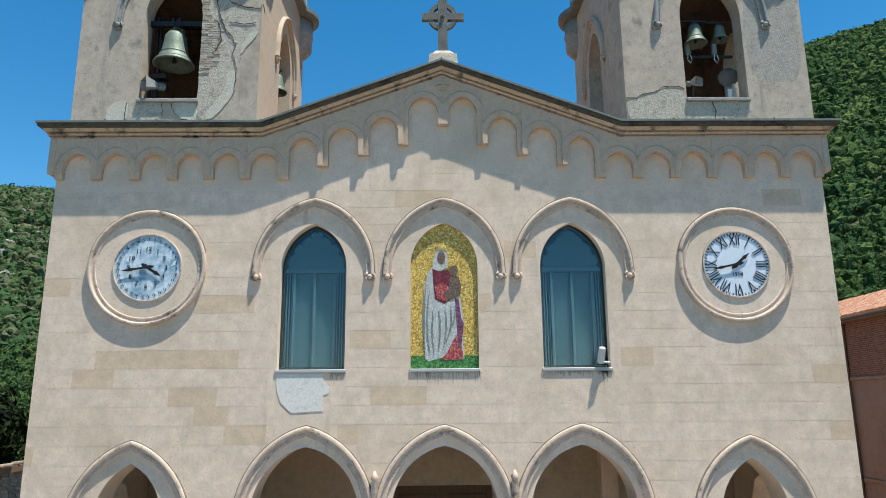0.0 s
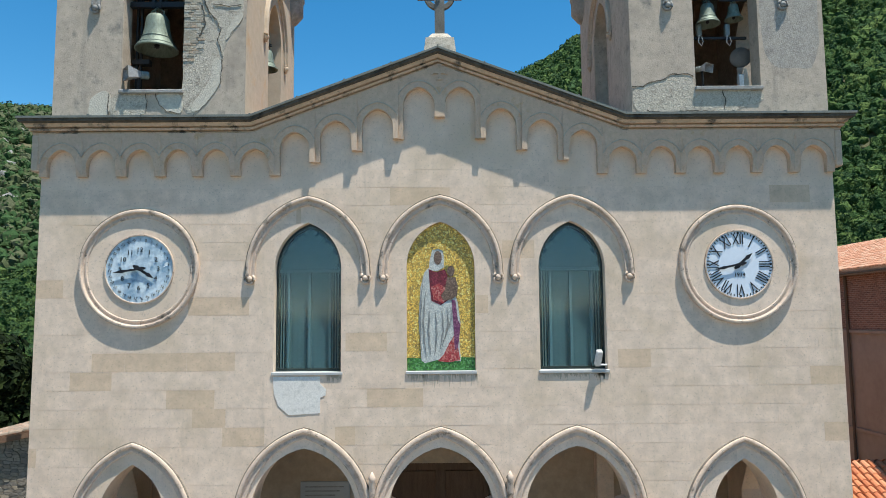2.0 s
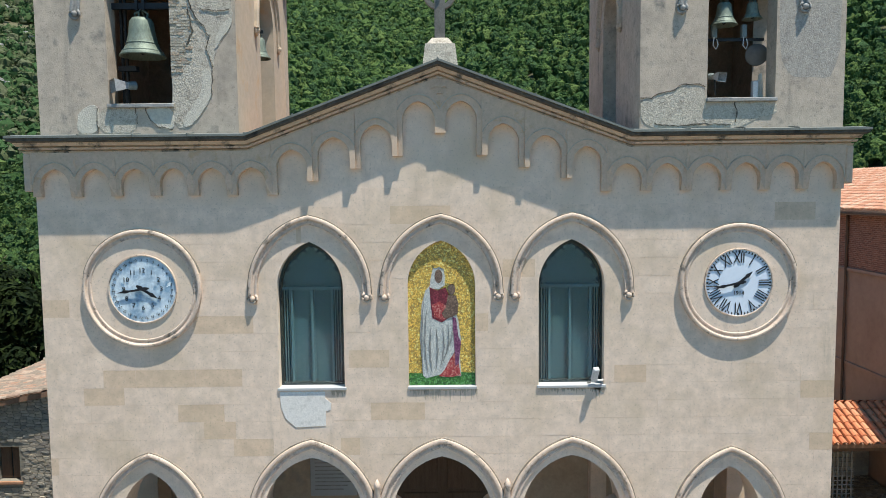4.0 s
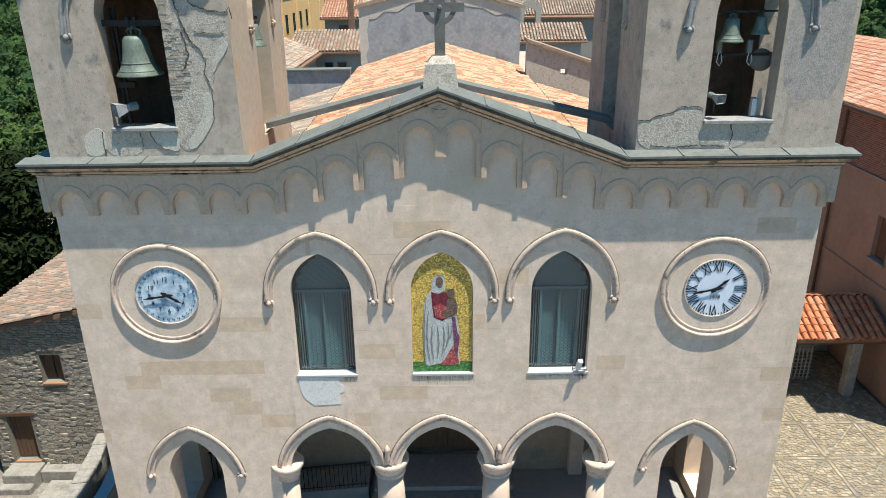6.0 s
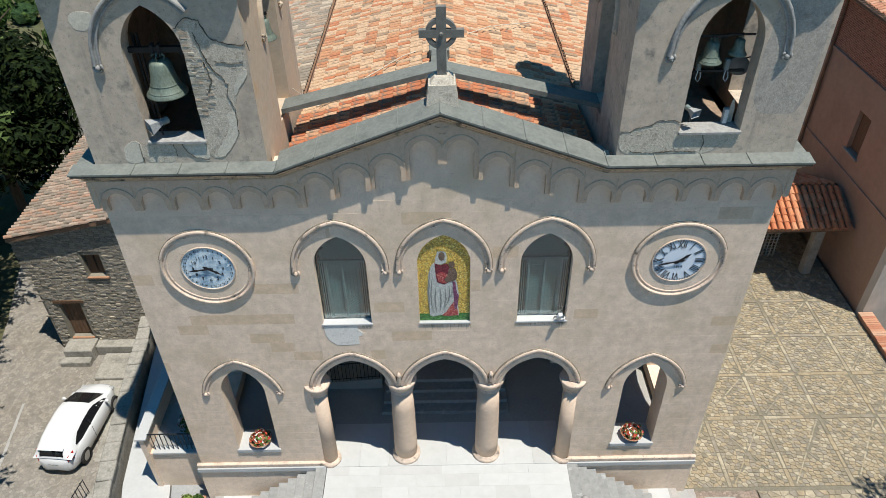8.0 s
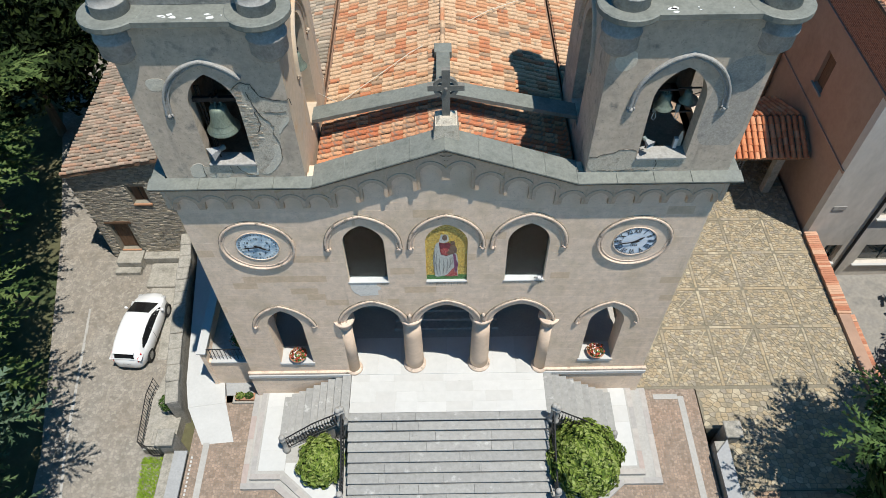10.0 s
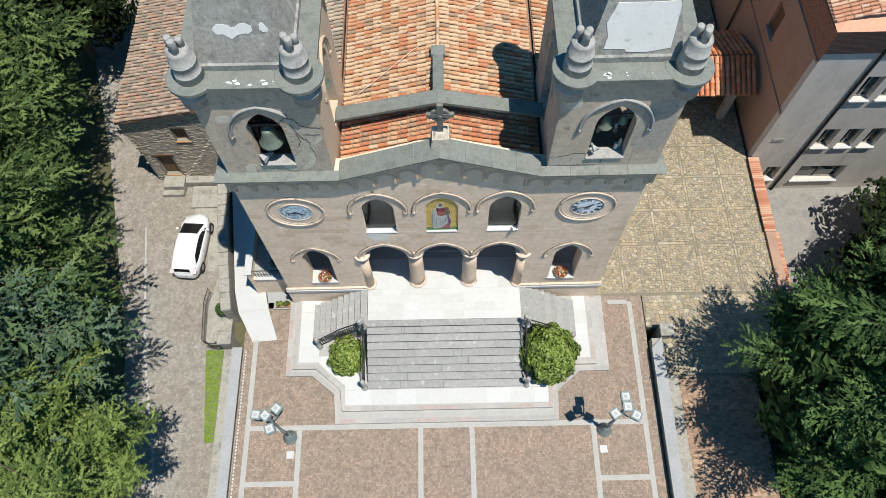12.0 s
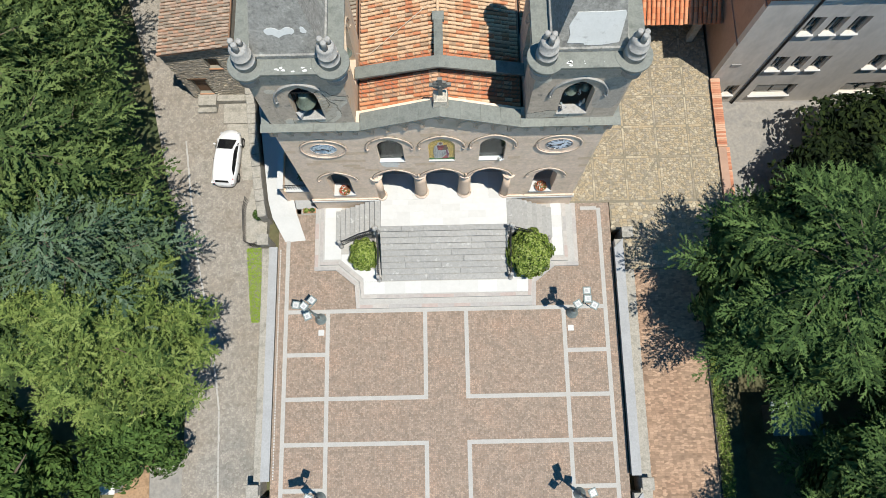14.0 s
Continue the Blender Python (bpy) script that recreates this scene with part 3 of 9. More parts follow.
def bevel(bm, w=0.01, seg=1):
    bmesh.ops.bevel(bm, geom=[e for e in bm.edges if e.calc_face_angle(0) > 0.5], offset=w, segments=seg, affect="EDGES", clamp_overlap=True)
    return bm


def boxed(x0, x1, y0, y1, z0, z1, w=0.0, m=None):
    bm = bmesh.new()
    box(bm, x0, x1, y0, y1, z0, z1, m)
    bmesh.ops.recalc_face_normals(bm, faces=bm.faces)
    return bevel(bm, w) if w else bm


def plate(loops, a, b, axis="y"):
    """Polygon with holes, thick from a to b along an axis. Loops are (u, v): xz for y, xy for z, yz for x."""
    bm = bmesh.new()
    def put(u, v):
        return {"y": (u, a, v), "z": (u, v, a), "x": (a, u, v)}[axis]
    for lp in loops:
        vs = [bm.verts.new(put(u, v)) for u, v in lp]
        for i in range(len(vs)):
            bm.edges.new((vs[i], vs[i - 1]))
    bmesh.ops.triangle_fill(bm, use_beauty=True, edges=bm.edges[:])
    ex = bmesh.ops.extrude_face_region(bm, geom=bm.faces[:])
    d = {"y": (0, b - a, 0), "z": (0, 0, b - a), "x": (b - a, 0, 0)}[axis]
    bmesh.ops.translate(bm, vec=d, verts=[v for v in ex["geom"] if isinstance(v, bmesh.types.BMVert)])
    return bm


def arch(cx, half, spring, apex, n=10):
    """Points of a slightly pointed arch from its left foot to its right foot."""
    rise = apex - spring
    half2 = min(half, rise * 0.999)
    r = (half2 * half2 + rise * rise) / (2 * half2)
    k = half / half2
    a1 = math.asin(min(1, rise / r))
    left = [(cx + k * (-half2 + r - r * math.cos(a1 * i / n)), spring + r * math.sin(a1 * i / n)) for i in range(n + 1)]
    return left + [(2 * cx - x, z) for x, z in reversed(left[:-1])]


def opening(cx, half, bottom, spring, apex, n=10):
    return [(cx - half, bottom)] + arch(cx, half, spring, apex, n) + [(cx + half, bottom)]


def sweep(bm, path, profile, y0=0.0, closed=False):
    """Sweeps a profile of (out, across) along an xz path: out goes to -y, across along the path's normal."""
    n = len(path)
    rings = []
    for i, (x, z) in enumerate(path):
        p, q = (path[i - 1], path[(i + 1) % n]) if closed else (path[max(0, i - 1)], path[min(n - 1, i + 1)])
        t = Vector((q[0] - p[0], q[1] - p[1])).normalized()
        nx, nz = -t.y, t.x
        rings.append([bm.verts.new((x + nx * c, y0 - o, z + nz * c)) for o, c in profile])
    m = len(profile)
    for i in range(n if closed else n - 1):
        a, b = rings[i], rings[(i + 1) % n]
        for j in range(m):
            bm.faces.new((a[j], a[(j + 1) % m], b[(j + 1) % m], b[j]))
    if not closed:
        bm.faces.new(rings[0])
        bm.faces.new(rings[-1])
    return bm


def lathe(bm, profile, at=(0, 0, 0), n=16, m=None, caps=True):
    """Profile of (radius, height), turned round z."""
    rings = []
    for r, h in profile:
        rings.append([bm.verts.new(((m @ Vector((r * math.cos(6.28318 * k / n), r * math.sin(6.28318 * k / n), h))) if m else Vector((r * math.cos(6.28318 * k / n), r * math.sin(6.28318 * k / n), h))) + Vector(at)) for k in range(n)])
    for a, b in zip(rings, rings[1:]):
        for k in range(n):
            bm.faces.new((a[k], a[(k + 1) % n], b[(k + 1) % n], b[k]))
    if caps:
        bm.faces.new(rings[0])
        bm.faces.new(rings[-1])
    return bm


def tube(bm, pts, r, n=6):
    pts = [Vector(p) for p in pts]
    rings = []
    for i, p in enumerate(pts):
        d = (pts[min(len(pts) - 1, i + 1)] - pts[max(0, i - 1)]).normalized()
        u = d.cross(Vector((0, 0, 1)) if abs(d.z) < 0.9 else Vector((1, 0, 0))).normalized()
        v = d.cross(u)
        rr = r[i] if isinstance(r, (list, tuple)) else r
        rings.append([bm.verts.new(p + (u * math.cos(6.28318 * k / n) + v * math.sin(6.28318 * k / n)) * rr) for k in range(n)])
    for a, b in zip(rings, rings[1:]):
        for k in range(n):
            bm.faces.new((a[k], a[(k + 1) % n], b[(k + 1) % n], b[k]))
    bm.faces.new(rings[0])
    bm.faces.new(rings[-1])
    return bm


def ball(bm, c, r, sub=2, sq=(1, 1, 1)):
    g = bmesh.ops.create_icosphere(bm, subdivisions=sub, radius=r)
    for v in g["verts"]:
        v.co = Vector((v.co.x * sq[0], v.co.y * sq[1], v.co.z * sq[2])) + Vector(c)
    return bm


def cells(x0, x1, y0, y1, sx, sy, gap, seed, jitter=0.42):
    """Irregular polygons that fill a rectangle, with joints between them."""
    rng = random.Random(seed)
    nx, ny = max(1, round((x1 - x0) / sx)), max(1, round((y1 - y0) / sy))
    dx, dy = (x1 - x0) / nx, (y1 - y0) / ny
    pts = {(i, j): (x0 + dx * (i + 0.5 + rng.uniform(-jitter, jitter)), y0 + dy * (j + 0.5 + rng.uniform(-jitter, jitter))) for i in range(nx) for j in range(ny)}
    out = []
    for (i, j), (px_, py_) in pts.items():
        poly = [(max(x0, px_ - 2 * dx), max(y0, py_ - 2 * dy)), (min(x1, px_ + 2 * dx), max(y0, py_ - 2 * dy)), (min(x1, px_ + 2 * dx), min(y1, py_ + 2 * dy)), (max(x0, px_ - 2 * dx), min(y1, py_ + 2 * dy))]
        for a in range(-2, 3):
            for b in range(-2, 3):
                q = pts.get((i + a, j + b))
                if not q or (a == 0 and b == 0):
                    continue
                # in the stretched plane
                ux, uy = (q[0] - px_) / dx ** 2, (q[1] - py_) / dy ** 2
                c = ux * (px_ + q[0]) / 2 + uy * (py_ + q[1]) / 2
                res = []
                for k in range(len(poly)):
                    p1, p2 = poly[k - 1], poly[k]
                    d1, d2 = ux * p1[0] + uy * p1[1] - c, ux * p2[0] + uy * p2[1] - c
                    if (d1 <= 0) != (d2 <= 0):
                        s = d1 / (d1 - d2)
                        res.append((p1[0] + s * (p2[0] - p1[0]), p1[1] + s * (p2[1] - p1[1])))
                    if d2 <= 0:
                        res.append(p2)
                poly = res
                if len(poly) < 3:
                    break
            if len(poly) < 3:
                break
        if len(poly) < 3:
            continue
        mx, my = sum(p[0] for p in poly) / len(poly), sum(p[1] for p in poly) / len(poly)
        r = max(0.02, min(max(p[0] for p in poly) - min(p[0] for p in poly), max(p[1] for p in poly) - min(p[1] for p in poly)) / 2)
        k = max(0.3, 1 - gap / r)
        clean = []
        for p in poly:
            q = (mx + (p[0] - mx) * k, my + (p[1] - my) * k)
            if not clean or abs(q[0] - clean[-1][0]) + abs(q[1] - clean[-1][1]) > 0.012:
                clean.append(q)
        if len(clean) >= 3:
            out.append(((mx, my), clean))
    return out


def cell_solid(poly, low, high, inset, to3):
    """Vertices and faces of one low stone with a slightly smaller top."""
    n = len(poly)
    mx, my = sum(p[0] for p in poly) / n, sum(p[1] for p in poly) / n
    vs = [to3(u, v, low) for u, v in poly] + [to3(mx + (u - mx) * inset, my + (v - my) * inset, high) for u, v in poly]
    fs = [tuple(range(n, 2 * n))] + [(k, (k + 1) % n, n + (k + 1) % n, n + k) for k in range(n)]
    return vs, fs


def joined(name, solids, material, parent=None, label=""):
    V, F = [], []
    for vs, fs in solids:
        o = len(V)
        V += vs
        F += [tuple(i + o for i in f) for f in fs]
    return part(name, (V, [], F), material, parent, label)


def kid(name, bm, material, parent, label="", smooth=False):
    """A part whose mesh is given in world places, under a thing that stands elsewhere."""
    ob = part(name, bm, material, parent, label, smooth)
    p, m = parent, Matrix.Identity(4)
    chain = []
    while p is not None:
        chain.append(p)
        p = p.parent
    for p in reversed(chain):
        m = m @ p.matrix_parent_inverse @ p.matrix_basis
    ob.matrix_parent_inverse = m.inverted()
    return ob


# ---------- ground and hills ----------
ELEV = [(-180, 0), (-80, 7), (-45, 13.6), (-31, 14.6), (-20, 15.3), (-8, 16.2), (-3.4, 15.7), (-1, 15.3), (1.4, 16.5), (5.3, 18.8), (9.8, 20.4), (11.6, 21.6), (20, 23.4), (32, 24.9), (45, 25.4), (80, 14), (180, 0)]


def hill_height(x, y):
    yy = y + 13.0
    r, az = math.hypot(x, yy), math.degrees(math.atan2(x, yy))
    for (a0, e0), (a1, e1) in zip(ELEV, ELEV[1:]):
        if a0 <= az <= a1:
            el = e0 + (e1 - e0) * (az - a0) / (a1 - a0)
            break
    crest = 330.0
    s = min(1.0, max(0.0, (r - 62) / (crest - 62)))
    h = (crest * math.tan(radians(el)) + 6) * (0.25 * s + 0.75 * s * s * (3 - 2 * s) if s < 1 else 1.0)
    h += 2.2 * noise.noise(Vector((x * 0.012, y * 0.012, 1.3))) * min(1, max(0, (r - 80) / 60))
    low = -1.4
    if x > 17.4:
        low = -1.4 - 2.05 * min(1.0, (x - 17.4) / 0.5)
    return low + h


gx = [-3000, -1200, -600] + list(range(-400, -60, 10)) + list(range(-60, 17, 4)) + [17.4, 17.9, 22] + list(range(28, 61, 6)) + list(range(70, 401, 10)) + [600, 1200, 3000]
gy = [-3000, -1000, -300, -120, -60, -40, -20, 0, 20, 40] + list(range(50, 401, 8)) + [500, 700, 1200, 3000]
gv = [(x, y, hill_height(x, y)) for y in gy for x in gx]
nx_ = len(gx)
gf = [(j * nx_ + i, j * nx_ + i + 1, (j + 1) * nx_ + i + 1, (j + 1) * nx_ + i) for j in range(len(gy) - 1) for i in range(nx_ - 1)]
ground = part("ground", (gv, [], gf), M_GROUND, None, smooth=True)
tagged(ground, "dry scrub-covered ground rising to steep hills", "ground", kind="structure")


def blob_unit(sub):
    bm = bmesh.new()
    bmesh.ops.create_icosphere(bm, subdivisions=sub + 1, radius=1.0)
    V = np.array([v.co[:] for v in bm.verts])
    F = np.array([[v.index for v in f.verts] for f in bm.faces])
    bm.free()
    return V, F


def forest(name, spots, seed, sub, tufts, material, leaf=1.0):
    """Uneven tree crowns, many thousands, in one mesh: a dark core under a shell of leaf tufts."""
    rng = np.random.default_rng(seed)
    V0, F0 = blob_unit(sub)
    n = len(spots)
    P = np.array(spots)
    size = P[:, 3] * rng.uniform(0.6, 1.35, n)
    form = np.stack([size * rng.uniform(0.8, 1.2, n), size * rng.uniform(0.8, 1.2, n), size * rng.uniform(0.8, 1.3, n)], 1)
    V = V0[None] * (0.86 + 0.2 * rng.standard_normal((n, len(V0), 1)))
    V = V * form[:, None, :] + P[:, None, :3]
    F = F0[None] + (np.arange(n) * len(V0))[:, None, None]
    # tufts: small bent triangles that stand off the upper part of each crown
    d = rng.standard_normal((n, tufts, 3))
    d[:, :, 2] = np.abs(d[:, :, 2]) - 0.35
    d /= np.linalg.norm(d, axis=2)[:, :, None]
    c = P[:, None, :3] + d * form[:, None, :] * rng.uniform(0.84, 1.12, (n, tufts, 1))
    u = np.cross(d, rng.standard_normal((n, tufts, 3)))
    u /= np.linalg.norm(u, axis=2)[:, :, None]
    w = np.cross(d + 0.5 * rng.standard_normal((n, tufts, 3)), u)
    w /= np.linalg.norm(w, axis=2)[:, :, None]
    r = size[:, None, None] * rng.uniform(0.11, 0.25, (n, tufts, 1)) * leaf
    T = np.stack([c - u * r, c + u * r, c + w * r * 1.2 + d * r * 0.5, c - w * r * 0.9], 2)
    base = n * len(V0)
    k = (np.arange(n * tufts) * 4)[:, None] + base
    faces = F.reshape(-1, 3).tolist() + (k + np.array([[0, 1, 2]])).tolist() + (k + np.array([[1, 0, 3]])).tolist()
    me = bpy.data.meshes.new(name)
    me.from_pydata(np.concatenate([V.reshape(-1, 3), T.reshape(-1, 3)]).tolist(), [], faces)
    me.materials.append(material)
    return new(name, me)


rng_f = random.Random(5)
near_spots, far_spots, scrub_spots = [], [], []
for i in range(40000):
    az = radians(rng_f.uniform(-38, 38))
    r = math.sqrt(rng_f.uniform(68 ** 2, 345 ** 2))
    x, y = r * math.sin(az), r * math.cos(az) - 13
    if r < 90 and abs(x) < 24 and y < 72:
        continue
    g = noise.noise(Vector((x * 0.02, y * 0.02, 4.0)))
    dry = az < radians(-19) and r > 130
    if dry and g < -0.5:
        continue
    s = (0.85 + 0.0036 * r) * (0.85 if dry else 1.0)
    (scrub_spots if dry else near_spots if r < 135 else far_spots).append((x, y, hill_height(x, y) + 0.6 * s + (0.9 if rng_f.random() < 0.3 else 0), s))
tagged(forest("hillside_forest", near_spots, 3, 0, 60, M_FOREST, 0.78), "dense green forest covering the steep hillsides", "forest", kind="stuff")
tagged(forest("distant_forest", far_spots, 4, 0, 14, M_FOREST), "dense green forest on the far ridges", "forest", kind="stuff")
tagged(forest("hillside_scrub", scrub_spots, 6, 0, 14, M_SCRUB), "olive scrub and low trees on the dry hillside", "scrub", kind="stuff")

rock_bm = bmesh.new()
for k in range(22):
    a, r = radians(-31.9 + rng_f.gauss(0, 1.1)), 205 + rng_f.gauss(0, 20)
    x, y = r * math.sin(a), r * math.cos(a) - 13
    ball(rock_bm, (x, y, hill_height(x, y) + 1.0), rng_f.uniform(0.6, 1.9), 1, (1.3, 1, 0.85))
for v in rock_bm.verts:
    v.co += Vector((rng_f.uniform(-0.5, 0.5), rng_f.uniform(-0.5, 0.5), rng_f.uniform(-0.4, 0.4)))
tagged(part("rock_outcrop", rock_bm, M_ROCK), "pale grey rock outcrop on the scrubby hillside", "rock", kind="structure")

# ---------- road, plaza, yards ----------
road_pts = [(-19.5, 40), (-24, 24), (-19.6, 10), (-16.6, -2), (-15.6, -12), (-15.2, -45), (-11.05, -45), (-11.05, -2.2), (-11.4, 0), (-12.0, 8.0), (-12.2, 40)]
road = part("road", plate([road_pts], -1.6, -1.2, "z"), M_COBBLE)
tagged(road, "grey cobbled lane running past the church", "road", kind="structure")
plaza = part("plaza_pavement", boxed(-10.1, 10.15, -45, 0.02, -1.6, 0.0), M_SETT)
tagged(plaza, "reddish porphyry sett paving of the church square", "pavement", kind="structure")


def band(x0, x1, y0, y1):
    part("stone_band", boxed(x0, x1, y0, y1, -0.02, 0.006), M_BAND, plaza)


W2 = 0.12
for s in (-1, 1):
    xo, xi, xc = 9.5 * s, 7.0 * s, 1.22 * s
    band(xo - W2, xo + W2, -45, -0.3 if s > 0 else -2.0)
    band(xi - W2, xi + W2, -45, -6.4 - W2)
    for yy in (-8.95, -16.55, -19.1):
        band(min(xo, xi) + W2, max(xo, xi) - W2, yy - W2, yy + W2)
    for yy in (-11.5, -14.05):
        band(min(xo, xi) + W2, max(xo, xi) - W2, yy - W2, yy + W2)
        band(min(xi, xc - s * W2) + (W2 if s < 0 else 0), max(xi, xc - s * W2) - (W2 if s > 0 else 0), yy - W2, yy + W2)
    band(xc - W2, xc + W2, -11.5 + W2, -6.4 - W2)
    band(xc - W2, xc + W2, -26, -14.05 - W2)
band(-9.5 + W2, 9.5 - W2, -6.4 - W2, -6.4 + W2)
band(8.4, 9.5 - W2, -0.42, -0.2)
for s in (-1, 1):
    tagged(part("inspection_cover", boxed(7.38 * s - 0.17, 7.38 * s + 0.17, -7.82, -7.48, -0.02, 0.012, 0.004), M_MARBLE), "square white marble inspection cover in the paving", "cover", "inspection covers")

tagged(part("concrete_apron", plate([[(-17.5, -15.0), (-15.25, -14.6), (-15.2, -45), (-16.4, -45), (-17.2, -20)]], -1.6, -1.215, "z"), M_ASPH), "worn pale concrete strip beside the lane", "pavement", kind="structure")
tagged(part("bare_earth", plate([[(-19.0, -14.6), (-17.52, -15.0), (-17.22, -20), (-18.6, -24), (-20.2, -20)]], -1.6, -1.23, "z"), M_SOIL), "dry brown earth under the trees", "ground", kind="structure")

# side walls of the square
for s, x0, x1 in ((-1, -10.62, -10.12), (1, 10.18, 10.72)):
    for y0, y1 in ((-16.0, -2.4), (-45.0, -16.9)):
        w = thing("parapet_wall", "low wall with smooth pale concrete coping beside the square", "wall", (x0, y0, 0), "square parapets", "structure")
        ht = 0.46 if s > 0 else 0.12
        kid("body", boxed(x0 + 0.06, x1 - 0.06, y0 + 0.03, y1 - 0.03, -1.6, ht), M_COPING, w)
        bm = plate([[(x0, y0), (x1, y0), (x1, y1 - (0.5 if s > 0 else 0.0)), (x0, y1)] if s < 0 else [(x0, y0), (x1, y0), (x1, y1), (x0, y1 - 0.55)]], ht, ht + 0.09, "z")
        kid("coping", bm, M_CONC, w)
    for yy in (-2.05, -16.45):
        p = thing("stone_pier", "rough square stone pier at the end of the parapet", "pier", (x0 + 0.4 * s, yy, 0), "parapet piers")
        xm = (x0 + x1) / 2 + 0.55 * s
        bm = boxed(xm - 0.28, xm + 0.28, yy - 0.28, yy + 0.28, -1.5, 0.62, 0.03)
        kid("shaft", bm, M_COPING, p)
        kid("cap", boxed(xm - 0.34, xm + 0.34, yy - 0.34, yy + 0.34, 0.622, 0.74, 0.03), M_COPING, p)

first = None
for k in range(84):
    m = pose(-9.96, -2.6 - 0.16 * k, 0.0)
    if first is None:
        first = part("drain_stone", boxed(-0.035, 0.035, -0.045, 0.045, -0.02, 0.007), M_MARBLE, plaza)
        first.matrix_basis = m
    else:
        shared("drain_stone", first, m, plaza)

# verge between lane and square
verge = part("verge", boxed(-11.04, -10.63, -45, -2.45, -1.5, 0.1, 0.02), M_COPING)
tagged(verge, "strip of old mossy stone beside the lane", "verge", kind="structure")
gsol = []
rg = random.Random(11)
for i in range(5200):
    v = rg.random()
    y = -2.1 - 4.7 * v
    wl, wr = -12.4 + 0.5 * v, -11.45 + 0.15 * v
    x = rg.uniform(wl, wr)
    a, h, b = rg.uniform(0, 6.28), rg.uniform(0.08, 0.18), 0.02
    gsol.append(([(x - b * math.cos(a), y - b * math.sin(a), -1.2), (x + b * math.cos(a), y + b * math.sin(a), -1.2), (x + rg.uniform(-0.07, 0.07), y + rg.uniform(-0.07, 0.07), -1.2 + h)], [(0, 1, 2)]))
tagged(joined("grass_strip", gsol, M_GRASS), "bright green grass strip beside the lane", "grass", kind="stuff")

# earth path and asphalt yard beyond the right parapet
epath = part("pavement_strip", boxed(10.74, 11.4, -45, -4.2, -1.6, -0.03), M_COPING)
tagged(epath, "strip of worn stone paving beside the parapet", "pavement", kind="structure")
earth = part("earth_path", boxed(11.4, 15.2, -45, -4.2, -1.6, -0.05), M_EARTH)
tagged(earth, "worn reddish paving tiles under the trees", "path", kind="structure")
yard = part("asphalt_yard", boxed(18.0, 48, -8, 8.4, -3.6, -3.42), M_ASPH)
tagged(yard, "worn grey asphalt yard beside the convent", "yard", kind="structure")

# courtyard of crazy paving
court = part("courtyard_pavement", plate([[(10.2, -1.95), (10.2, -1.7), (10.75, -1.7), (10.75, -4.19), (17.22, -4.19), (17.22, 40), (7.7, 40), (7.7, 0.03), (10.2, 0.03)]], -1.6, -0.012, "z"), M_MORTAR)
tagged(court, "crazy paving of pale irregular stones with flag bands", "pavement", kind="structure")
court_solids = []


def court_to3(u, v, w):
    return (u, v, w)


cx_lines = [7.7, 9.35, 11.4, 13.45, 15.5, 17.3]
cy_lines = [0.05, 2.95, 4.98, 7.03, 9.1, 11.2, 13.3, 15.4, 17.5, 19.6, 21.7]
court_near = []
sd = 0
for i in range(len(cx_lines) - 1):
    for j in range(len(cy_lines) - 1):
        sd += 1
        for c, poly in cells(cx_lines[i] + 0.08, cx_lines[i + 1] - 0.08, cy_lines[j] + 0.09, cy_lines[j + 1] - 0.09, 0.165, 0.135, 0.008, sd):
            mx_, my_ = (cx_lines[i] + cx_lines[i + 1]) / 2, (cy_lines[j] + cy_lines[j + 1]) / 2
            du, dv = (c[0] - mx_) / (cx_lines[i + 1] - cx_lines[i]), (c[1] - my_) / (cy_lines[j + 1] - cy_lines[j])
            if abs(abs(du) - abs(dv)) < 0.022:
                continue
            if 8.4 < c[0] < 14 and 3.0 < c[1] < 8.0 and len(court_near) < 290:
                court_near.append(poly)
            else:
                court_solids.append(cell_solid(poly, -0.02, 0.006, 0.95, court_to3))
    sd += 1
# diagonal bands crossing in each square
for i in range(len(cx_lines) - 1):
    for j in range(len(cy_lines) - 1):
        xa, xb, ya, yb = cx_lines[i] + 0.13, cx_lines[i + 1] - 0.13, cy_lines[j] + 0.13, cy_lines[j + 1] - 0.13
        mx_, my_ = (xa + xb) / 2, (ya + yb) / 2
        for ex, ey in ((xa, ya), (xb, ya), (xb, yb), (xa, yb)):
            v = Vector((mx_ - ex, my_ - ey)).normalized()
            n = Vector((-v.y, v.x)) * 0.022
            p, q = Vector((ex, ey)) + v * 0.07, Vector((mx_, my_)) - v * 0.06
            for k in range(4):
                a_, b_ = p + (q - p) * (k / 4 + 0.004), p + (q - p) * ((k + 1) / 4 - 0.004)
                court_solids.append(cell_solid([tuple(a_ - n), tuple(b_ - n), tuple(b_ + n), tuple(a_ + n)], -0.02, 0.007, 0.98, court_to3))
for i, x in enumerate(cx_lines[1:-1]):
    for y0, y1 in zip(cy_lines, cy_lines[1:]):
        for k in range(4):
            a_, b_ = y0 + 0.09 + (y1 - y0 - 0.18) * k / 4, y0 + 0.085 + (y1 - y0 - 0.18) * (k + 1) / 4
            w_ = 0.055 + 0.012 * math.sin(7 * i + 3.1 * k + y0)
            court_solids.append(cell_solid([(x - w_, a_), (x + w_, a_), (x + w_, b_), (x - w_, b_)], -0.02, 0.008, 0.98, court_to3))
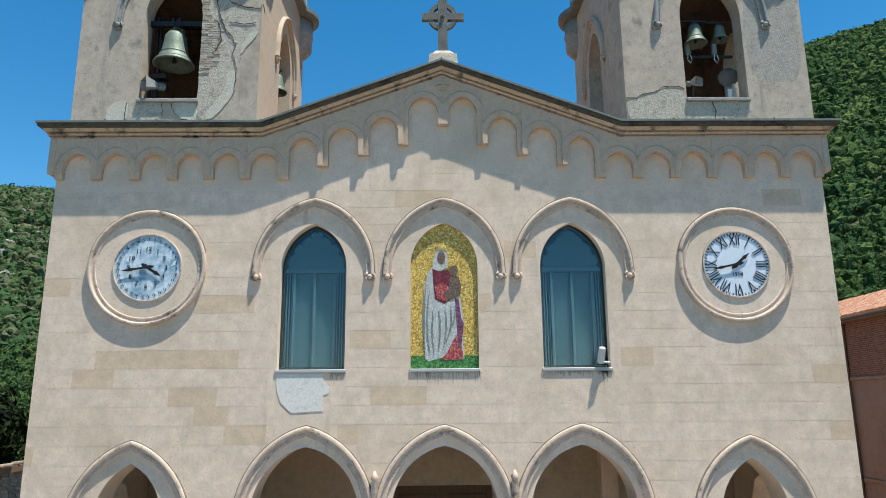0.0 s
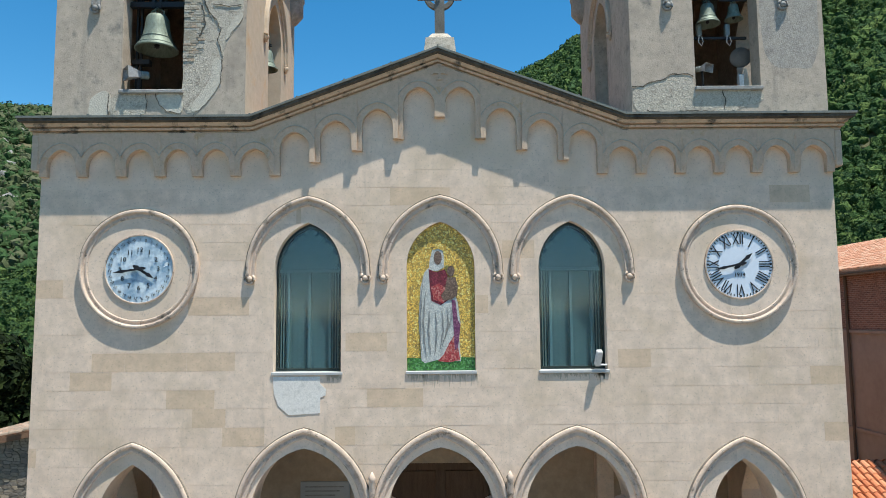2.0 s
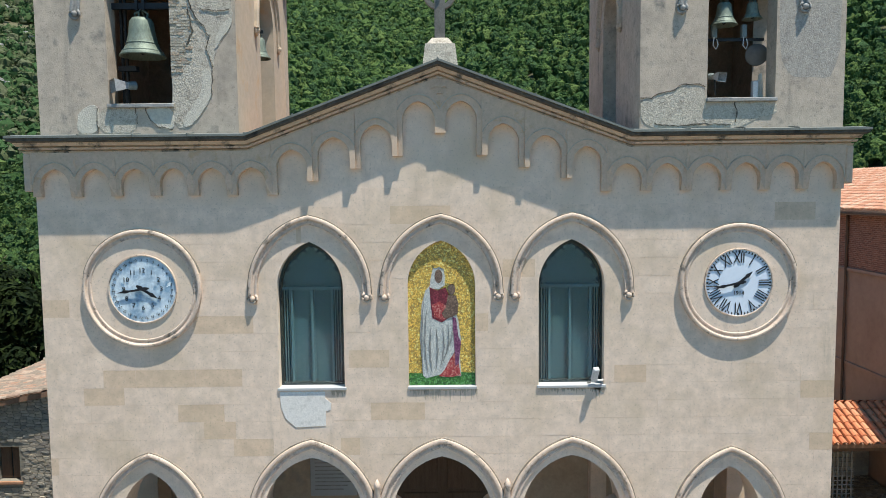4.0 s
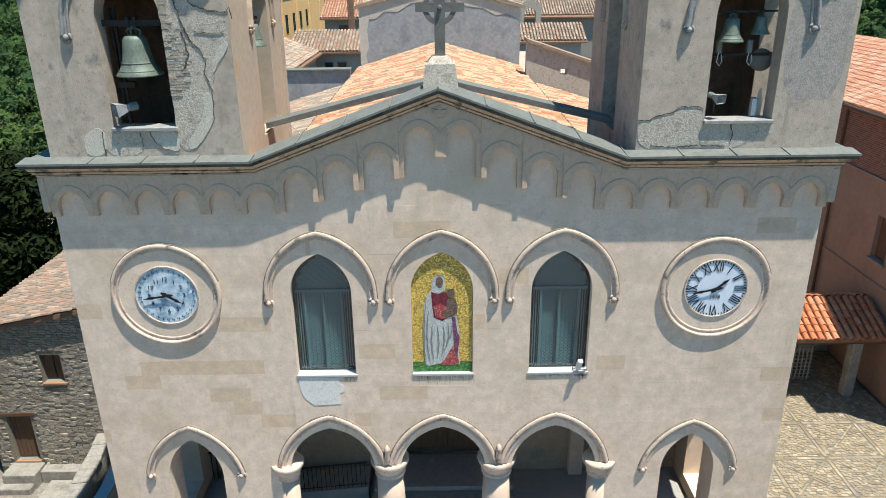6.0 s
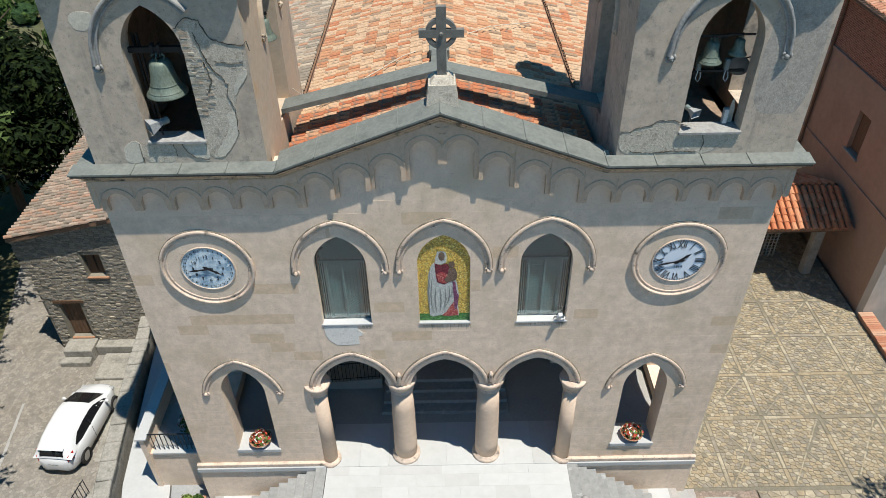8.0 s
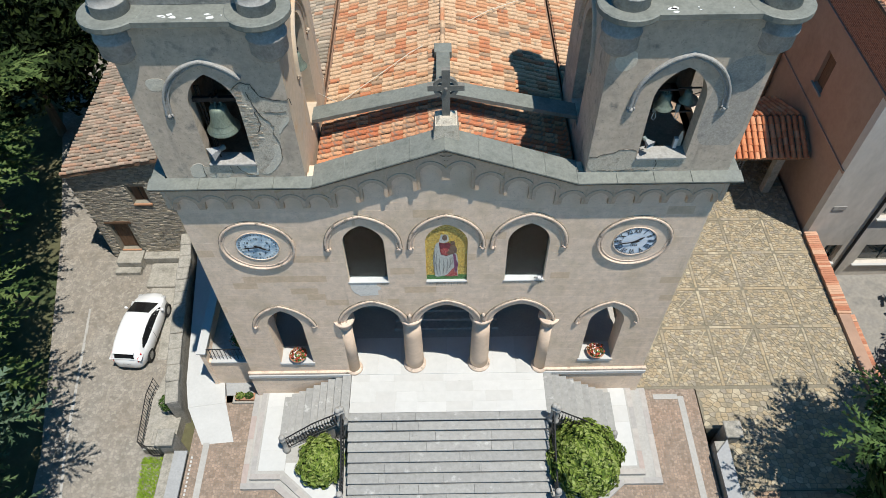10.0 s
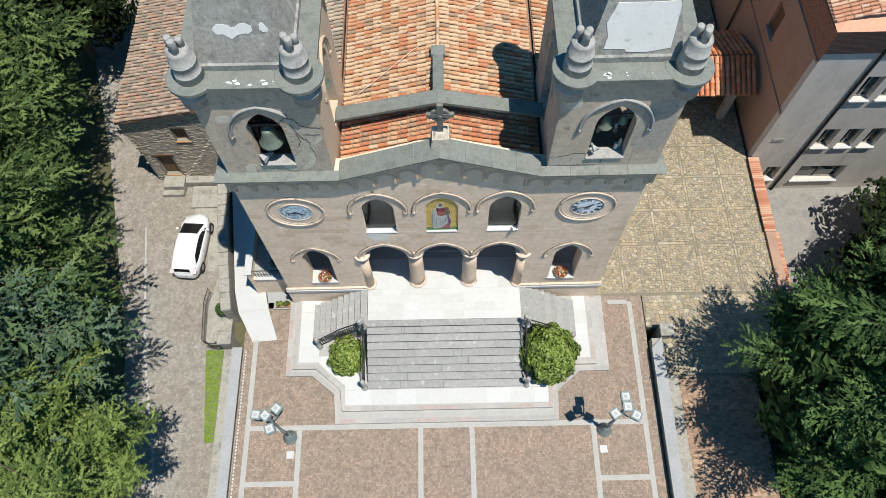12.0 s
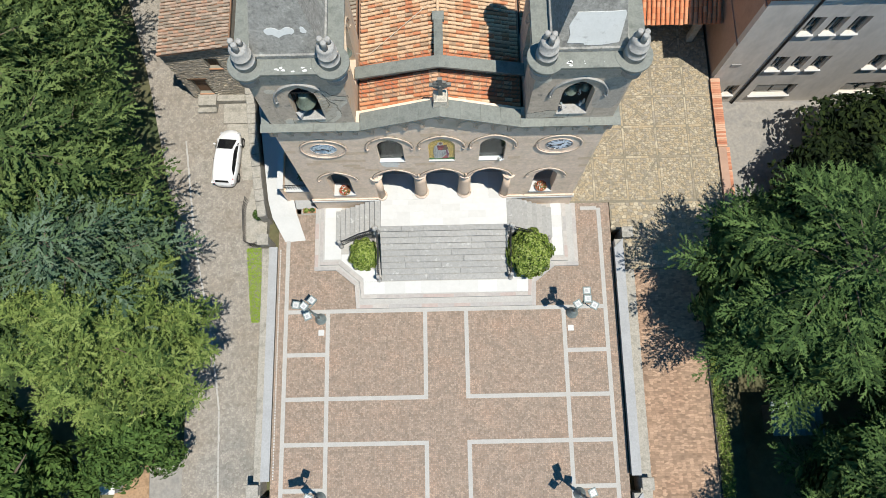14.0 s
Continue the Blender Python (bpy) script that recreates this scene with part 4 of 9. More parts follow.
for y in cy_lines[1:-1]:
    for x0, x1 in zip(cx_lines, cx_lines[1:]):
        for k in range(4):
            a_, b_ = x0 + 0.08 + (x1 - x0 - 0.16) * k / 4, x0 + 0.075 + (x1 - x0 - 0.16) * (k + 1) / 4
            w_ = 0.07 + 0.014 * math.sin(5 * k + 2.3 * y + x0)
            court_solids.append(cell_solid([(a_, y - w_), (b_, y - w_), (b_, y + w_), (a_, y + w_)], -0.02, 0.008, 0.98, court_to3))
# strip between square and courtyard
for c, poly in cells(8.1, 17.2, -4.15, 0.0, 0.24, 0.2, 0.01, 77):
    if c[0] > 10.95 or c[0] > 10.3 and c[1] > -1.6:
        court_solids.append(cell_solid(poly, -0.03, 0.004, 0.95, court_to3))
cs = joined("paving_stones", court_solids, M_FLAGI, court)
tagged(cs, kind="stuff")
for poly in court_near:
    vs, fs = cell_solid(poly, -0.02, 0.006, 0.95, court_to3)
    part("paving_stone", (vs, [], fs), M_FLAG, court)

# brick-topped courtyard wall
bw = thing("brick_wall", "low courtyard wall with a red brick coping", "wall", (17.5, 4, 0), "", "structure")
kid("body", boxed(17.24, 17.72, -3.0, 8.05, -3.6, 0.18), M_PINK, bw)
bm = boxed(-0.3, 0.3, -0.058, 0.058, 0.0, 0.075, 0.006)
first = None
nb = 0
for k in range(88):
    y = 8.0 - 0.125 * k
    m = pose(17.48 + (0.0 if y > 3.4 else 0.16) + rg.uniform(-0.012, 0.012), y, 0.182 - (0.0 if y > 3.4 else 0.12), rg.uniform(-1.5, 1.5), 0, rg.uniform(-1.5, 1.5))
    m = Matrix.Translation(bw.location).inverted() @ m
    if first is None:
        first = part("brick", bm, M_BRICKTOP, bw)
        first.matrix_basis = m
    else:
        shared("brick", first, m, bw)

# ---------- platform, stairs ----------
plat = thing("stair_terrace", "broad white marble terrace with two low kerbs round the stairs", "terrace", (0, -3, 0), "", "structure")


LOW = [(-7.85, 0.0), (-7.85, -3.92), (-6.55, -3.92), (-5.42, -4.85), (-5.3, -6.28), (5.38, -6.28), (5.45, -4.85), (6.6, -3.92), (8.05, -3.92), (8.05, 0.0)]
UPP = [(-7.5, 0.0), (-7.5, -3.62), (-6.35, -3.62), (-5.1, -4.68), (-4.98, -5.72), (5.1, -5.72), (5.2, -4.68), (6.4, -3.62), (7.42, -3.62), (7.42, 0.0)]
kid("lower_kerb", plate([LOW], -0.3, 0.17, "z"), M_BAND, plat)
kid("upper_kerb", plate([UPP], 0.1, 0.345, "z"), M_BAND, plat)


# marble top in slabs
for y0, y1 in ((-5.45, -4.72),):
    x = -4.85
    while x < 4.94:
        x1 = min(4.95, x + rg.uniform(0.9, 1.3))
        kid("marble_slab", boxed(x + 0.002, x1 - 0.002, y0, y1 - 0.002, 0.3, 0.352), M_MARBLEP, plat)
        x = x1
for s in (-1, 1):
    y = -3.3
    while y < -0.05:
        y1 = min(-0.02, y + rg.uniform(0.7, 1.0))
        xs = (-7.22, -6.22) if s < 0 else (6.5, 7.15)
        kid("marble_slab", boxed(xs[0], xs[1], y + 0.002, y1 - 0.002, 0.3, 0.352), M_MARBLEP, plat)
        y = y1
kid("marble_slab", plate([[(-6.2, -3.36), (-4.86, -4.5), (-4.86, -4.7), (-3.9, -4.7), (-3.9, -4.3), (-5.3, -3.0), (-6.2, -3.0)]], 0.3, 0.352, "z"), M_MARBLEP, plat)
kid("marble_slab", plate([[(6.2, -3.36), (4.96, -4.5), (4.96, -4.7), (3.9, -4.7), (3.9, -4.3), (5.3, -3.0), (6.2, -3.0)]], 0.3, 0.352, "z"), M_MARBLEP, plat)
# kerb stones with a pink tint, laid on the edges
for pts, z, wd in ((LOW, 0.17, 0.22), (UPP, 0.345, 0.2)):
    for sg, ((ax, ay), (bx, by)) in enumerate(zip(pts, pts[1:])):
        d = Vector((bx - ax, by - ay))
        n_ = max(1, round(d.length / 0.95))
        ang = math.degrees(math.atan2(d.y, d.x))
        for k in range(n_):
            c = Vector((ax, ay)) + d * ((k + 0.5) / n_)
            m = pose(c.x, c.y, 0, 0, 0, ang)
            L = d.length / n_ / 2 - 0.004
            kid("kerb_stone", boxed(-L, L, 0.004, wd, z - 0.05, z + 0.006 + 0.0022 * (sg % 4), 0, m), M_KERB, plat)

stairs = thing("entrance_stairs", "broad flight of grey marble steps up to the portico", "stairs", (0, -3, 0), "", "structure")
LAND = 1.88
kid("landing_core", boxed(-3.7, 3.72, -1.93, 0.0, 0.2, LAND - 0.04), M_STEP, stairs)
NR = 9
for k in range(NR):
    top = LAND - 0.17 * k
    y1 = -1.96 - 0.336 * (k - 1)
    if k == 0:
        y0, y1 = -2.0, -1.72
    else:
        y0, y1 = -1.98 - 0.336 * k, -1.96 - 0.336 * (k - 1) + 0.02
    kid("step", boxed(-3.72, 3.74, y0, y1, top - 0.17, top - 0.045), M_STEP, stairs) if k else None
    n_ = 4
    xs = [-3.74] + sorted(rg.uniform(-2.6, 2.6) for _ in range(n_ - 1)) + [3.76]
    for a, b in zip(xs, xs[1:]):
        kid("tread", boxed(a + 0.003, b - 0.003, y0 - 0.03, y1 - (0.075 if k else 0.0), top - 0.045, top, 0.008), M_STEP, stairs)
for r_ in range(4):
    y0, y1 = -1.715 + r_ * 0.43, -1.715 + (r_ + 1) * 0.43 - 0.004
    x = -3.7
    while x < 3.7:
        x1 = min(3.72, x + rg.uniform(0.7, 1.15))
        if 3.72 - x1 < 0.3:
            x1 = 3.72
        kid("landing_slab", boxed(x + 0.0008, x1 - 0.0008, y0, y1 + 0.0025, LAND - 0.04, LAND + 0.004), M_MARBLEP, stairs)
        x = x1
for s in (-1, 1):
    for k in range(9):
        top = LAND - 0.17 * (k + 0.0)
        xa = 3.72 + 0.31 * k
        dy = 0.055 * k
        kid("side_step", boxed(s * xa if s > 0 else -(xa + 0.31 + 0.02), (xa + 0.31 + 0.02) if s > 0 else -xa, -2.0 - dy * 0.5, -0.02 - dy * 0.7, 0.2, top - 0.002, 0.006), M_STEP, stairs)


def balustrade(pts, name="stair_railing"):
    """Wrought-iron railing that follows the stair between stone newels."""
    b = thing(name, "curved wrought-iron stair railing between stone newels", "railing", pts[0], "stair railings")
    P = [Vector(p) for p in pts]
    bm = bmesh.new()
    tube(bm, [p + Vector((0, 0, 0.92)) for p in P], 0.03)
    kid("handrail", bm, M_IRON, b)
    bm = bmesh.new()
    tube(bm, [p + Vector((0, 0, 0.12)) for p in P], 0.018)
    kid("bottom_rail", bm, M_IRON, b)
    base = bmesh.new()
    box(base, -0.009, 0.009, -0.009, 0.009, 0.1, 0.92)
    box(base, -0.03, 0.03, -0.012, 0.012, 0.4, 0.55)
    first = None
    for i in range(len(P) - 1):
        n_ = max(2, round((P[i + 1] - P[i]).length / 0.13))
        for k in range(n_):
            q = P[i].lerp(P[i + 1], k / n_)
            if first is None:
                first = part("baluster", base, M_IRON, b)
                first.matrix_basis = Matrix.Translation(q - P[0])
            else:
                shared("baluster", first, Matrix.Translation(q - P[0]), b)
    for q in (P[0], P[-1]):
        bm = bmesh.new()
        lathe(bm, [(0.15, -0.05), (0.15, 0.14), (0.095, 0.2), (0.095, 0.86), (0.125, 0.92), (0.125, 1.0), (0.07, 1.03), (0.12, 1.12), (0.1, 1.2), (0.03, 1.24)], q, 12)
        kid("newel", bm, M_PINN, b, "grey stone newel with a ball cap", True)


for s in (-1, 1):
    balustrade([(3.86 * s, -2.05, LAND - 0.05), (3.86 * s, -3.3, 1.15), (3.9 * s, -4.62, 0.36)])
    balustrade([(3.98 * s, -2.12, LAND - 0.05), (5.0 * s, -2.2, 1.15), (6.2 * s, -2.5, 0.4)])

# ---------- church ----------
church = thing("church", "pale limestone church front with twin bell towers and portico", "church")
GX, GZ0, GZ1 = 3.56, 12.45, 13.77


def top_line(x):
    """Underside of the cornice."""
    return GZ0 + max(0.0, (GX - abs(x)) / GX) * (GZ1 - GZ0)


WIN = (-2.49, 0.02, 2.51)
MAIN = (-2.53, 0.0, 2.53)
SIDE = (-5.68, 5.62)
WALL_T = 0.7
outer = [(-7.6, -0.4), (7.6, -0.4), (7.6, GZ0 + 0.1), (GX, GZ0 + 0.1), (0, GZ1 + 0.1), (-GX, GZ0 + 0.1), (-7.6, GZ0 + 0.1)]
holes = [opening(WIN[0], 0.63, 7.93, 9.87, 10.75), opening(WIN[2], 0.63, 7.93, 9.87, 10.75), opening(WIN[1], 0.645, 7.93, 9.9, 10.75)]
holes += [opening(c, 0.61, 2.72, 5.3, 6.28) for c in SIDE]
arc = [(-3.5, 1.9)] + arch(MAIN[0], 0.97, 5.38, 6.54) + arch(MAIN[1], 0.97, 5.38, 6.54) + arch(MAIN[2], 0.97, 5.38, 6.54) + [(3.5, 1.9)]
holes.append(arc)
facade = part("facade_wall", plate([outer] + holes, 0.0, WALL_T, "y"), M_ASHLAR, church, "smooth pale ashlar wall")


def hood_boss(bm, x, y, z):
    """A small ball held in an open ring, at the foot of a hood mould."""
    ball(bm, (x, y - 0.05, z), 0.058, 2)
    lathe(bm, [(0.0, 0.0), (0.06, 0.02)], (x, y, z), 12, pose(0, 0, 0, 90, 0, 0), caps=False)
    tube(bm, [(x + 0.09 * math.cos(2.0 + 0.57 * k), y - 0.035, z + 0.09 * math.sin(2.0 + 0.57 * k)) for k in range(10)], 0.026, 6)


def hood(path, name="hood_mould", w=0.17, out=0.088, closed=False, ends=True):
    """A projecting moulding with a rounded outer roll and a small hollow inside."""
    bm = bmesh.new()
    prof = [(0.0, 0.5 * w), (0.6 * out, 0.5 * w), (0.9 * out, 0.44 * w), (out, 0.3 * w), (out, 0.16 * w), (0.86 * out, 0.08 * w), (0.42 * out, 0.02 * w), (0.34 * out, -0.12 * w), (0.5 * out, -0.26 * w), (0.52 * out, -0.42 * w), (0.3 * out, -0.5 * w), (0.0, -0.5 * w)]
    sweep(bm, path, prof, 0.0, closed)
    ob = part(name, bm, M_MOULD, church)
    bm = bmesh.new()
    upper = [p for p in path if not closed or p[1] > 10.1]
    if closed:
        upper = sorted(upper, key=lambda p: p[0])
    sweep(bm, upper, [(0.0, 0.5 * w + 0.016), (0.55 * out, 0.5 * w + 0.016), (0.55 * out, 0.5 * w + 0.001), (0.0, 0.5 * w + 0.001)], 0.0)
    part("grimy_edge", bm, M_GRIMEL, ob)
    if ends and not closed:
        for x, z in (path[0], path[-1]):
            bm = bmesh.new()
            hood_boss(bm, x, 0.0, z - 0.04)
            part("hood_stop", bm, M_MOULD, church, smooth=True)
    return ob


for c in WIN:
    hood([(c - 1.09, 9.72)] + arch(c, 1.08, 9.85, 11.17, 12) + [(c + 1.09, 9.72)])
for c in SIDE:
    hood([p for p in arch(c, 1.06, 5.12, 6.6, 16) if p[1] > 5.32])
for c in MAIN:
    hood([p for p in arch(c, 1.175, 5.3, 6.82, 16) if p[1] > 5.54], w=0.19, ends=False)
for x in (-1.265, 1.265):
    bm = bmesh.new()
    lathe(bm, [(0.02, 5.6), (0.07, 5.75), (0.05, 5.95), (0.075, 6.0), (0.01, 6.12)], (x, -0.08, 0), 8)
    part("fleuron", bm, M_MOULD, church, smooth=True)

# clock surrounds
for cx in (-5.67, 5.68):
    bm = bmesh.new()
    lathe(bm, [(0.655, 0.0), (0.655, 0.025), (0.99, 0.025), (0.99, 0.0)], (cx, 0, 9.89), 48, pose(0, 0, 0, 90, 0, 0), caps=False)
    part("clock_surround", bm, M_ASHLAR, church)
    ring_path = [(cx + 1.05 * math.cos(2 * math.pi * k / 72), 9.89 + 1.05 * math.sin(-2 * math.pi * k / 72)) for k in range(72)]
    hood(ring_path, "clock_ring", 0.165, 0.085, closed=True)

# window and panel sills
for c in WIN:
    part("window_sill", boxed(c - 0.665, c + 0.665, -0.03, 0.3, 7.875, 7.935, 0.01), M_MARBLE, church, "white marble sill")
for c in SIDE:
    part("arch_sill", boxed(c - 0.66, c + 0.66, -0.05, 0.72, 2.60, 2.74, 0.012), M_MARBLE, church, "white marble sill")

# base course
for s in (-1, 1):
    a, b = sorted((3.52 * s, 7.72 * s))
    part("base_course", boxed(a, b, -0.1, 0.02, 1.92, 2.06, 0.015), M_MOULD, church)
    part("base_slab", boxed(a, b, -0.14, 0.02, 1.74, 1.915, 0.01), M_MARBLE, church)
    part("podium", boxed(a + 0.02, b - 0.02, -0.07, 0.0, -0.3, 1.735), M_ASHLAR, church)

# corbel table
CX = [-7.6, -6.79, -6.04, -5.31, -4.60, -3.88, -3.13, -2.36, -1.56, -0.77, 0.03, 0.81, 1.60, 2.39, 3.14, 3.89, 4.64, 5.38, 6.11, 6.83, 7.6]
CZ = [11.65] * 7 + [11.9, 12.12, 12.345, 12.765, 12.345, 12.12, 11.91] + [11.65] * 7
for i in range(len(CX) - 1):
    xa, xb, za, zb = CX[i], CX[i + 1], CZ[i], CZ[i + 1]
    la, lb = (0.1 if i else 0.16), (0.1 if i < len(CX) - 2 else 0.16)
    apex = max(za, zb) + (0.515 if za == zb else 0.585)
    mid = (xa + la + xb - lb) / 2
    half = (xb - lb - xa - la) / 2
    pts = [(xa, za), (xa + la, za)] + arch(mid, half, apex - half * 1.18, apex, 7) + [(xb - lb, zb), (xb, zb), (xb, top_line(xb) + 0.02)]
    if xa < 0 < xb:
        pts.append((0, top_line(0) + 0.02))
    if xa < -GX < xb:
        pts.append((-GX, top_line(GX) + 0.02))
    if xa < GX < xb:
        pts.append((GX, top_line(GX) + 0.02))
    pts.append((xa, top_line(xa) + 0.02))
    bm = plate([pts], -0.14, 0.0, "y")
    for v in bm.verts:
        if v.co.y < -0.1 and v.co.z < min(za, zb) + 0.02:
            v.co.y += 0.05
    part("corbel_arch", bm, M_CORBEL, church)
    # incised outer line of the arch
    bm = bmesh.new()
    ln = [p for p in arch(mid, half + 0.135, apex - half * 1.18, apex + 0.125, 14) if xa < p[0] < xb and p[1] > max(za, zb) + 0.2 and p[1] < top_line(p[0]) - 0.01]
    if len(ln) > 3:
        sweep(bm, ln, [(0.001, 0.011), (0.016, 0.011), (0.016, -0.011), (0.001, -0.011)], -0.14)
        part("arch_roll", bm, M_INCISE, church)
for s in (-1, 1):
    part("side_corbel_band", boxed(min(7.6 * s, 7.74 * s), max(7.6 * s, 7.74 * s), -0.139, 4.6, 11.75, GZ0, 0.02), M_CORBEL, church)
bm = bmesh.new()
box(bm, -0.05, 0.05, -0.03, 0, 13.05, 13.45)
box(bm, -0.2, -0.052, -0.03, 0, 13.2, 13.3)
box(bm, 0.052, 0.2, -0.03, 0, 13.2, 13.3)
for px_, pz_, dx, dz in ((0, 13.47, 0.09, 0.03), (0, 13.03, 0.09, 0.03), (-0.215, 13.25, 0.03, 0.09), (0.215, 13.25, 0.03, 0.09)):
    box(bm, px_ - dx, px_ + dx, -0.03, 0, pz_ - dz, pz_ + dz)
bmesh.ops.scale(bm, vec=(0.62, 1, 0.62), verts=bm.verts, space=Matrix.Translation((0, 0, -13.25)))
bmesh.ops.translate(bm, vec=(0.03, -0.142, 0.385), verts=bm.verts)
part("carved_cross", bm, M_CORBEL, church)

# cornice: stepped moulding under the metal capping
CPROF = [(0.0, -0.01), (0.12, -0.01), (0.14, 0.045), (0.10, 0.05), (0.10, 0.066), (0.175, 0.072), (0.185, 0.11), (0.14, 0.116), (0.14, 0.132), (0.22, 0.14), (0.25, 0.2), (0.0, 0.2)]


def cornice_run(x_pts, prof, z_of, y_back=None):
    bm = bmesh.new()
    cols = []
    for x in x_pts:
        e = 1 if x >= 7.6 else (-1 if x <= -7.6 else 0)
        cols.append([bm.verts.new((x + e * o, -o, z_of(x) + h)) for o, h in prof])
    m = len(prof)
    for a, b in zip(cols, cols[1:]):
        for j in range(m):
            bm.faces.new((a[j], a[(j + 1) % m], b[(j + 1) % m], b[j]))
    for col, s in ((cols[0], -1), (cols[-1], 1)):
        if abs(x_pts[0 if s < 0 else -1]) >= 7.6:
            back = [bm.verts.new((v.co.x, 4.65, v.co.z)) for v in col]
            for j in range(m):
                bm.faces.new((col[j], col[(j + 1) % m], back[(j + 1) % m], back[j]))
            bm.faces.new(back)
        else:
            bm.faces.new(col)
    return bm


part("cornice", cornice_run([-7.6, -GX, 0, GX, 7.6], CPROF, top_line), M_CORNICE, church, "stained moulded stone cornice")
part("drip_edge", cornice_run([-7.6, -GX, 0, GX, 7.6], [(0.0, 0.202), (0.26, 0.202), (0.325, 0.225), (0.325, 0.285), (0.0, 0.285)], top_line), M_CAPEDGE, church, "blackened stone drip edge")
# zinc capping in sheets
ZX = [-7.6, -6.6, -5.6, -4.6, -GX, -2.67, -1.78, -0.89, 0, 0.89, 1.78, 2.67, GX, 4.6, 5.6, 6.6, 7.6]
for a, b in zip(ZX, ZX[1:]):
    bm = bmesh.new()
    e0, e1 = (-0.35 if a <= -7.6 else 0.003), (0.35 if b >= 7.6 else -0.003)
    yb = 0.46 if abs(a + b) / 2 < GX else 0.03
    v = []
    for x, e, xz in ((a, e0, a), (b, e1, b)):
        z = top_line(xz) + 0.29
        v.append([bm.verts.new(q) for q in ((x + e, -0.35, z - 0.012), (x + e, -0.35, z + 0.03), (x + (e if abs(e) > 0.1 else e), yb, z + 0.075), (x + e, yb, z + 0.0))])
    for j in range(4):
        bm.faces.new((v[0][j], v[0][(j + 1) % 4], v[1][(j + 1) % 4], v[1][j]))
    bm.faces.new(v[0])
    bm.faces.new(v[1])
    part("zinc_sheet", bm, M_ZINC, church)
    bm = bmesh.new()
    if b < 7.6:
        z = top_line(b) + 0.29
        bb = [bm.verts.new(q) for q in ((b - 0.015, -0.3505, z + 0.03), (b + 0.015, -0.3505, z + 0.03), (b + 0.015, yb, z + 0.075), (b - 0.015, yb, z + 0.075), (b - 0.012, -0.3505, z + 0.052), (b + 0.012, -0.3505, z + 0.052), (b + 0.012, yb, z + 0.095), (b - 0.012, yb, z + 0.095))]
        for f in ((0, 1, 2, 3), (4, 5, 6, 7), (0, 1, 5, 4), (1, 2, 6, 5), (2, 3, 7, 6), (3, 0, 4, 7)):
            bm.faces.new([bb[i] for i in f])
        part("zinc_seam", bm, M_ZINC, church)
for s in (-1, 1):
    part("zinc_side", boxed(min(7.55 * s, 7.93 * s), max(7.55 * s, 7.93 * s), 0.04, 4.65, GZ0 + 0.29, GZ0 + 0.33), M_ZINC, church)
# parapet behind the gable
bm = plate([[(-GX, GZ0), (GX, GZ0), (GX, GZ0 + 0.28), (0, GZ1 + 0.28), (-GX, GZ0 + 0.28)]], WALL_T - 0.3, WALL_T - 0.24, "y")
part("parapet_back", bm, M_RENDER, church)

# ringed cross on its pedestal
bm = bmesh.new()
lo, hi = 0.34, 0.25
vv = []
for h, r in ((13.95, lo), (14.45, hi + 0.03), (14.452, hi), (14.58, 0.15)):
    vv.append([bm.verts.new((0.045 + sx * r, 0.42 + sy * r, h)) for sx, sy in ((-1, -1), (1, -1), (1, 1), (-1, 1))])
for a, b in zip(vv, vv[1:]):
    for k in range(4):
        bm.faces.new((a[k], a[(k + 1) % 4], b[(k + 1) % 4], b[k]))
bm.faces.new(vv[-1])
part("pedestal", bm, M_PATCH, church, "pale stone pedestal of the gable cross")
bm = bmesh.new()
box(bm, -0.055, 0.145, 0.36, 0.48, 14.58, 15.98)
box(bm, -0.40, -0.056, 0.36, 0.48, 15.36, 15.52)
box(bm, 0.146, 0.50, 0.36, 0.48, 15.36, 15.52)
bevel(bm, 0.012)
sweep(bm, [(0.045 + 0.27 * math.cos(2 * math.pi * k / 28), 15.44 + 0.27 * math.sin(-2 * math.pi * k / 28)) for k in range(28)], [(0.05, 0.045), (0.05, -0.045), (-0.05, -0.045), (-0.05, 0.045)], 0.42, True)
ball(bm, (0.045, 0.345, 15.44), 0.05, 1)
part("ringed_cross", bm, M_CROSS, church, "dark grey stone ringed cross")

# ---------- portico ----------
for x in (-1.25, 1.25):
    bm = bmesh.new()
    lathe(bm, [(0.35, 2.1), (0.355, 2.6), (0.335, 4.2), (0.31, 5.12)], (x, 0.34, 0), 28)
    col = part("column", bm, M_COLUMN, church, smooth=True)
    bm = bmesh.new()
    lathe(bm, [(0.43, 1.9), (0.44, 1.96), (0.42, 2.03), (0.36, 2.06), (0.36, 2.1)], (x, 0.34, 0), 28)
    part("column_base", bm, M_MOULD, col, smooth=True)
    bm = bmesh.new()
    lathe(bm, [(0.32, 5.1), (0.365, 5.12), (0.365, 5.15), (0.335, 5.18), (0.36, 5.26), (0.40, 5.32), (0.40, 5.36), (0.43, 5.38), (0.45, 5.43), (0.45, 5.5), (0.42, 5.52)], (x, 0.32, 0), 28)
    part("capital", bm, M_MOULD, col, smooth=True)
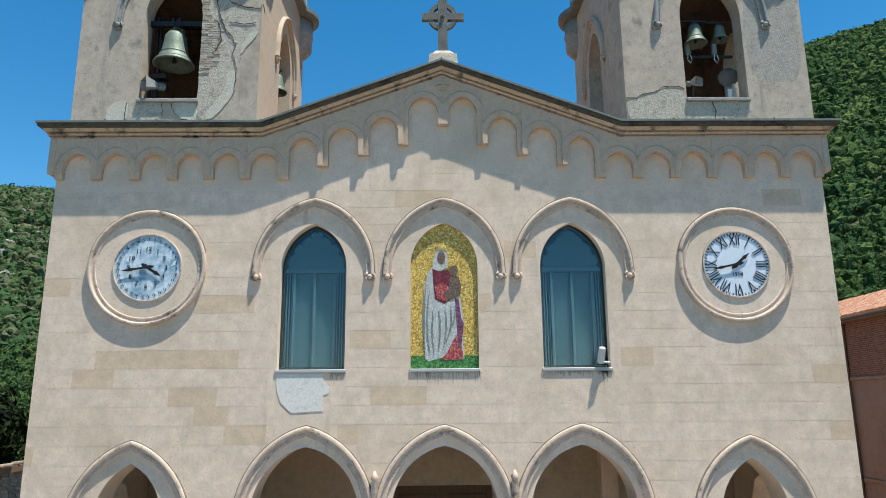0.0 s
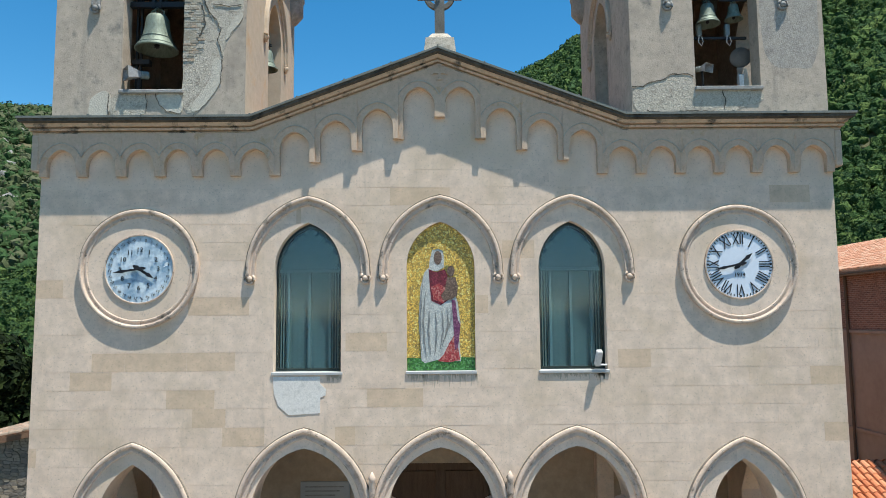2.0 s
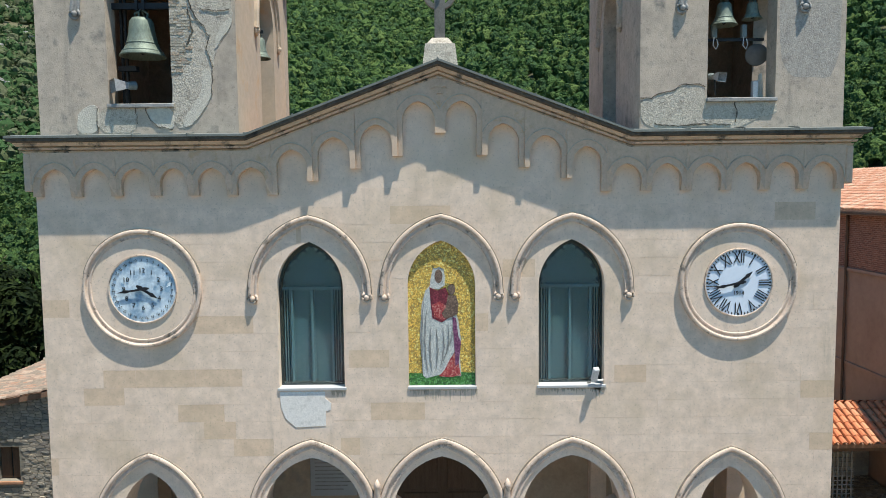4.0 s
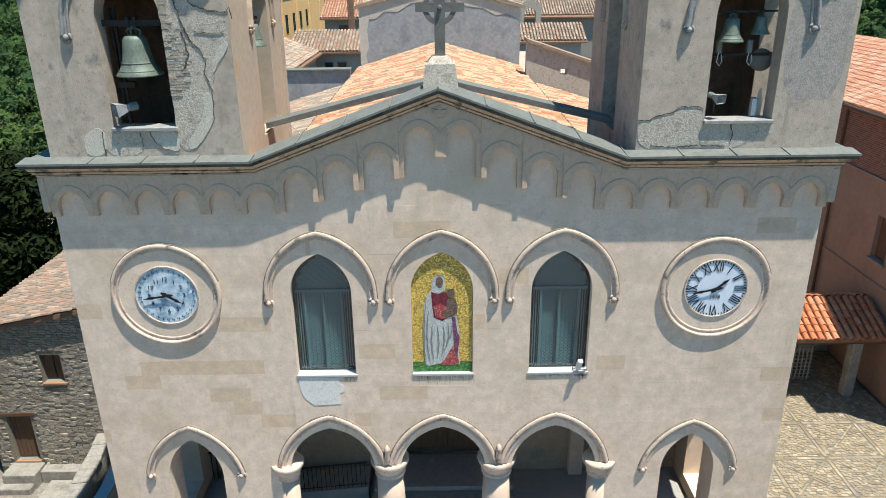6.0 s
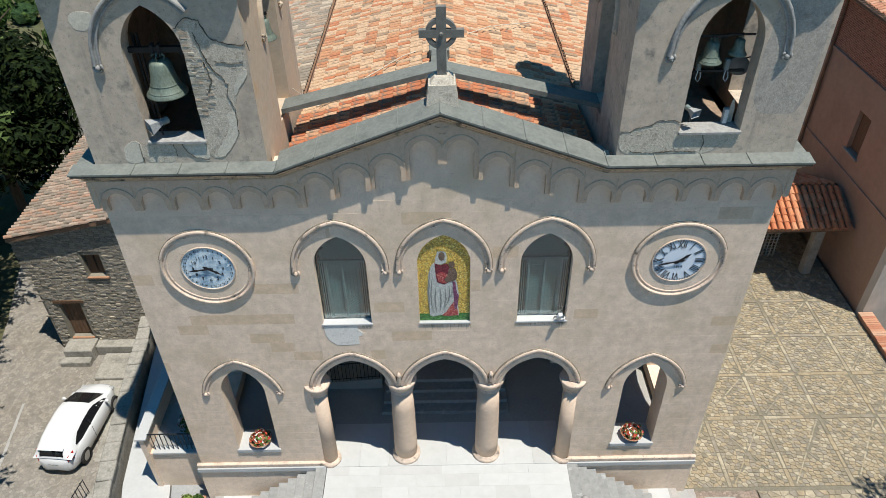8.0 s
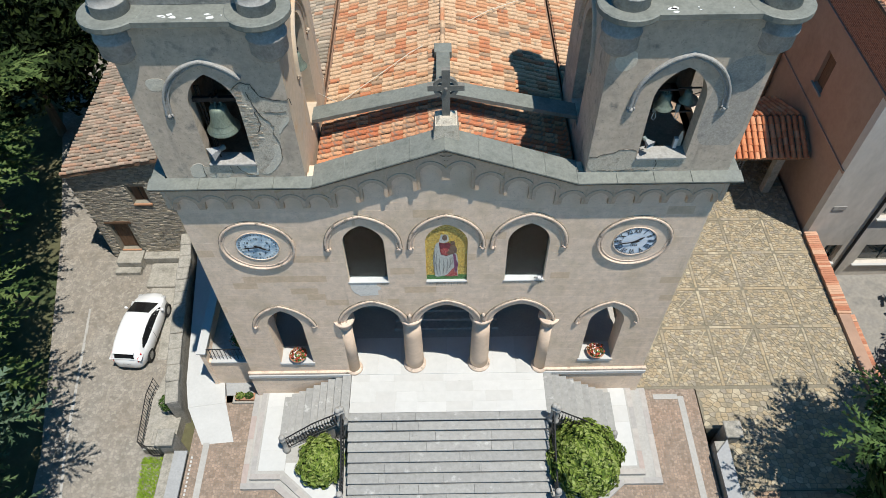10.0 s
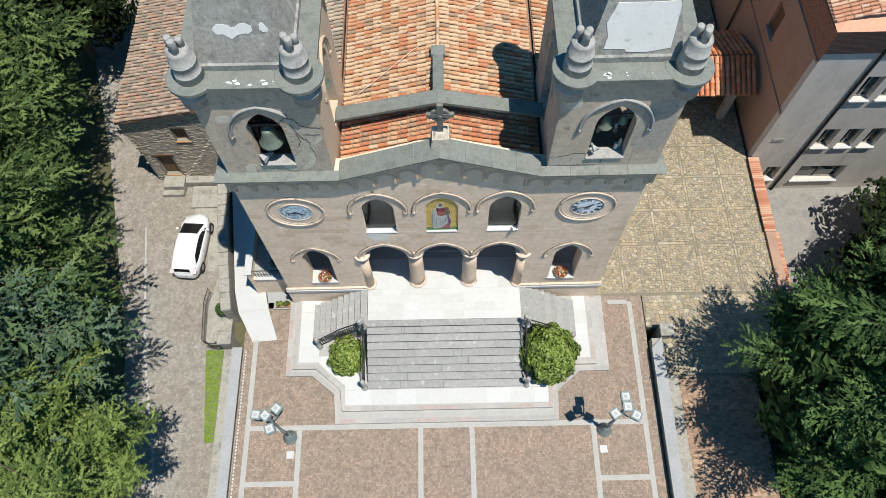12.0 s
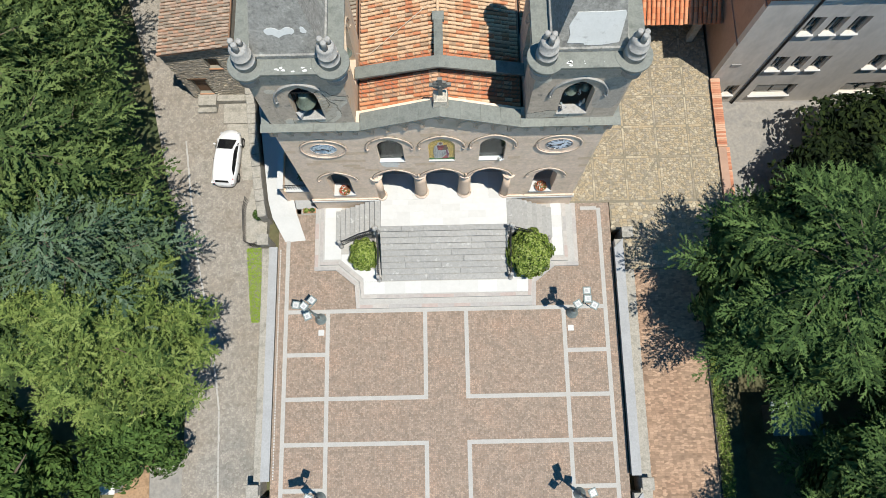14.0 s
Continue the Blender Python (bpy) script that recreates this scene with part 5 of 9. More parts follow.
for s in (-1, 1):
    x = 3.61 * s
    bm = bmesh.new()
    lathe(bm, [(0.24, 2.05), (0.22, 5.12)], (x, 0.17, 0), 20)
    hc = part("half_column", bm, M_COLUMN, church, smooth=True)
    bm = bmesh.new()
    lathe(bm, [(0.33, 1.9), (0.33, 1.98), (0.25, 2.06)], (x, 0.17, 0), 20)
    part("column_base", bm, M_MOULD, hc, smooth=True)
    bm = bmesh.new()
    lathe(bm, [(0.22, 5.1), (0.27, 5.13), (0.25, 5.18), (0.30, 5.3), (0.33, 5.36), (0.33, 5.4), (0.38, 5.45), (0.38, 5.52), (0.36, 5.54)], (x, 0.17, 0), 24)
    part("capital", bm, M_MOULD, hc, smooth=True)
PD = 4.3
part("portico_floor", boxed(-7.5, 7.5, 0.03, PD + 0.3, 1.6, 1.9), M_BAND, church, "grey stone portico floor")
for i in range(8):
    a, b = -3.6 + 0.9 * i, -3.6 + 0.9 * (i + 1)
    part("threshold_slab", boxed(a + 0.002, b - 0.002, -0.12, 1.5, 1.86, 1.905), M_MARBLEP, church)
# ceiling and back wall have the portico's shade in their colour
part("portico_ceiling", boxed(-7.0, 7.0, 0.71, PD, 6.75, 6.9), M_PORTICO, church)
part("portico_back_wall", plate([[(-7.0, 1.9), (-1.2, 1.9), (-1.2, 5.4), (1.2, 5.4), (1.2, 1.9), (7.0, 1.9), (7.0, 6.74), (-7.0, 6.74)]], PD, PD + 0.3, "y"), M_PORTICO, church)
for s in (-1, 1):
    lp = [[(0.71, -0.4), (PD + 0.3, -0.4), (PD + 0.3, 12.4), (0.71, 12.4)], [(1.2, 2.3), (3.5, 2.3), (3.5, 4.9), (3.1, 5.6), (2.35, 5.9), (1.6, 5.6), (1.2, 4.9)]]
    a, b = (-7.6, -7.0) if s < 0 else (7.0, 7.6)
    part("side_wall", plate(lp, a, b, "x"), M_ASHLAR, church)
for k in range(4):
    part("inner_step", boxed(-2.1 + 0.05 * k, 2.1 - 0.05 * k, 1.85 + 0.33 * k, PD, 1.9 + 0.15 * k, 1.9 + 0.15 * (k + 1), 0.01), M_STEP, church)
door = part("door", boxed(-1.19, 1.19, PD + 0.12, PD + 0.2, 2.5, 5.38), M_WOOD, church, "dark brown double wooden door")
for s in (-1, 1):
    for z0, z1 in ((2.7, 3.9), (4.0, 5.2)):
        part("door_panel", boxed(min(0.12 * s, 1.05 * s), max(0.12 * s, 1.05 * s), PD + 0.08, PD + 0.118, z0, z1, 0.012), M_WOOD, door)
part("wall_tablet", boxed(-3.4, -2.2, PD - 0.04, PD - 0.002, 3.9, 5.0, 0.01), M_MARBLE, church, "pale inscribed tablet")
for k in range(9):
    part("inscription_bar", boxed(-3.28, -2.35 - 0.1 * (k % 3), PD - 0.046, PD - 0.041, 4.86 - 0.1 * k, 4.89 - 0.1 * k), M_PINN, church)
part("wall_pilaster", boxed(3.75, 4.15, PD - 0.3, PD - 0.002, 1.902, 6.74, 0.01), M_ASHLAR, church)
part("access_ramp", plate([[(-4.9, 1.902), (-2.15, 1.902), (-2.15, 2.39), (-4.9, 2.14)]], 3.0, PD - 0.36, "y"), M_BAND, church, "low sloping ramp inside the portico")
bm = bmesh.new()
for k in range(22):
    x = -4.85 + 0.125 * k
    z = 2.14 + 0.091 * (x + 4.9)
    box(bm, x - 0.009, x + 0.009, 3.03, 3.05, z - 0.02, z + 0.82)
tube(bm, [(-4.88, 3.04, 2.96), (-2.16, 3.04, 3.21)], 0.022)
tube(bm, [(-4.88, 3.04, 2.24), (-2.16, 3.04, 2.49)], 0.014)
part("ramp_handrail", bm, M_IRON, church, "dark iron handrail")
# side terrace rail seen through the opening
rail = bmesh.new()
for k in range(18):
    box(rail, -6.9 + 0.14 * k, -6.88 + 0.14 * k, PD - 0.32, PD - 0.3, 1.95, 2.85)
box(rail, -6.95, -4.4, PD - 0.33, PD - 0.29, 2.85, 2.9)
part("ramp_rail", rail, M_IRON, church)

# ---------- windows and mosaic ----------


def boss(bm, x, z, y0, y1, r):
    """One round boss of the lattice."""
    lathe(bm, [(r, 0.0), (r, y1 - y0)], (x, y0, z), 8, pose(0, 0, 0, -90, 0, 0))


for c in (WIN[0], WIN[2]):
    pane = part("window", plate([opening(c, 0.628, 7.94, 9.87, 10.745)], 0.30, 0.33, "y"), M_WGLASS, church, "tall pointed window with dark teal lattice")
    bm = plate([opening(c, 0.627, 7.94, 9.87, 10.743), opening(c, 0.575, 7.99, 9.87, 10.665)], 0.19, 0.295, "y")
    part("window_frame", bm, M_STEEL, pane)
    part("transom", boxed(c - 0.575, c + 0.575, 0.2, 0.27, 9.8, 9.87, 0.008), M_GRILLE, pane)
    for x in (c - 0.395, c, c + 0.395):
        part("mullion", boxed(x - 0.024, x + 0.024, 0.2, 0.27, 7.99, 9.799, 0.006), M_GRILLE, pane)
    bm = bmesh.new()
    for lx0, lx1, lz0, lz1 in ((c - 0.371, c - 0.024, 8.0, 9.79), (c + 0.024, c + 0.371, 8.0, 9.79), (c - 0.565, c + 0.565, 9.88, 10.66)):
        nx, nz = round((lx1 - lx0) / 0.17), round((lz1 - lz0) / 0.17)
        px_, pz_ = (lx1 - lx0) / nx, (lz1 - lz0) / nz
        for i in range(nx):
            for j in range(nz):
                x, z = lx0 + (i + 0.5) * px_, lz0 + (j + 0.5) * pz_
                if z > 9.87 and math.hypot(abs(x - c) + 0.34, z - 9.87) > 0.86:
                    continue
                for sg in (-1, 1):
                    m = pose(x, 0.284, z, 0, sg * math.degrees(math.atan2(pz_, px_)), 0)
                    box(bm, -0.5 * math.hypot(px_, pz_), 0.5 * math.hypot(px_, pz_), -0.006, 0.006, -0.009, 0.009, m)
        # round bosses at the crossings and at the middles of the sides
        for i in range(2 * nx + 1):
            for j in range(2 * nz + 1):
                x, z = lx0 + i * px_ / 2, lz0 + j * pz_ / 2
                if (i + j) % 2 == 0 or z > 9.87 and math.hypot(abs(x - c) + 0.34, z - 9.87) > 0.86:
                    continue
                boss(bm, x, z, 0.277, 0.289, 0.036)
    tagged(part("lattice", bm, M_LATTICE, pane), kind="stuff")
    for s in (-1, 1):
        for k in range(3):
            x = c + s * (0.44 + 0.05 * k)
            part("side_bar", boxed(x - 0.009, x + 0.009, 0.235, 0.262, 7.99, 9.799), M_GRILLE, pane)
    front = part("glass_sheet", plate([opening(c, 0.6, 7.96, 9.87, 10.7)], 0.184, 0.188, "y"), M_SHEET, pane, "thin outer glazing that mirrors sky and square")
    front.visible_shadow = False

mosaic = thing("mosaic_panel", "gold-ground mosaic panel with a plain robed shape on green", "mosaic", (0, 0.15, 8))
c = WIN[1]
kid("gold_ground", plate([opening(c, 0.643, 7.94, 9.9, 10.748)], 0.070, 0.110, "y"), M_GOLD, mosaic)
kid("green_ground", plate([[(c - 0.64, 7.94), (c + 0.64, 7.94), (c + 0.64, 8.17), (c + 0.3, 8.19), (c - 0.2, 8.16), (c - 0.64, 8.18)]], 0.064, 0.070, "y"), M_MGREEN, mosaic)


def flat_shape(name, pts, y, material):
    kid(name, plate([[(c + u * 1.03, 8.09 + (v - 0.13) * 1.167) for u, v in pts]], y, y + 0.004, "y"), material, mosaic)


def oval(u, v, a, b, n=16):
    return [(u + a * math.cos(2 * math.pi * k / n), v + b * math.sin(2 * math.pi * k / n)) for k in range(n)]


flat_shape("pale_robe", [(-0.36, 0.16), (-0.30, 0.12), (0.05, 0.19), (0.36, 0.14), (0.335, 0.5), (0.36, 0.75), (0.31, 1.1), (0.25, 1.25), (0.1, 1.2), (-0.15, 1.25), (-0.2, 1.5), (-0.22, 1.66), (-0.3, 1.58), (-0.37, 1.35), (-0.41, 0.8)], 0.060, M_MWHITE)
flat_shape("pale_veil", [(-0.22, 1.62), (-0.2, 1.78), (-0.15, 1.95), (-0.06, 2.02), (0.04, 1.96), (0.07, 1.8), (0.06, 1.66), (-0.06, 1.6)], 0.060, M_MWHITE)
flat_shape("red_bodice", [(-0.22, 1.64), (-0.08, 1.58), (0.08, 1.63), (0.14, 1.5), (0.12, 1.3), (0.16, 1.14), (0.0, 1.05), (-0.17, 1.12), (-0.2, 1.35)], 0.0565, M_MDRED)
flat_shape("red_cloth", [(-0.18, 1.34), (-0.04, 1.4), (0.1, 1.32), (0.15, 1.16), (0.04, 1.08), (-0.13, 1.14)], 0.053, M_MRED)
flat_shape("red_hem", [(-0.06, 0.15), (0.14, 0.13), (0.35, 0.16), (0.3, 0.42), (0.24, 0.56), (0.14, 0.42), (0.05, 0.26)], 0.0565, M_MRED)
flat_shape("purple_edge", [(0.25, 0.32), (0.31, 0.36), (0.36, 0.72), (0.31, 0.82), (0.27, 1.12), (0.2, 1.14), (0.23, 0.7)], 0.053, M_MPURPLE)
flat_shape("dark_oval", oval(-0.05, 1.82, 0.075, 0.115), 0.0565, M_MBROWN)
flat_shape("small_oval", oval(0.19, 1.6, 0.07, 0.09), 0.0495, M_MBROWN)
flat_shape("small_shape", [(0.12, 1.5), (0.27, 1.5), (0.32, 1.36), (0.3, 1.2), (0.2, 1.14), (0.06, 1.12), (0.0, 1.2), (0.08, 1.3)], 0.0495, M_MBROWN)
flat_shape("crown_shape", [(-0.13, 1.95), (-0.16, 2.07), (-0.08, 2.04), (-0.02, 2.14), (0.03, 2.04), (0.1, 2.06), (0.06, 1.93), (-0.03, 1.97)], 0.053, M_GOLD)
flat_shape("small_crown_shape", [(0.12, 1.69), (0.1, 1.79), (0.19, 1.77), (0.28, 1.79), (0.26, 1.69)], 0.046, M_GOLD)
# folds of the robe and of the bodice
for k, (u0, v0, u1, v1, bow) in enumerate(((-0.33, 1.45, -0.36, 0.3, -0.03), (-0.27, 1.3, -0.27, 0.22, -0.05), (-0.2, 1.0, -0.19, 0.25, -0.03), (-0.1, 0.94, -0.12, 0.24, 0.03), (0.02, 0.96, -0.03, 0.3, 0.04), (0.12, 1.0, 0.02, 0.4, 0.05), (0.2, 0.98, 0.1, 0.6, 0.03))):
    line = [(u0 + (u1 - u0) * q / 8 + bow * math.sin(math.pi * q / 8) + 0.008 * math.sin(2.6 * q + k), v0 + (v1 - v0) * q / 8) for q in range(9)]
    wid = [0.003 + 0.012 * math.sin(math.pi * q / 8) for q in range(9)]
    flat_shape("robe_fold", [(u - w, v) for (u, v), w in zip(line, wid)] + [(u + w, v) for (u, v), w in reversed(list(zip(line, wid)))], 0.0495, M_MFOLD)

# security camera on the sill
sc = thing("security_camera", "white box security camera on a bracket at the window sill", "camera", (3.0, -0.05, 8.0))
kid("housing", boxed(-0.055, 0.055, -0.16, 0.16, -0.045, 0.055, 0.015, pose(2.95, -0.1, 8.15, -62, 0, 8)), M_PAPER, sc)
bm = bmesh.new()
tube(bm, [(2.97, -0.06, 8.03), (3.1, -0.04, 8.02), (3.12, 0.03, 8.02)], 0.022)
kid("bracket", bm, M_PAPER, sc)
bm = bmesh.new()
tube(bm, [(2.9, -0.05, 8.12), (2.84, 0.0, 8.06), (2.84, 0.05, 7.95), (2.9, 0.1, 7.945)], 0.01)
kid("cable", bm, M_IRON, sc)

# dirt washed down below the sills and at the cornice
rs7 = random.Random(77)
for x0_, x1_, top_, deep in ((-0.62, 0.7, 7.872, 0.26), (-2.12, -1.86, 7.872, 0.16), (1.9, 3.2, 7.872, 0.12), (2.95, 3.12, 7.872, 0.4)):
    n_ = max(2, int((x1_ - x0_) / 0.03))
    for k in range(n_):
        # one tapering run of dirt
        x = x0_ + (x1_ - x0_) * (k + rs7.uniform(0.2, 0.8)) / n_
        ln = deep * rs7.uniform(0.15, 1.0) ** 1.5
        w = rs7.uniform(0.008, 0.03)
        pts = [(x - w, top_), (x + w, top_), (x + w * 0.8, top_ - ln * 0.5), (x + w * 0.15, top_ - ln), (x - w * 0.15, top_ - ln * 0.97), (x - w * 0.7, top_ - ln * 0.45)]
        part("dirt_run", plate([pts], -0.0048, -0.0036, "y"), M_STAIN, church)

# bare patch of plaster under the left window
bm = plate([[(-3.12, 7.85), (-2.25, 7.85), (-2.24, 7.72), (-2.13, 7.62), (-2.14, 7.5), (-2.24, 7.46), (-2.24, 7.18), (-2.82, 7.15), (-3.02, 7.33), (-3.1, 7.55)]], -0.009, 0.001, "y")
part("plaster_patch", bm, M_FRESH, church, "rough white repair patch")

# ---------- clocks ----------
ROMAN = ["XII", "I", "II", "III", "IIII", "V", "VI", "VII", "VIII", "IX", "X", "XI"]


def text_mesh(body, size, m, name, parent, material):
    cu = bpy.data.curves.new(name, "FONT")
    cu.body, cu.size, cu.extrude = body, size, 0.003
    cu.align_x, cu.align_y, cu.resolution_u = "CENTER", "CENTER", 2
    o = bpy.data.objects.new(name, cu)
    scene.collection.objects.link(o)
    me = bpy.data.meshes.new_from_object(o.evaluated_get(bpy.context.evaluated_depsgraph_get()))
    bpy.data.objects.remove(o)
    bpy.data.curves.remove(cu)
    me.materials.append(material)
    ob = new(name, me)
    ob.parent = parent
    ob.matrix_basis = m
    return ob


def clock(cx, cz, roman, label, dial_mat, hour_deg, min_deg):
    k = thing("wall_clock", label, "clock", (cx, -0.012, cz), "church clocks")
    bm = bmesh.new()
    lathe(bm, [(0.635, 0.0), (0.635, 0.014), (0.63, 0.018)], (0, 0, 0), 48, pose(0, 0, 0, 90, 0, 0))
    part("dial", bm, dial_mat, k)
    bm = bmesh.new()
    lathe(bm, [(0.632, 0.016), (0.636, 0.04), (0.655, 0.04), (0.66, 0.0)], (0, 0, 0), 48, pose(0, 0, 0, 90, 0, 0), caps=False)
    part("bezel", bm, M_MOULD, k)
    for i in range(12):
        a = 2 * math.pi * i / 12
        if roman:
            r = 0.47
            m = pose(r * math.sin(a), -0.026, r * math.cos(a)) @ pose(0, 0, 0, 90, 0, 0) @ pose(0, 0, 0, 0, 0, -math.degrees(a)) @ Matrix.Diagonal((0.72, 1.15, 1, 1))
            text_mesh(ROMAN[i], 0.25, m, "numeral", k, M_BLACK)
        else:
            r = 0.36
            m = pose(r * math.sin(a), -0.026, r * math.cos(a)) @ pose(0, 0, 0, 90, 0, 0)
            text_mesh(str(i if i else 12), 0.13, m, "numeral", k, M_BLACK)
    for i in range(0 if roman else 31):
        a = 2 * math.pi * i / 31
        m = pose(0.555 * math.sin(a), -0.026, 0.555 * math.cos(a)) @ pose(0, 0, 0, 90, 0, 0) @ pose(0, 0, 0, 0, 0, -math.degrees(a) * 0.1)
        text_mesh(str(i + 1), 0.07, m, "numeral", k, M_BLACK)
    if roman:
        for i in range(60):
            a = 2 * math.pi * i / 60
            w = 0.018 if i % 5 == 0 else 0.009
            part("minute_mark", boxed(-w, w, -0.003, 0.003, -0.02, 0.02, 0, pose(0.6 * math.sin(a), -0.026, 0.6 * math.cos(a), 0, math.degrees(a), 0)), M_BLACK, k)
        text_mesh("1914", 0.11, pose(0, -0.026, -0.2) @ pose(0, 0, 0, 90, 0, 0), "year", k, M_BLACK)
    for nm, deg, ln, w in (("hour_pointer", hour_deg, 0.33, 0.03), ("minute_pointer", min_deg, 0.5, 0.024)):
        bm = bmesh.new()
        pts = [(-w * 0.5, -0.13), (w * 0.5, -0.13), (w * 1.6, -0.05), (w * 0.8, 0.02), (w * 0.8, ln * 0.5), (w * 1.3, ln * 0.62), (0, ln), (-w * 1.3, ln * 0.62), (-w * 0.8, ln * 0.5), (-w * 0.8, 0.02), (-w * 1.6, -0.05)]
        bm = plate([pts], -0.055, -0.045, "y")
        o = part(nm, bm, M_BLACK, k)
        o.matrix_basis = pose(0, 0.006 if nm[0] == "h" else -0.006, 0, 0, deg, 0)
    return k


clock(-5.66, 9.885, False, "white clock dial with peeling blue paint and black numerals", M_DIALW, 122, 262)
clock(5.69, 9.885, True, "white clock dial with black roman numerals", M_DIALB, 50, 258)

# ---------- bell towers ----------
TZ0, TZ1 = 12.7, 17.62


def face_holes(c, half):
    return opening(c, half, 13.36, 15.25, 16.22, 8)


def skin(bm, layers):
    """A thin sheet between an inner and an outer outline."""
    a, b = [[bm.verts.new(p) for p in q] for q in layers]
    bm.faces.new(a)
    bm.faces.new(b)
    for k in range(len(a)):
        bm.faces.new((a[k], a[(k + 1) % len(a)], b[(k + 1) % len(a)], b[k]))


def rounded(pts, seed, n=4, rough=0.03):
    """The outline with its corners cut round and its edge made ragged."""
    rr = random.Random(seed)
    for _ in range(2):
        pts = [q for p0, p1 in zip(pts, pts[1:] + pts[:1]) for q in ((p0[0] * 0.75 + p1[0] * 0.25, p0[1] * 0.75 + p1[1] * 0.25), (p0[0] * 0.25 + p1[0] * 0.75, p0[1] * 0.25 + p1[1] * 0.75))]
    return [(x + rr.uniform(-rough, rough), z + rr.uniform(-rough, rough)) for x, z in pts]


def tower(x0, x1, cf, half, left):
    y0, y1, t = 0.03, 4.6, 0.4
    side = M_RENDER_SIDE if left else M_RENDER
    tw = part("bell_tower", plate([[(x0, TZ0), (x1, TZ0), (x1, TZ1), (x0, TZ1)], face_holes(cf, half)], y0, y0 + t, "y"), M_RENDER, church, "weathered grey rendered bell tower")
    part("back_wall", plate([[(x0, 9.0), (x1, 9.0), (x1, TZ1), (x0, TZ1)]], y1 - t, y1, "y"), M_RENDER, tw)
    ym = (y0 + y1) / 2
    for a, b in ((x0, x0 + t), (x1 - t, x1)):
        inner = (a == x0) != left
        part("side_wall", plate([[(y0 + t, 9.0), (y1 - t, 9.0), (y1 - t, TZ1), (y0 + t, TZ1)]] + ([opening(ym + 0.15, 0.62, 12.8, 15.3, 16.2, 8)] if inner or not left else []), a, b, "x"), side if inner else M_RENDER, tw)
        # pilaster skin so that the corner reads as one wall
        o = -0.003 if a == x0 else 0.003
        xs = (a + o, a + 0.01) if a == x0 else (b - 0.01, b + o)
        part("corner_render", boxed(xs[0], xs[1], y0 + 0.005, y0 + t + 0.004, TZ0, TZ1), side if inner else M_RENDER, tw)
    # added thin lining, floor and ceiling: the bell chamber's shade put into a dark colour
    part("inner_back", boxed(x0 + t + 0.005, x1 - t - 0.005, y1 - t - 0.012, y1 - t - 0.004, 12.41, 17.29), M_CHAMBERSHADE, tw)
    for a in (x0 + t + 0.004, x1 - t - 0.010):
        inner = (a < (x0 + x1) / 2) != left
        part("inner_side", plate([[(y0 + t + 0.01, 12.41), (y1 - t - 0.013, 12.41), (y1 - t - 0.013, 17.29), (y0 + t + 0.01, 17.29)]] + ([opening(ym + 0.15, 0.62, 12.8, 15.3, 16.2, 8)] if inner or not left else []), a, a + 0.006, "x"), M_CHAMBERSHADE, tw)
    part("tower_floor", boxed(x0 + t, x1 - t, y0 + t, y1 - t, 12.2, 12.4), M_CHAMBERSHADE, tw)
    part("tower_ceiling", boxed(x0 + t, x1 - t, y0 + t, y1 - t, 17.3, 17.6), M_CHAMBERSHADE, tw)
    part("bell_sill", boxed(cf - half - 0.02, cf + half + 0.02, y0 - 0.07, y0 + t, 13.3, 13.37, 0.01), M_PINN, tw)
    # front hood and one on each side
    prof = [(0.0, 0.08), (0.06, 0.08), (0.09, 0.06), (0.095, 0.03), (0.085, 0.01), (0.035, 0.0), (0.03, -0.025), (0.05, -0.05), (0.04, -0.08), (0.0, -0.08)]
    pth = [(cf - 1.14, 15.06)] + arch(cf, 1.12, 15.2, 16.58, 10) + [(cf + 1.14, 15.06)]
    if left:
        pth = [(x, z) for x, z in pth if x < cf + 0.86]
    bm = bmesh.new()
    sweep(bm, pth, prof, y0)
    part("hood_mould", bm, M_PINN, tw)
    for x, z in ((pth[0],) if left else (pth[0], pth[-1])):
        bm = bmesh.new()
        hood_boss(bm, x, y0, z - 0.04)
        part("hood_stop", bm, M_PINN, tw, smooth=True)
    for sx, xx in ((-1, x0), (1, x1)):
        bm = bmesh.new()
        sweep(bm, [(-1.0, 15.06)] + arch(0, 0.98, 15.2, 16.55, 8) + [(1.0, 15.06)], prof, 0)
        hood_boss(bm, -1.0, 0.0, 15.02)
        hood_boss(bm, 1.0, 0.0, 15.02)
        bmesh.ops.transform(bm, matrix=pose(xx, ym + 0.15, 0, 0, 0, 90 * sx), verts=bm.verts)
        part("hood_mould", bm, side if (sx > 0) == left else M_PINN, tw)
    # slab with round corners
    sl = bmesh.new()
    box(sl, x0 - 0.22, x1 + 0.22, y0 - 0.22, y1 + 0.22, 17.625, 17.76)
    part("roof_slab", sl, M_ZINC, tw, "zinc-covered slab")
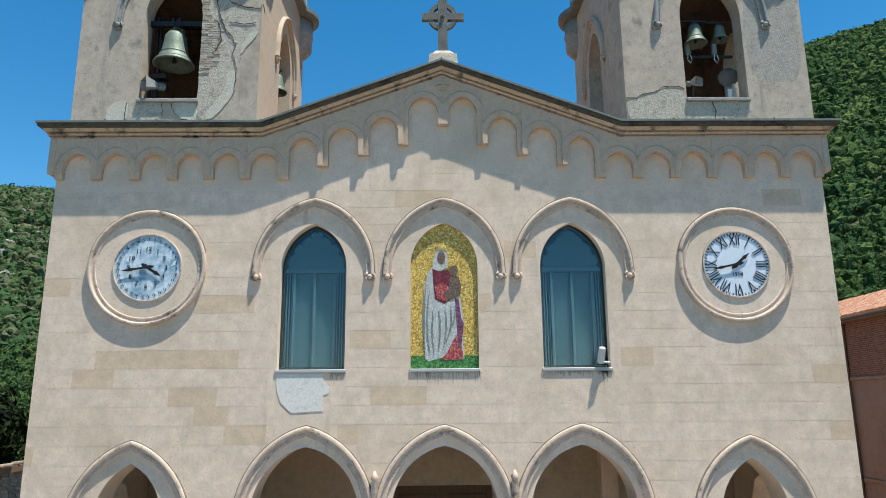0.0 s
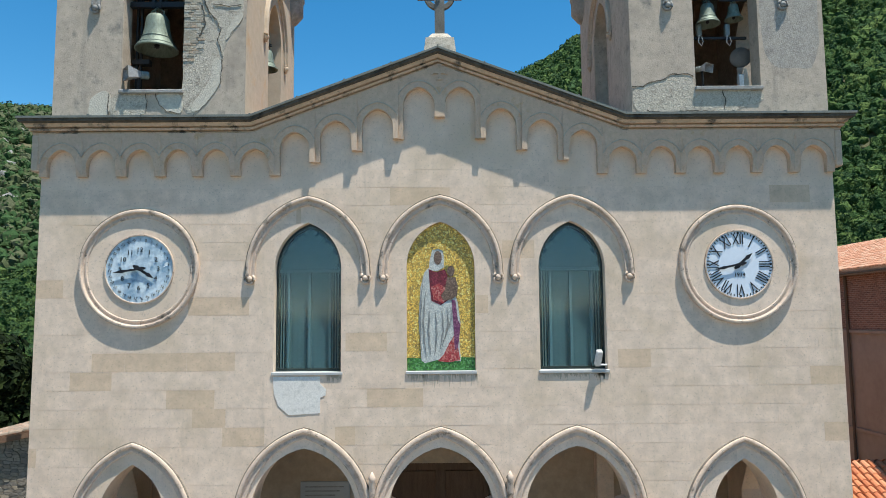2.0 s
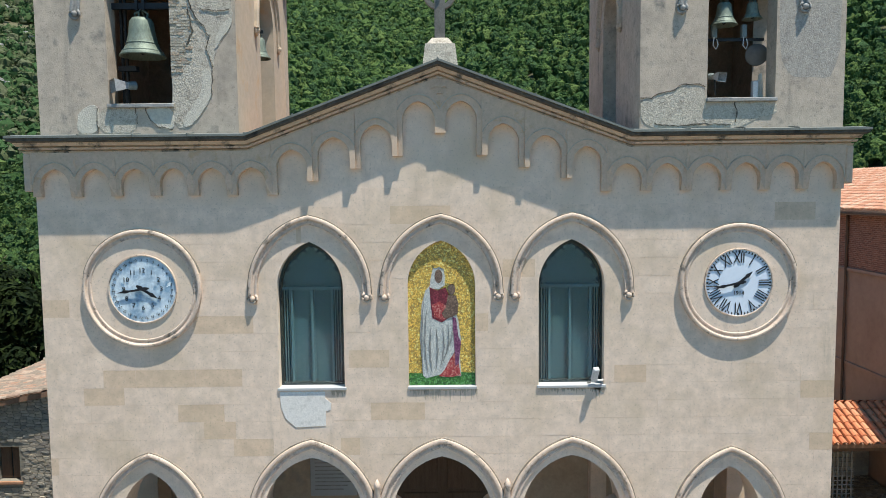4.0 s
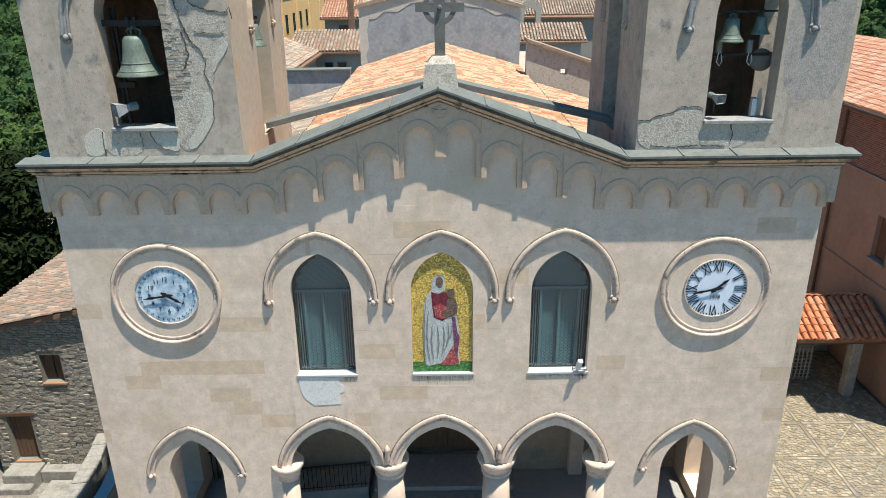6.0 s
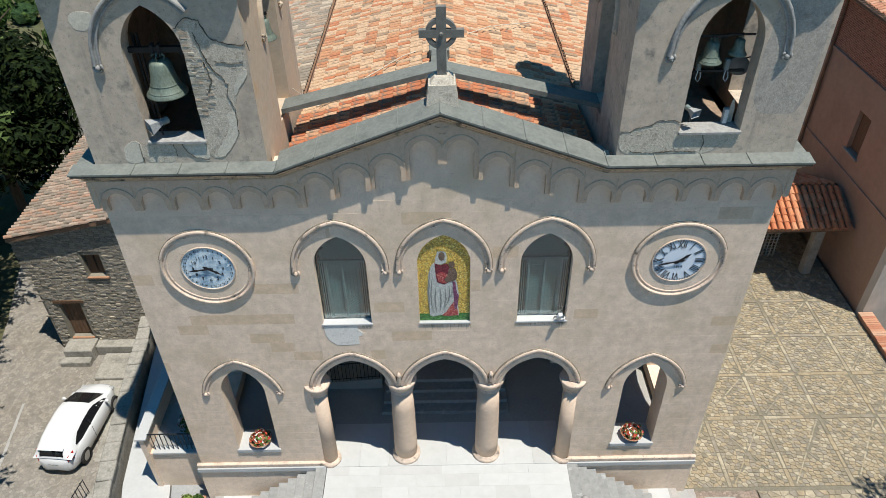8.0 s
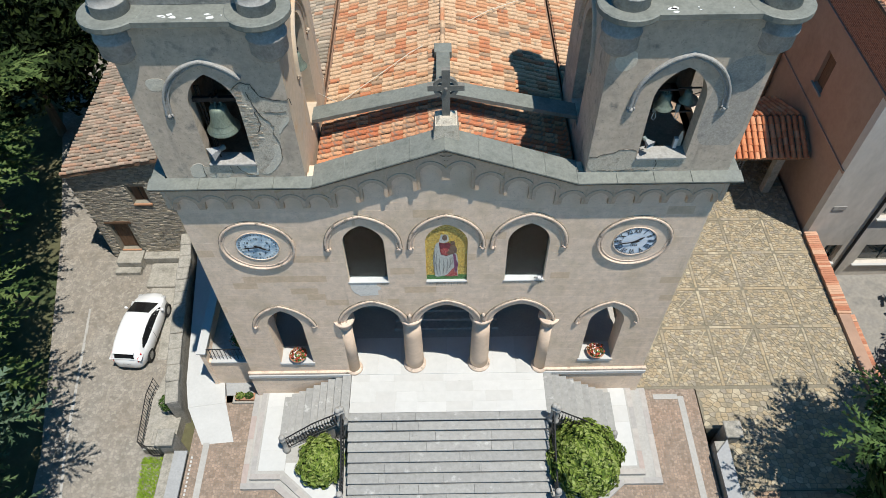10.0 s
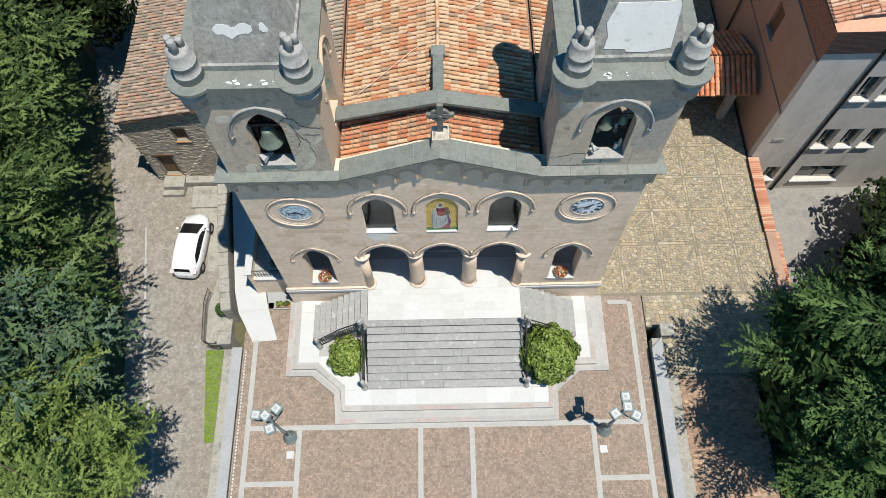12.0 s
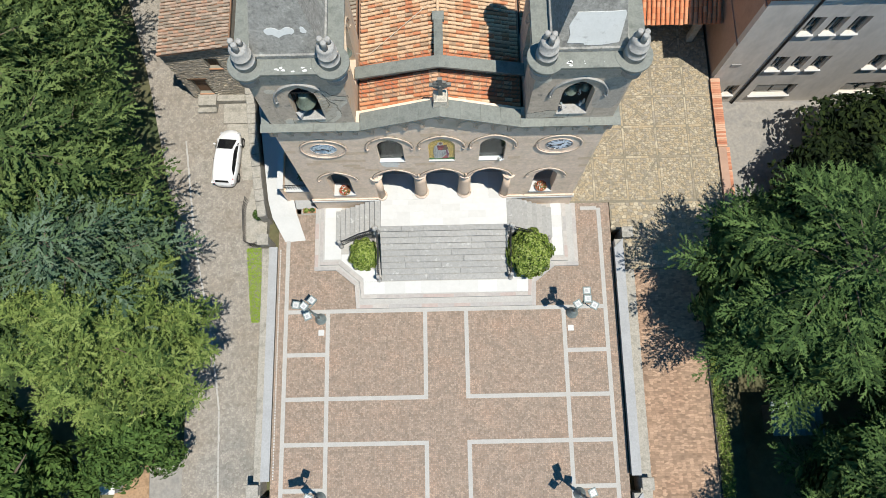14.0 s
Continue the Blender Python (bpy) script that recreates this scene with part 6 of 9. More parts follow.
    for px_ in (x0 + 0.28, x1 - 0.28):
        for py_ in (y0 + 0.28, y1 - 0.28):
            bm = bmesh.new()
            lathe(bm, [(0.72, 17.615), (0.73, 17.64), (0.73, 17.755), (0.70, 17.775)], (px_, py_, 0), 24)
            part("corner_plate", bm, M_ZINC, tw, smooth=False)
            bm = bmesh.new()
            ox, oy = (-0.1 if px_ < (x0 + x1) / 2 else 0.1), (-0.1 if py_ < ym else 0.1)
            lathe(bm, [(0.05, 16.42), (0.3, 16.62), (0.44, 16.8), (0.44, 17.15), (0.47, 17.18), (0.47, 17.24), (0.44, 17.27), (0.46, 17.6)], (px_ + ox, py_ + oy, 0), 20)
            part("corner_turret", bm, M_PINN, tw, smooth=True)
            bm = bmesh.new()
            lathe(bm, [(0.425, 17.775), (0.41, 18.02), (0.42, 18.03), (0.415, 18.05), (0.395, 18.06), (0.38, 18.42), (0.4, 18.43), (0.395, 18.46), (0.37, 18.47), (0.345, 18.85), (0.325, 18.92), (0.2, 18.98), (0.1, 18.98)], (px_, py_, 0), 20)
            for k in range(3):
                a = 2.1 * k + 0.6
                lathe(bm, [(0.12, 18.9), (0.112, 19.22 + 0.08 * k), (0.10, 19.25 + 0.08 * k), (0.03, 19.26 + 0.08 * k)], (px_ + 0.155 * math.cos(a), py_ + 0.155 * math.sin(a), 0), 10)
            part("pinnacle", bm, M_PINN, tw, "grey cement corner pinnacle", True)
    # pyramid roof
    cx_, hb, hy = (x0 + x1) / 2, 1.42, ym - 0.5
    bm = bmesh.new()
    levels = [(17.77, hb + 0.04, hy + 0.04), (17.98, hb + 0.04, hy + 0.04), (18.02, hb - 0.03, hy - 0.03), (23.2, 0.18, 0.18)]
    vv = [[bm.verts.new((cx_ + sx * r, ym + sy * q, h)) for sx, sy in ((-1, -1), (1, -1), (1, 1), (-1, 1))] for h, r, q in levels]
    for a, b in zip(vv, vv[1:]):
        for k in range(4):
            bm.faces.new((a[k], a[(k + 1) % 4], b[(k + 1) % 4], b[k]))
    bm.faces.new(vv[-1])
    part("spire", bm, M_SLATE, tw, "stained grey cement spire")

    def on_front(u, h, off=0.012):
        f = (h - 18.02) / (23.2 - 18.02)
        r = (hy - 0.03) + (0.18 - (hy - 0.03)) * f
        return (cx_ + u, ym - r - off, h)

    if left:
        for pts in ([(-0.62, 19.05), (-0.5, 19.2), (-0.25, 19.22), (-0.05, 19.08), (0.15, 19.2), (0.4, 19.22), (0.52, 19.05), (0.42, 18.9), (0.05, 18.92), (-0.1, 18.72), (-0.25, 18.88), (-0.5, 18.9)], [(0.68, 19.2), (0.85, 19.25), (0.95, 18.95), (0.72, 18.95)]):
            bm = bmesh.new()
            skin(bm, [[on_front(*p, o_) for p in rounded(pts, 3, rough=0.02)] for o_ in (0.004, 0.016)])
            part("paint_patch", bm, M_WHITE, tw)
    else:
        bm = bmesh.new()
        skin(bm, [[on_front(*p, o_) for p in ((-0.92, 18.22), (-0.3, 18.2), (-0.27, 18.12), (0.3, 18.1), (1.0, 18.22), (1.02, 19.5), (0.95, 19.62), (0.5, 19.58), (-0.72, 19.58), (-0.95, 19.0), (-0.86, 18.6), (-0.9, 18.35))] for o_ in (0.004, 0.02)])
        part("roof_membrane", bm, M_WHITE, tw, "white waterproofing sheet")
    for k in range(8 if left else 6):
        bm = bmesh.new()
        a = rg.uniform(-0.9, 0.9)
        r, cy_ = rg.uniform(0.03, 0.15), y0 - 0.03 + rg.uniform(-0.08, 0.12)
        bm = plate([[(cx_ + a + r * rg.uniform(0.35, 1.0) * math.cos(q * 0.9), cy_ + 0.6 * r * rg.uniform(0.35, 1.0) * math.sin(q * 0.9)) for q in range(7)]], 17.762, 17.768, "z")
        part("flaked_paint", bm, M_WHITE, tw)
    return tw


tl = tower(-7.47, -3.75, -5.56, 0.60, True)
tr_ = tower(3.78, 7.61, 5.68, 0.64, False)

# fallen plaster on the towers
def wall_patch(name, pts, y, material, parent, thick=0.008):
    part(name, plate([pts], y - thick, y + 0.001, "y"), material, parent)


def crack(pts, parent, seed, w=0.011, y=0.012):
    """Ragged dark line for cracks, and painted shade under the fallen plaster's overhanging edge."""
    rr = random.Random(seed)
    line = []
    for (xa, za), (xb, zb) in zip(pts, pts[1:]):
        n_ = max(2, int(math.hypot(xb - xa, zb - za) / 0.05))
        line += [(xa + (xb - xa) * k / n_ + rr.uniform(-0.014, 0.014), za + (zb - za) * k / n_ + rr.uniform(-0.014, 0.014)) for k in range(n_)]
    line.append(pts[-1])
    bm = bmesh.new()
    a, b = [], []
    for k, (x, z) in enumerate(line):
        x2, z2 = line[min(k + 1, len(line) - 1)]
        x1, z1 = line[max(k - 1, 0)]
        d = Vector((x2 - x1, z2 - z1)).normalized()
        h = w * rr.uniform(0.15, 0.85)
        a.append((x - d.y * h, z + d.x * h))
        b.append((x + d.y * h, z - d.x * h))
    for k in range(len(line) - 1):
        q = [bm.verts.new((x, yy, z)) for yy in (y, y + 0.012) for x, z in (a[k], a[k + 1], b[k + 1], b[k])]
        for f in ((0, 1, 2, 3), (0, 1, 5, 4), (1, 2, 6, 5), (2, 3, 7, 6), (3, 0, 4, 7)):
            bm.faces.new([q[i_] for i_ in f])
    part("render_crack", bm, M_CAPEDGE, parent)


FALLEN = [(-4.965, 13.33), (-4.965, 15.3), (-5.0, 15.62), (-4.8, 15.95), (-4.55, 15.9), (-4.42, 15.55), (-4.08, 15.42), (-3.8, 15.4), (-3.8, 14.78), (-4.05, 14.49), (-4.17, 14.19), (-4.2, 13.93), (-4.24, 13.45), (-4.48, 13.13), (-4.69, 12.92), (-4.95, 12.92)]
wall_patch("bare_render", rounded(FALLEN, 1, rough=0.014), 0.03, M_PATCH, tl, 0.006)
wall_patch("pale_repair", rounded([(-4.4, 14.0), (-4.2, 13.98), (-4.215, 13.6), (-4.3, 13.36), (-4.5, 13.1), (-4.69, 12.92), (-4.8, 12.95), (-4.73, 13.15), (-4.52, 13.4), (-4.4, 13.7)], 2, rough=0.012), 0.022, M_SKIM, tl, 0.006)
wall_patch("pale_repair", rounded([(-4.16, 14.3), (-4.04, 14.52), (-3.8, 14.8), (-3.8, 14.95), (-3.95, 14.86), (-4.12, 14.62)], 12, rough=0.01), 0.022, M_SKIM, tl, 0.006)
wall_patch("pale_repair", rounded([(-6.76, 12.82), (-6.76, 13.16), (-6.62, 13.34), (-6.34, 13.37), (-6.36, 12.82)], 3, rough=0.012), 0.03, M_SKIM, tl)
wall_patch("bare_render", rounded([(-6.38, 12.82), (-6.38, 13.31), (-5.65, 13.31), (-5.65, 12.97), (-5.8, 12.82)], 4, rough=0.016), 0.031, M_PATCH, tl)
wall_patch("pale_repair", rounded([(-5.48, 13.31), (-5.43, 13.12), (-5.25, 12.93), (-4.95, 12.88), (-4.95, 13.31)], 5, rough=0.012), 0.029, M_SKIM, tl)
wall_patch("pale_repair", rounded([(-7.0, 16.1), (-6.95, 15.75), (-6.6, 15.75), (-6.45, 16.15)], 11, rough=0.014), 0.03, M_SKIM, tl, 0.005)
# on patch outlines the dark line paints the broken render's shadow
crack([(-5.05, 15.75), (-4.82, 15.98), (-4.55, 15.92), (-4.4, 15.56), (-4.08, 15.44), (-3.78, 15.42)], tl, 1, 0.017)
crack([(-3.78, 15.42), (-3.72, 15.5), (-3.68, 15.3)], tl, 2, 0.012)
crack([(-4.7, 15.7), (-4.62, 15.3), (-4.5, 14.95), (-4.36, 14.8)], tl, 3, 0.016, 0.008)
crack([(-4.62, 15.1), (-4.55, 14.7), (-4.66, 14.45)], tl, 4, 0.02, 0.008)
crack([(-4.35, 14.8), (-4.25, 14.6), (-4.3, 14.35), (-4.2, 14.1), (-4.22, 13.5)], tl, 5, 0.008, 0.008)
crack([(-4.4, 15.1), (-4.1, 15.05), (-3.85, 15.08)], tl, 6, 0.008, 0.008)
crack([(-6.38, 12.84), (-6.38, 13.3)], tl, 7, 0.012, 0.008)
crack([(-5.66, 13.3), (-5.64, 13.0)], tl, 8, 0.008, 0.008)
crack([(-5.48, 13.3), (-5.42, 13.1), (-5.24, 12.94), (-4.98, 12.89)], tl, 9, 0.008, 0.008)
wall_patch("bare_render", rounded([(3.8, 12.8), (3.8, 13.37), (4.0, 13.38), (4.11, 13.46), (4.37, 13.5), (4.59, 13.62), (4.82, 13.63), (5.02, 13.57), (5.04, 12.8)], 6, rough=0.014), 0.03, M_PATCH, tr_)
wall_patch("bare_render", rounded([(5.0, 12.8), (5.0, 13.31), (6.33, 13.31), (6.38, 13.1), (5.9, 12.95), (5.6, 12.8)], 7, rough=0.016), 0.03, M_PATCH, tr_, 0.006)
wall_patch("pitted_render", rounded([(6.42, 13.75), (6.36, 15.4), (6.5, 16.3), (7.1, 16.6), (7.5, 16.4), (7.54, 13.75), (7.0, 13.72)], 8, rough=0.02), 0.03, M_PITTED, tr_, 0.0015)
wall_patch("pale_repair", rounded([(3.95, 16.1), (3.92, 16.7), (4.4, 16.75), (4.45, 16.2)], 14, rough=0.016), 0.03, M_SKIM, tr_, 0.005)
# shadow of the broken render, painted along the patch's upper edge
crack([(3.8, 13.38), (4.0, 13.38), (4.12, 13.47), (4.37, 13.51), (4.59, 13.63), (4.82, 13.64), (5.0, 13.58)], tr_, 21, 0.014)
crack([(5.55, 13.3), (5.6, 13.15), (5.58, 12.92)], tr_, 22, 0.013, 0.01)
crack([(4.05, 12.9), (4.5, 12.86), (5.0, 12.9), (5.5, 12.87)], tr_, 23, 0.012, 0.01)
# brick courses laid bare beside the left bell
sol = []
for r in range(36):
    z = 13.95 + 0.052 * r
    ra = (0.1 + 0.27 * math.sin(math.pi * min(1.0, (r + 3) / 30))) * rg.uniform(0.7, 1.15)
    x = -4.965
    while x < -4.965 + ra:
        w = rg.uniform(0.07, 0.17)
        f_ = 0.021 - rg.uniform(0.0, 0.012)
        sol.append(([(x, 0.03, z), (x + w - 0.008, 0.03, z), (x + w - 0.008, 0.03, z + 0.044), (x, 0.03, z + 0.044), (x, f_, z), (x + w - 0.008, f_, z), (x + w - 0.008, f_, z + 0.044), (x, f_, z + 0.044)], [(4, 5, 6, 7), (0, 1, 5, 4), (1, 2, 6, 5), (2, 3, 7, 6), (3, 0, 4, 7)]))
        x += w
tagged(joined("bare_bricks", sol, M_BAREBRICK, tl), kind="stuff")


# ---------- bells ----------
def bell(x, y, top, r, beam, label, bar=0.055):
    h = r * 1.75
    b = thing("church_bell", label, "bell", (x, y, top), "church bells")
    bm = bmesh.new()
    lathe(bm, [(0.10 * r, 0), (0.42 * r, -0.03 * h), (0.52 * r, -0.12 * h), (0.58 * r, -0.4 * h), (0.68 * r, -0.68 * h), (0.84 * r, -0.86 * h), (1.0 * r, -0.97 * h), (1.0 * r, -h), (0.9 * r, -h), (0.6 * r, -0.6 * h), (0.48 * r, -0.15 * h), (0.1, -0.1 * h)], (0, 0, 0), 28, caps=False)
    part("bell_body", bm, M_BRONZE, b, smooth=True)
    bm = bmesh.new()
    lathe(bm, [(0.69 * r, -0.66 * h), (0.72 * r, -0.68 * h), (0.70 * r, -0.70 * h)], (0, 0, 0), 28, caps=False)
    lathe(bm, [(0.86 * r, -0.85 * h), (0.89 * r, -0.87 * h), (0.88 * r, -0.89 * h)], (0, 0, 0), 28, caps=False)
    part("bell_moulding", bm, M_BRONZE, b, smooth=True)
    bm = bmesh.new()
    for k in range(4):
        tube(bm, [(0.25 * r * math.cos(1.57 * k), 0.25 * r * math.sin(1.57 * k), -0.02), (0.3 * r * math.cos(1.57 * k), 0.3 * r * math.sin(1.57 * k), 0.16 * r), (0, 0, 0.36 * r)], 0.05 * r)
    part("crown_loops", bm, M_BRONZE, b)
    bm = bmesh.new()
    tube(bm, [(0, 0, -0.2 * h), (0, 0, -0.85 * h)], 0.03)
    ball(bm, (0, 0, -0.88 * h), 0.09 * r + 0.02, 1)
    part("clapper", bm, M_IRON, b)
    bm = bmesh.new()
    box(bm, -beam, beam, -bar * 0.9, bar * 0.9, 0.36 * r, 0.36 * r + 2 * bar)
    for s in (-1, 1):
        box(bm, s * 0.16 * r - 0.5 * bar, s * 0.16 * r + 0.5 * bar, -1.3 * bar, 1.3 * bar, 0.3 * r, 0.36 * r + 3 * bar)
    part("headstock", bm, M_IRON, b, "dark iron headstock beam")


bell(-5.62, 0.36, 15.03, 0.42, 0.62, "large green-grey bronze bell hung in the tower arch")
bell(5.46, 0.36, 15.2, 0.245, 0.27, "small verdigris bronze bell hung in the tower arch", 0.018)
bell(6.02, 0.42, 15.22, 0.185, 0.28, "smaller verdigris bronze bell hung in the tower arch", 0.018)
bell(-3.92, 2.38, 15.07, 0.26, 0.11, "small dark bell in the side arch of the tower", 0.03)
bm = bmesh.new()
tube(bm, [(-3.92, 2.3, 12.41), (-3.92, 2.3, 14.6)], 0.018)
part("conduit", bm, M_PAPER, tl, "thin pale conduit in the side arch")


def horn(x, y, z, rz, rx, size=1.0):
    s = thing("horn_loudspeaker", "pale grey horn loudspeaker on the bell-chamber sill", "loudspeaker", (x, y, z), "loudspeakers")
    m = pose(0, 0, 0, rx, 0, rz) @ Matrix.Scale(size, 4)
    bm = bmesh.new()
    a = [bm.verts.new(m @ Vector(q)) for q in ((-0.16, -0.18, -0.12), (0.16, -0.18, -0.12), (0.16, -0.18, 0.12), (-0.16, -0.18, 0.12))]
    b = [bm.verts.new(m @ Vector(q)) for q in ((-0.05, 0.1, -0.05), (0.05, 0.1, -0.05), (0.05, 0.1, 0.05), (-0.05, 0.1, 0.05))]
    for k in range(4):
        bm.faces.new((a[k], a[(k + 1) % 4], b[(k + 1) % 4], b[k]))
    bm.faces.new(b)
    part("horn", bm, M_LANTOP, s)
    bm = bmesh.new()
    lathe(bm, [(0.07, 0.1), (0.08, 0.12), (0.08, 0.24), (0.05, 0.26)], (0, 0, 0), 12, m @ pose(0, 0, 0, -90, 0, 0))
    part("driver", bm, M_LAMPPOST, s)
    bm = bmesh.new()
    tube(bm, [(0, 0.1, 0), (0.02, 0.12, -0.32)], 0.02)
    part("bracket", bm, M_IRON, s)


horn(-5.92, 0.1, 13.72, -50, 5)
horn(5.26, 0.14, 13.78, 30, 10, 0.72)
amp = thing("amplifier_box", "small pale grey metal box on the bell-chamber sill", "box", (6.07, 0.36, 13.37))
part("case", boxed(-0.055, 0.055, -0.05, 0.05, 0, 0.36, 0.012), M_CONC, amp)
part("cover", boxed(-0.045, 0.045, -0.058, -0.051, 0.02, 0.34, 0.004), M_PAPER, amp)
bd = thing("wooden_board", "narrow pale wooden board leaning in the bell chamber", "board", (6.2, 0.42, 13.37))
part("plank", plate([[(-0.05, 0), (0.06, 0), (0.06, 0.3), (0.02, 0.52), (-0.02, 0.5), (-0.05, 0.3)]], -0.012, 0.012, "y"), M_SKIM, bd)
dish = thing("round_loudspeaker", "round blue-grey loudspeaker hung in the bell chamber", "loudspeaker", (6.42, 1.1, 14.35), "loudspeakers")
bm = bmesh.new()
lathe(bm, [(0.02, 0.0), (0.2, 0.0), (0.22, 0.03), (0.2, 0.06), (0.06, 0.12)], (0, 0, 0), 20, pose(0, 0, 0, 90, 0, -20))
part("cone", bm, M_CONC, dish, smooth=True)
bm = bmesh.new()
tube(bm, [(0.0, 0.06, 0.1), (0.4, 0.2, 0.12), (0.79, 0.3, 0.12)], 0.015)
part("bracket", bm, M_IRON, dish)
bm = bmesh.new()
for x in (-6.08, -6.0):
    box(bm, x - 0.02, x + 0.02, 0.5, 0.56, 12.4, 15.5)
box(bm, -6.14, -5.8, 0.45, 0.6, 14.05, 14.15)
part("bell_frame", bm, M_IRON, tl, "dark iron frame beside the large bell")
bm = bmesh.new()
box(bm, 5.04, 6.27, 0.44, 0.49, 14.5, 14.55)
part("bell_bar", bm, M_IRON, tr_, "dark iron bar under the two bells")
for x in (5.3, 5.87):
    # electric striker with its loop of cable
    st = part("bell_striker", boxed(x - 0.05, x + 0.05, 0.38, 0.48, 14.552, 14.8, 0.015), M_LAMPPOST, tr_, "grey electric bell striker")
    bm = bmesh.new()
    tube(bm, [(x - 0.02, 0.37, 14.56), (x - 0.04, 0.36, 14.4), (x + 0.02, 0.36, 14.33), (x + 0.06, 0.37, 14.42), (x + 0.04, 0.39, 14.53)], 0.009)
    part("cable", bm, M_PAPER, st)

# ---------- nave roof ----------
RIDGE, SLOPE = 13.05, 0.30


def tile_unit(r0=0.084, r1=0.07, L=0.42, th=0.016, n=5):
    V, F = [], []
    for (r, x) in ((r0, L), (r1, 0.0)):
        for k in range(n + 1):
            a = math.pi * k / n
            V.append((x, r * math.cos(a), r * 1.0 * math.sin(a)))
    for k in range(n + 1):
        a = math.pi * k / n
        V.append((L, (r0 - th) * math.cos(a), (r0 - th) * math.sin(a)))
    for k in range(n):
        F.append((k, k + 1, n + 1 + k + 1, n + 1 + k))
        F.append((k, k + 1, 2 * (n + 1) + k + 1, 2 * (n + 1) + k))
    return V, F


TV, TF = tile_unit()


def tile_field(name, rows, frame_of, length, parent, material, near=None, seed=1, pitch=0.34, wob=0.012, label="", fat=1.0):
    """Rows of barrel tiles running down a slope. frame_of(row) gives origin, down-slope way and across way."""
    rng = random.Random(seed)
    V0 = np.array(TV) * np.array([1.0, fat, fat])
    VV, FF, keep = [], [], []
    o = 0
    for r in rows:
        org, down, across = frame_of(r)
        up = across.cross(down)
        if up.z < 0:
            up = -up
        n_ = int(length / pitch)
        for k in range(n_):
            tilt = 0.045 + rng.uniform(-0.015, 0.02)
            d2 = (down + up * tilt).normalized()
            u2 = (up - down * tilt).normalized()
            a2 = (across + down * rng.uniform(-0.035, 0.035)).normalized()
            p = org + down * (k * pitch + rng.uniform(-0.02, 0.02)) + across * rng.uniform(-wob, wob) + up * rng.uniform(-0.004, 0.01)
            R = Matrix((d2, a2, u2)).transposed()
            if near and near(r, k):
                keep.append(Matrix.Translation(p) @ R.to_4x4())
            else:
                VV.append(V0 @ np.array(R.transposed()) + np.array(p))
                FF += [tuple(i + o for i in f) for f in TF]
                o += len(TV)
    if VV:
        f = part(name, (np.concatenate(VV).tolist(), [], FF), material, parent, label)
        tagged(f, kind="stuff")
    return keep


roof = part("nave_roof", plate([[(-3.75, RIDGE - 3.75 * SLOPE - 0.05), (0, RIDGE - 0.05), (3.75, RIDGE - 3.75 * SLOPE - 0.05), (3.75, RIDGE - 3.75 * SLOPE - 0.2), (0, RIDGE - 0.3), (-3.75, RIDGE - 3.75 * SLOPE - 0.2)]], 1.7, 20, "y"), M_DECK, church, "old mottled terracotta barrel tiles")
front_roof = part("front_roof", plate([[(-3.7, 12.06), (0, 13.21), (3.7, 12.06), (3.7, 11.0), (-3.7, 11.0)]], 0.47, 3.3, "y"), M_DECK, church, "terracotta barrel tiles behind the gable")
part("nave_wall", boxed(-3.7, 3.7, 4.65, 20, 1.0, 11.7), M_ASHLAR, church)
part("nave_front_wall", boxed(-3.7, 3.7, 1.67, 4.64, 7.0, 11.7), M_ASHLAR, church)
keep_all = []
for s in (-1, 1):
    dn = Vector((s, 0, -SLOPE)).normalized()
    keep = tile_field("roof_tiles", range(81), lambda r: (Vector((0.03 * s, 3.32 + 0.205 * r, RIDGE)), dn, Vector((0, 1, 0))), 3.8, roof, M_TILEI, lambda r, k: False, 20 + s, 0.37)
    keep_all += [(m, roof) for m in keep]
    dn2 = Vector((s, 0, -0.31)).normalized()
    keep = tile_field("roof_tiles", range(14), lambda r: (Vector((0.03 * s, 0.56 + 0.205 * r, 13.25)), dn2, Vector((0, 1, 0))), 3.75, front_roof, M_TILEI, lambda r, k: True, 30 + s, 0.37)
    keep_all += [(m, front_roof) for m in keep]
first_tile = {}
for m, par in keep_all:
    mt = M_TILERED if m.translation.y < 1.25 else M_TILE
    if mt not in first_tile:
        first_tile[mt] = part("roof_tile", (TV, [], TF), mt, par)
        first_tile[mt].matrix_basis = m
    else:
        shared("roof_tile", first_tile[mt], m, par)
# ridge tiles
keep = tile_field("ridge_tiles", [0], lambda r: (Vector((0, 5.0, RIDGE + 0.05)), Vector((0, 1, 0)), Vector((1, 0, 0))), 15, roof, M_TILEI, None, 44, 0.36)
# valley gutters and lower side roofs
for s in (-1, 1):
    part("gutter", boxed(min(3.62 * s, 3.82 * s), max(3.62 * s, 3.82 * s), 3.95, 20, 11.55, 11.62), M_IRON, church)
    sr = part("aisle_roof", plate([[(3.85 * s, 11.72), (7.6 * s, 10.6), (7.6 * s, 10.3), (3.85 * s, 11.3)]], 4.62, 16.0, "y"), M_DECK, church, "pale mottled barrel tiles of the side roof")
    dn3 = Vector((s, 0, -0.3)).normalized()
    tile_field("roof_tiles", range(53), lambda r: (Vector((3.88 * s, 4.75 + 0.21 * r, 11.76)), dn3, Vector((0, 1, 0))), 3.9, sr, M_TILEPALE if s < 0 else M_TILEI, None, 50 + s)
    part("aisle_wall", boxed(min(4 * s, 7.5 * s), max(4 * s, 7.5 * s), 4.65, 20, -1.5, 10.3), M_ASHLAR, church)
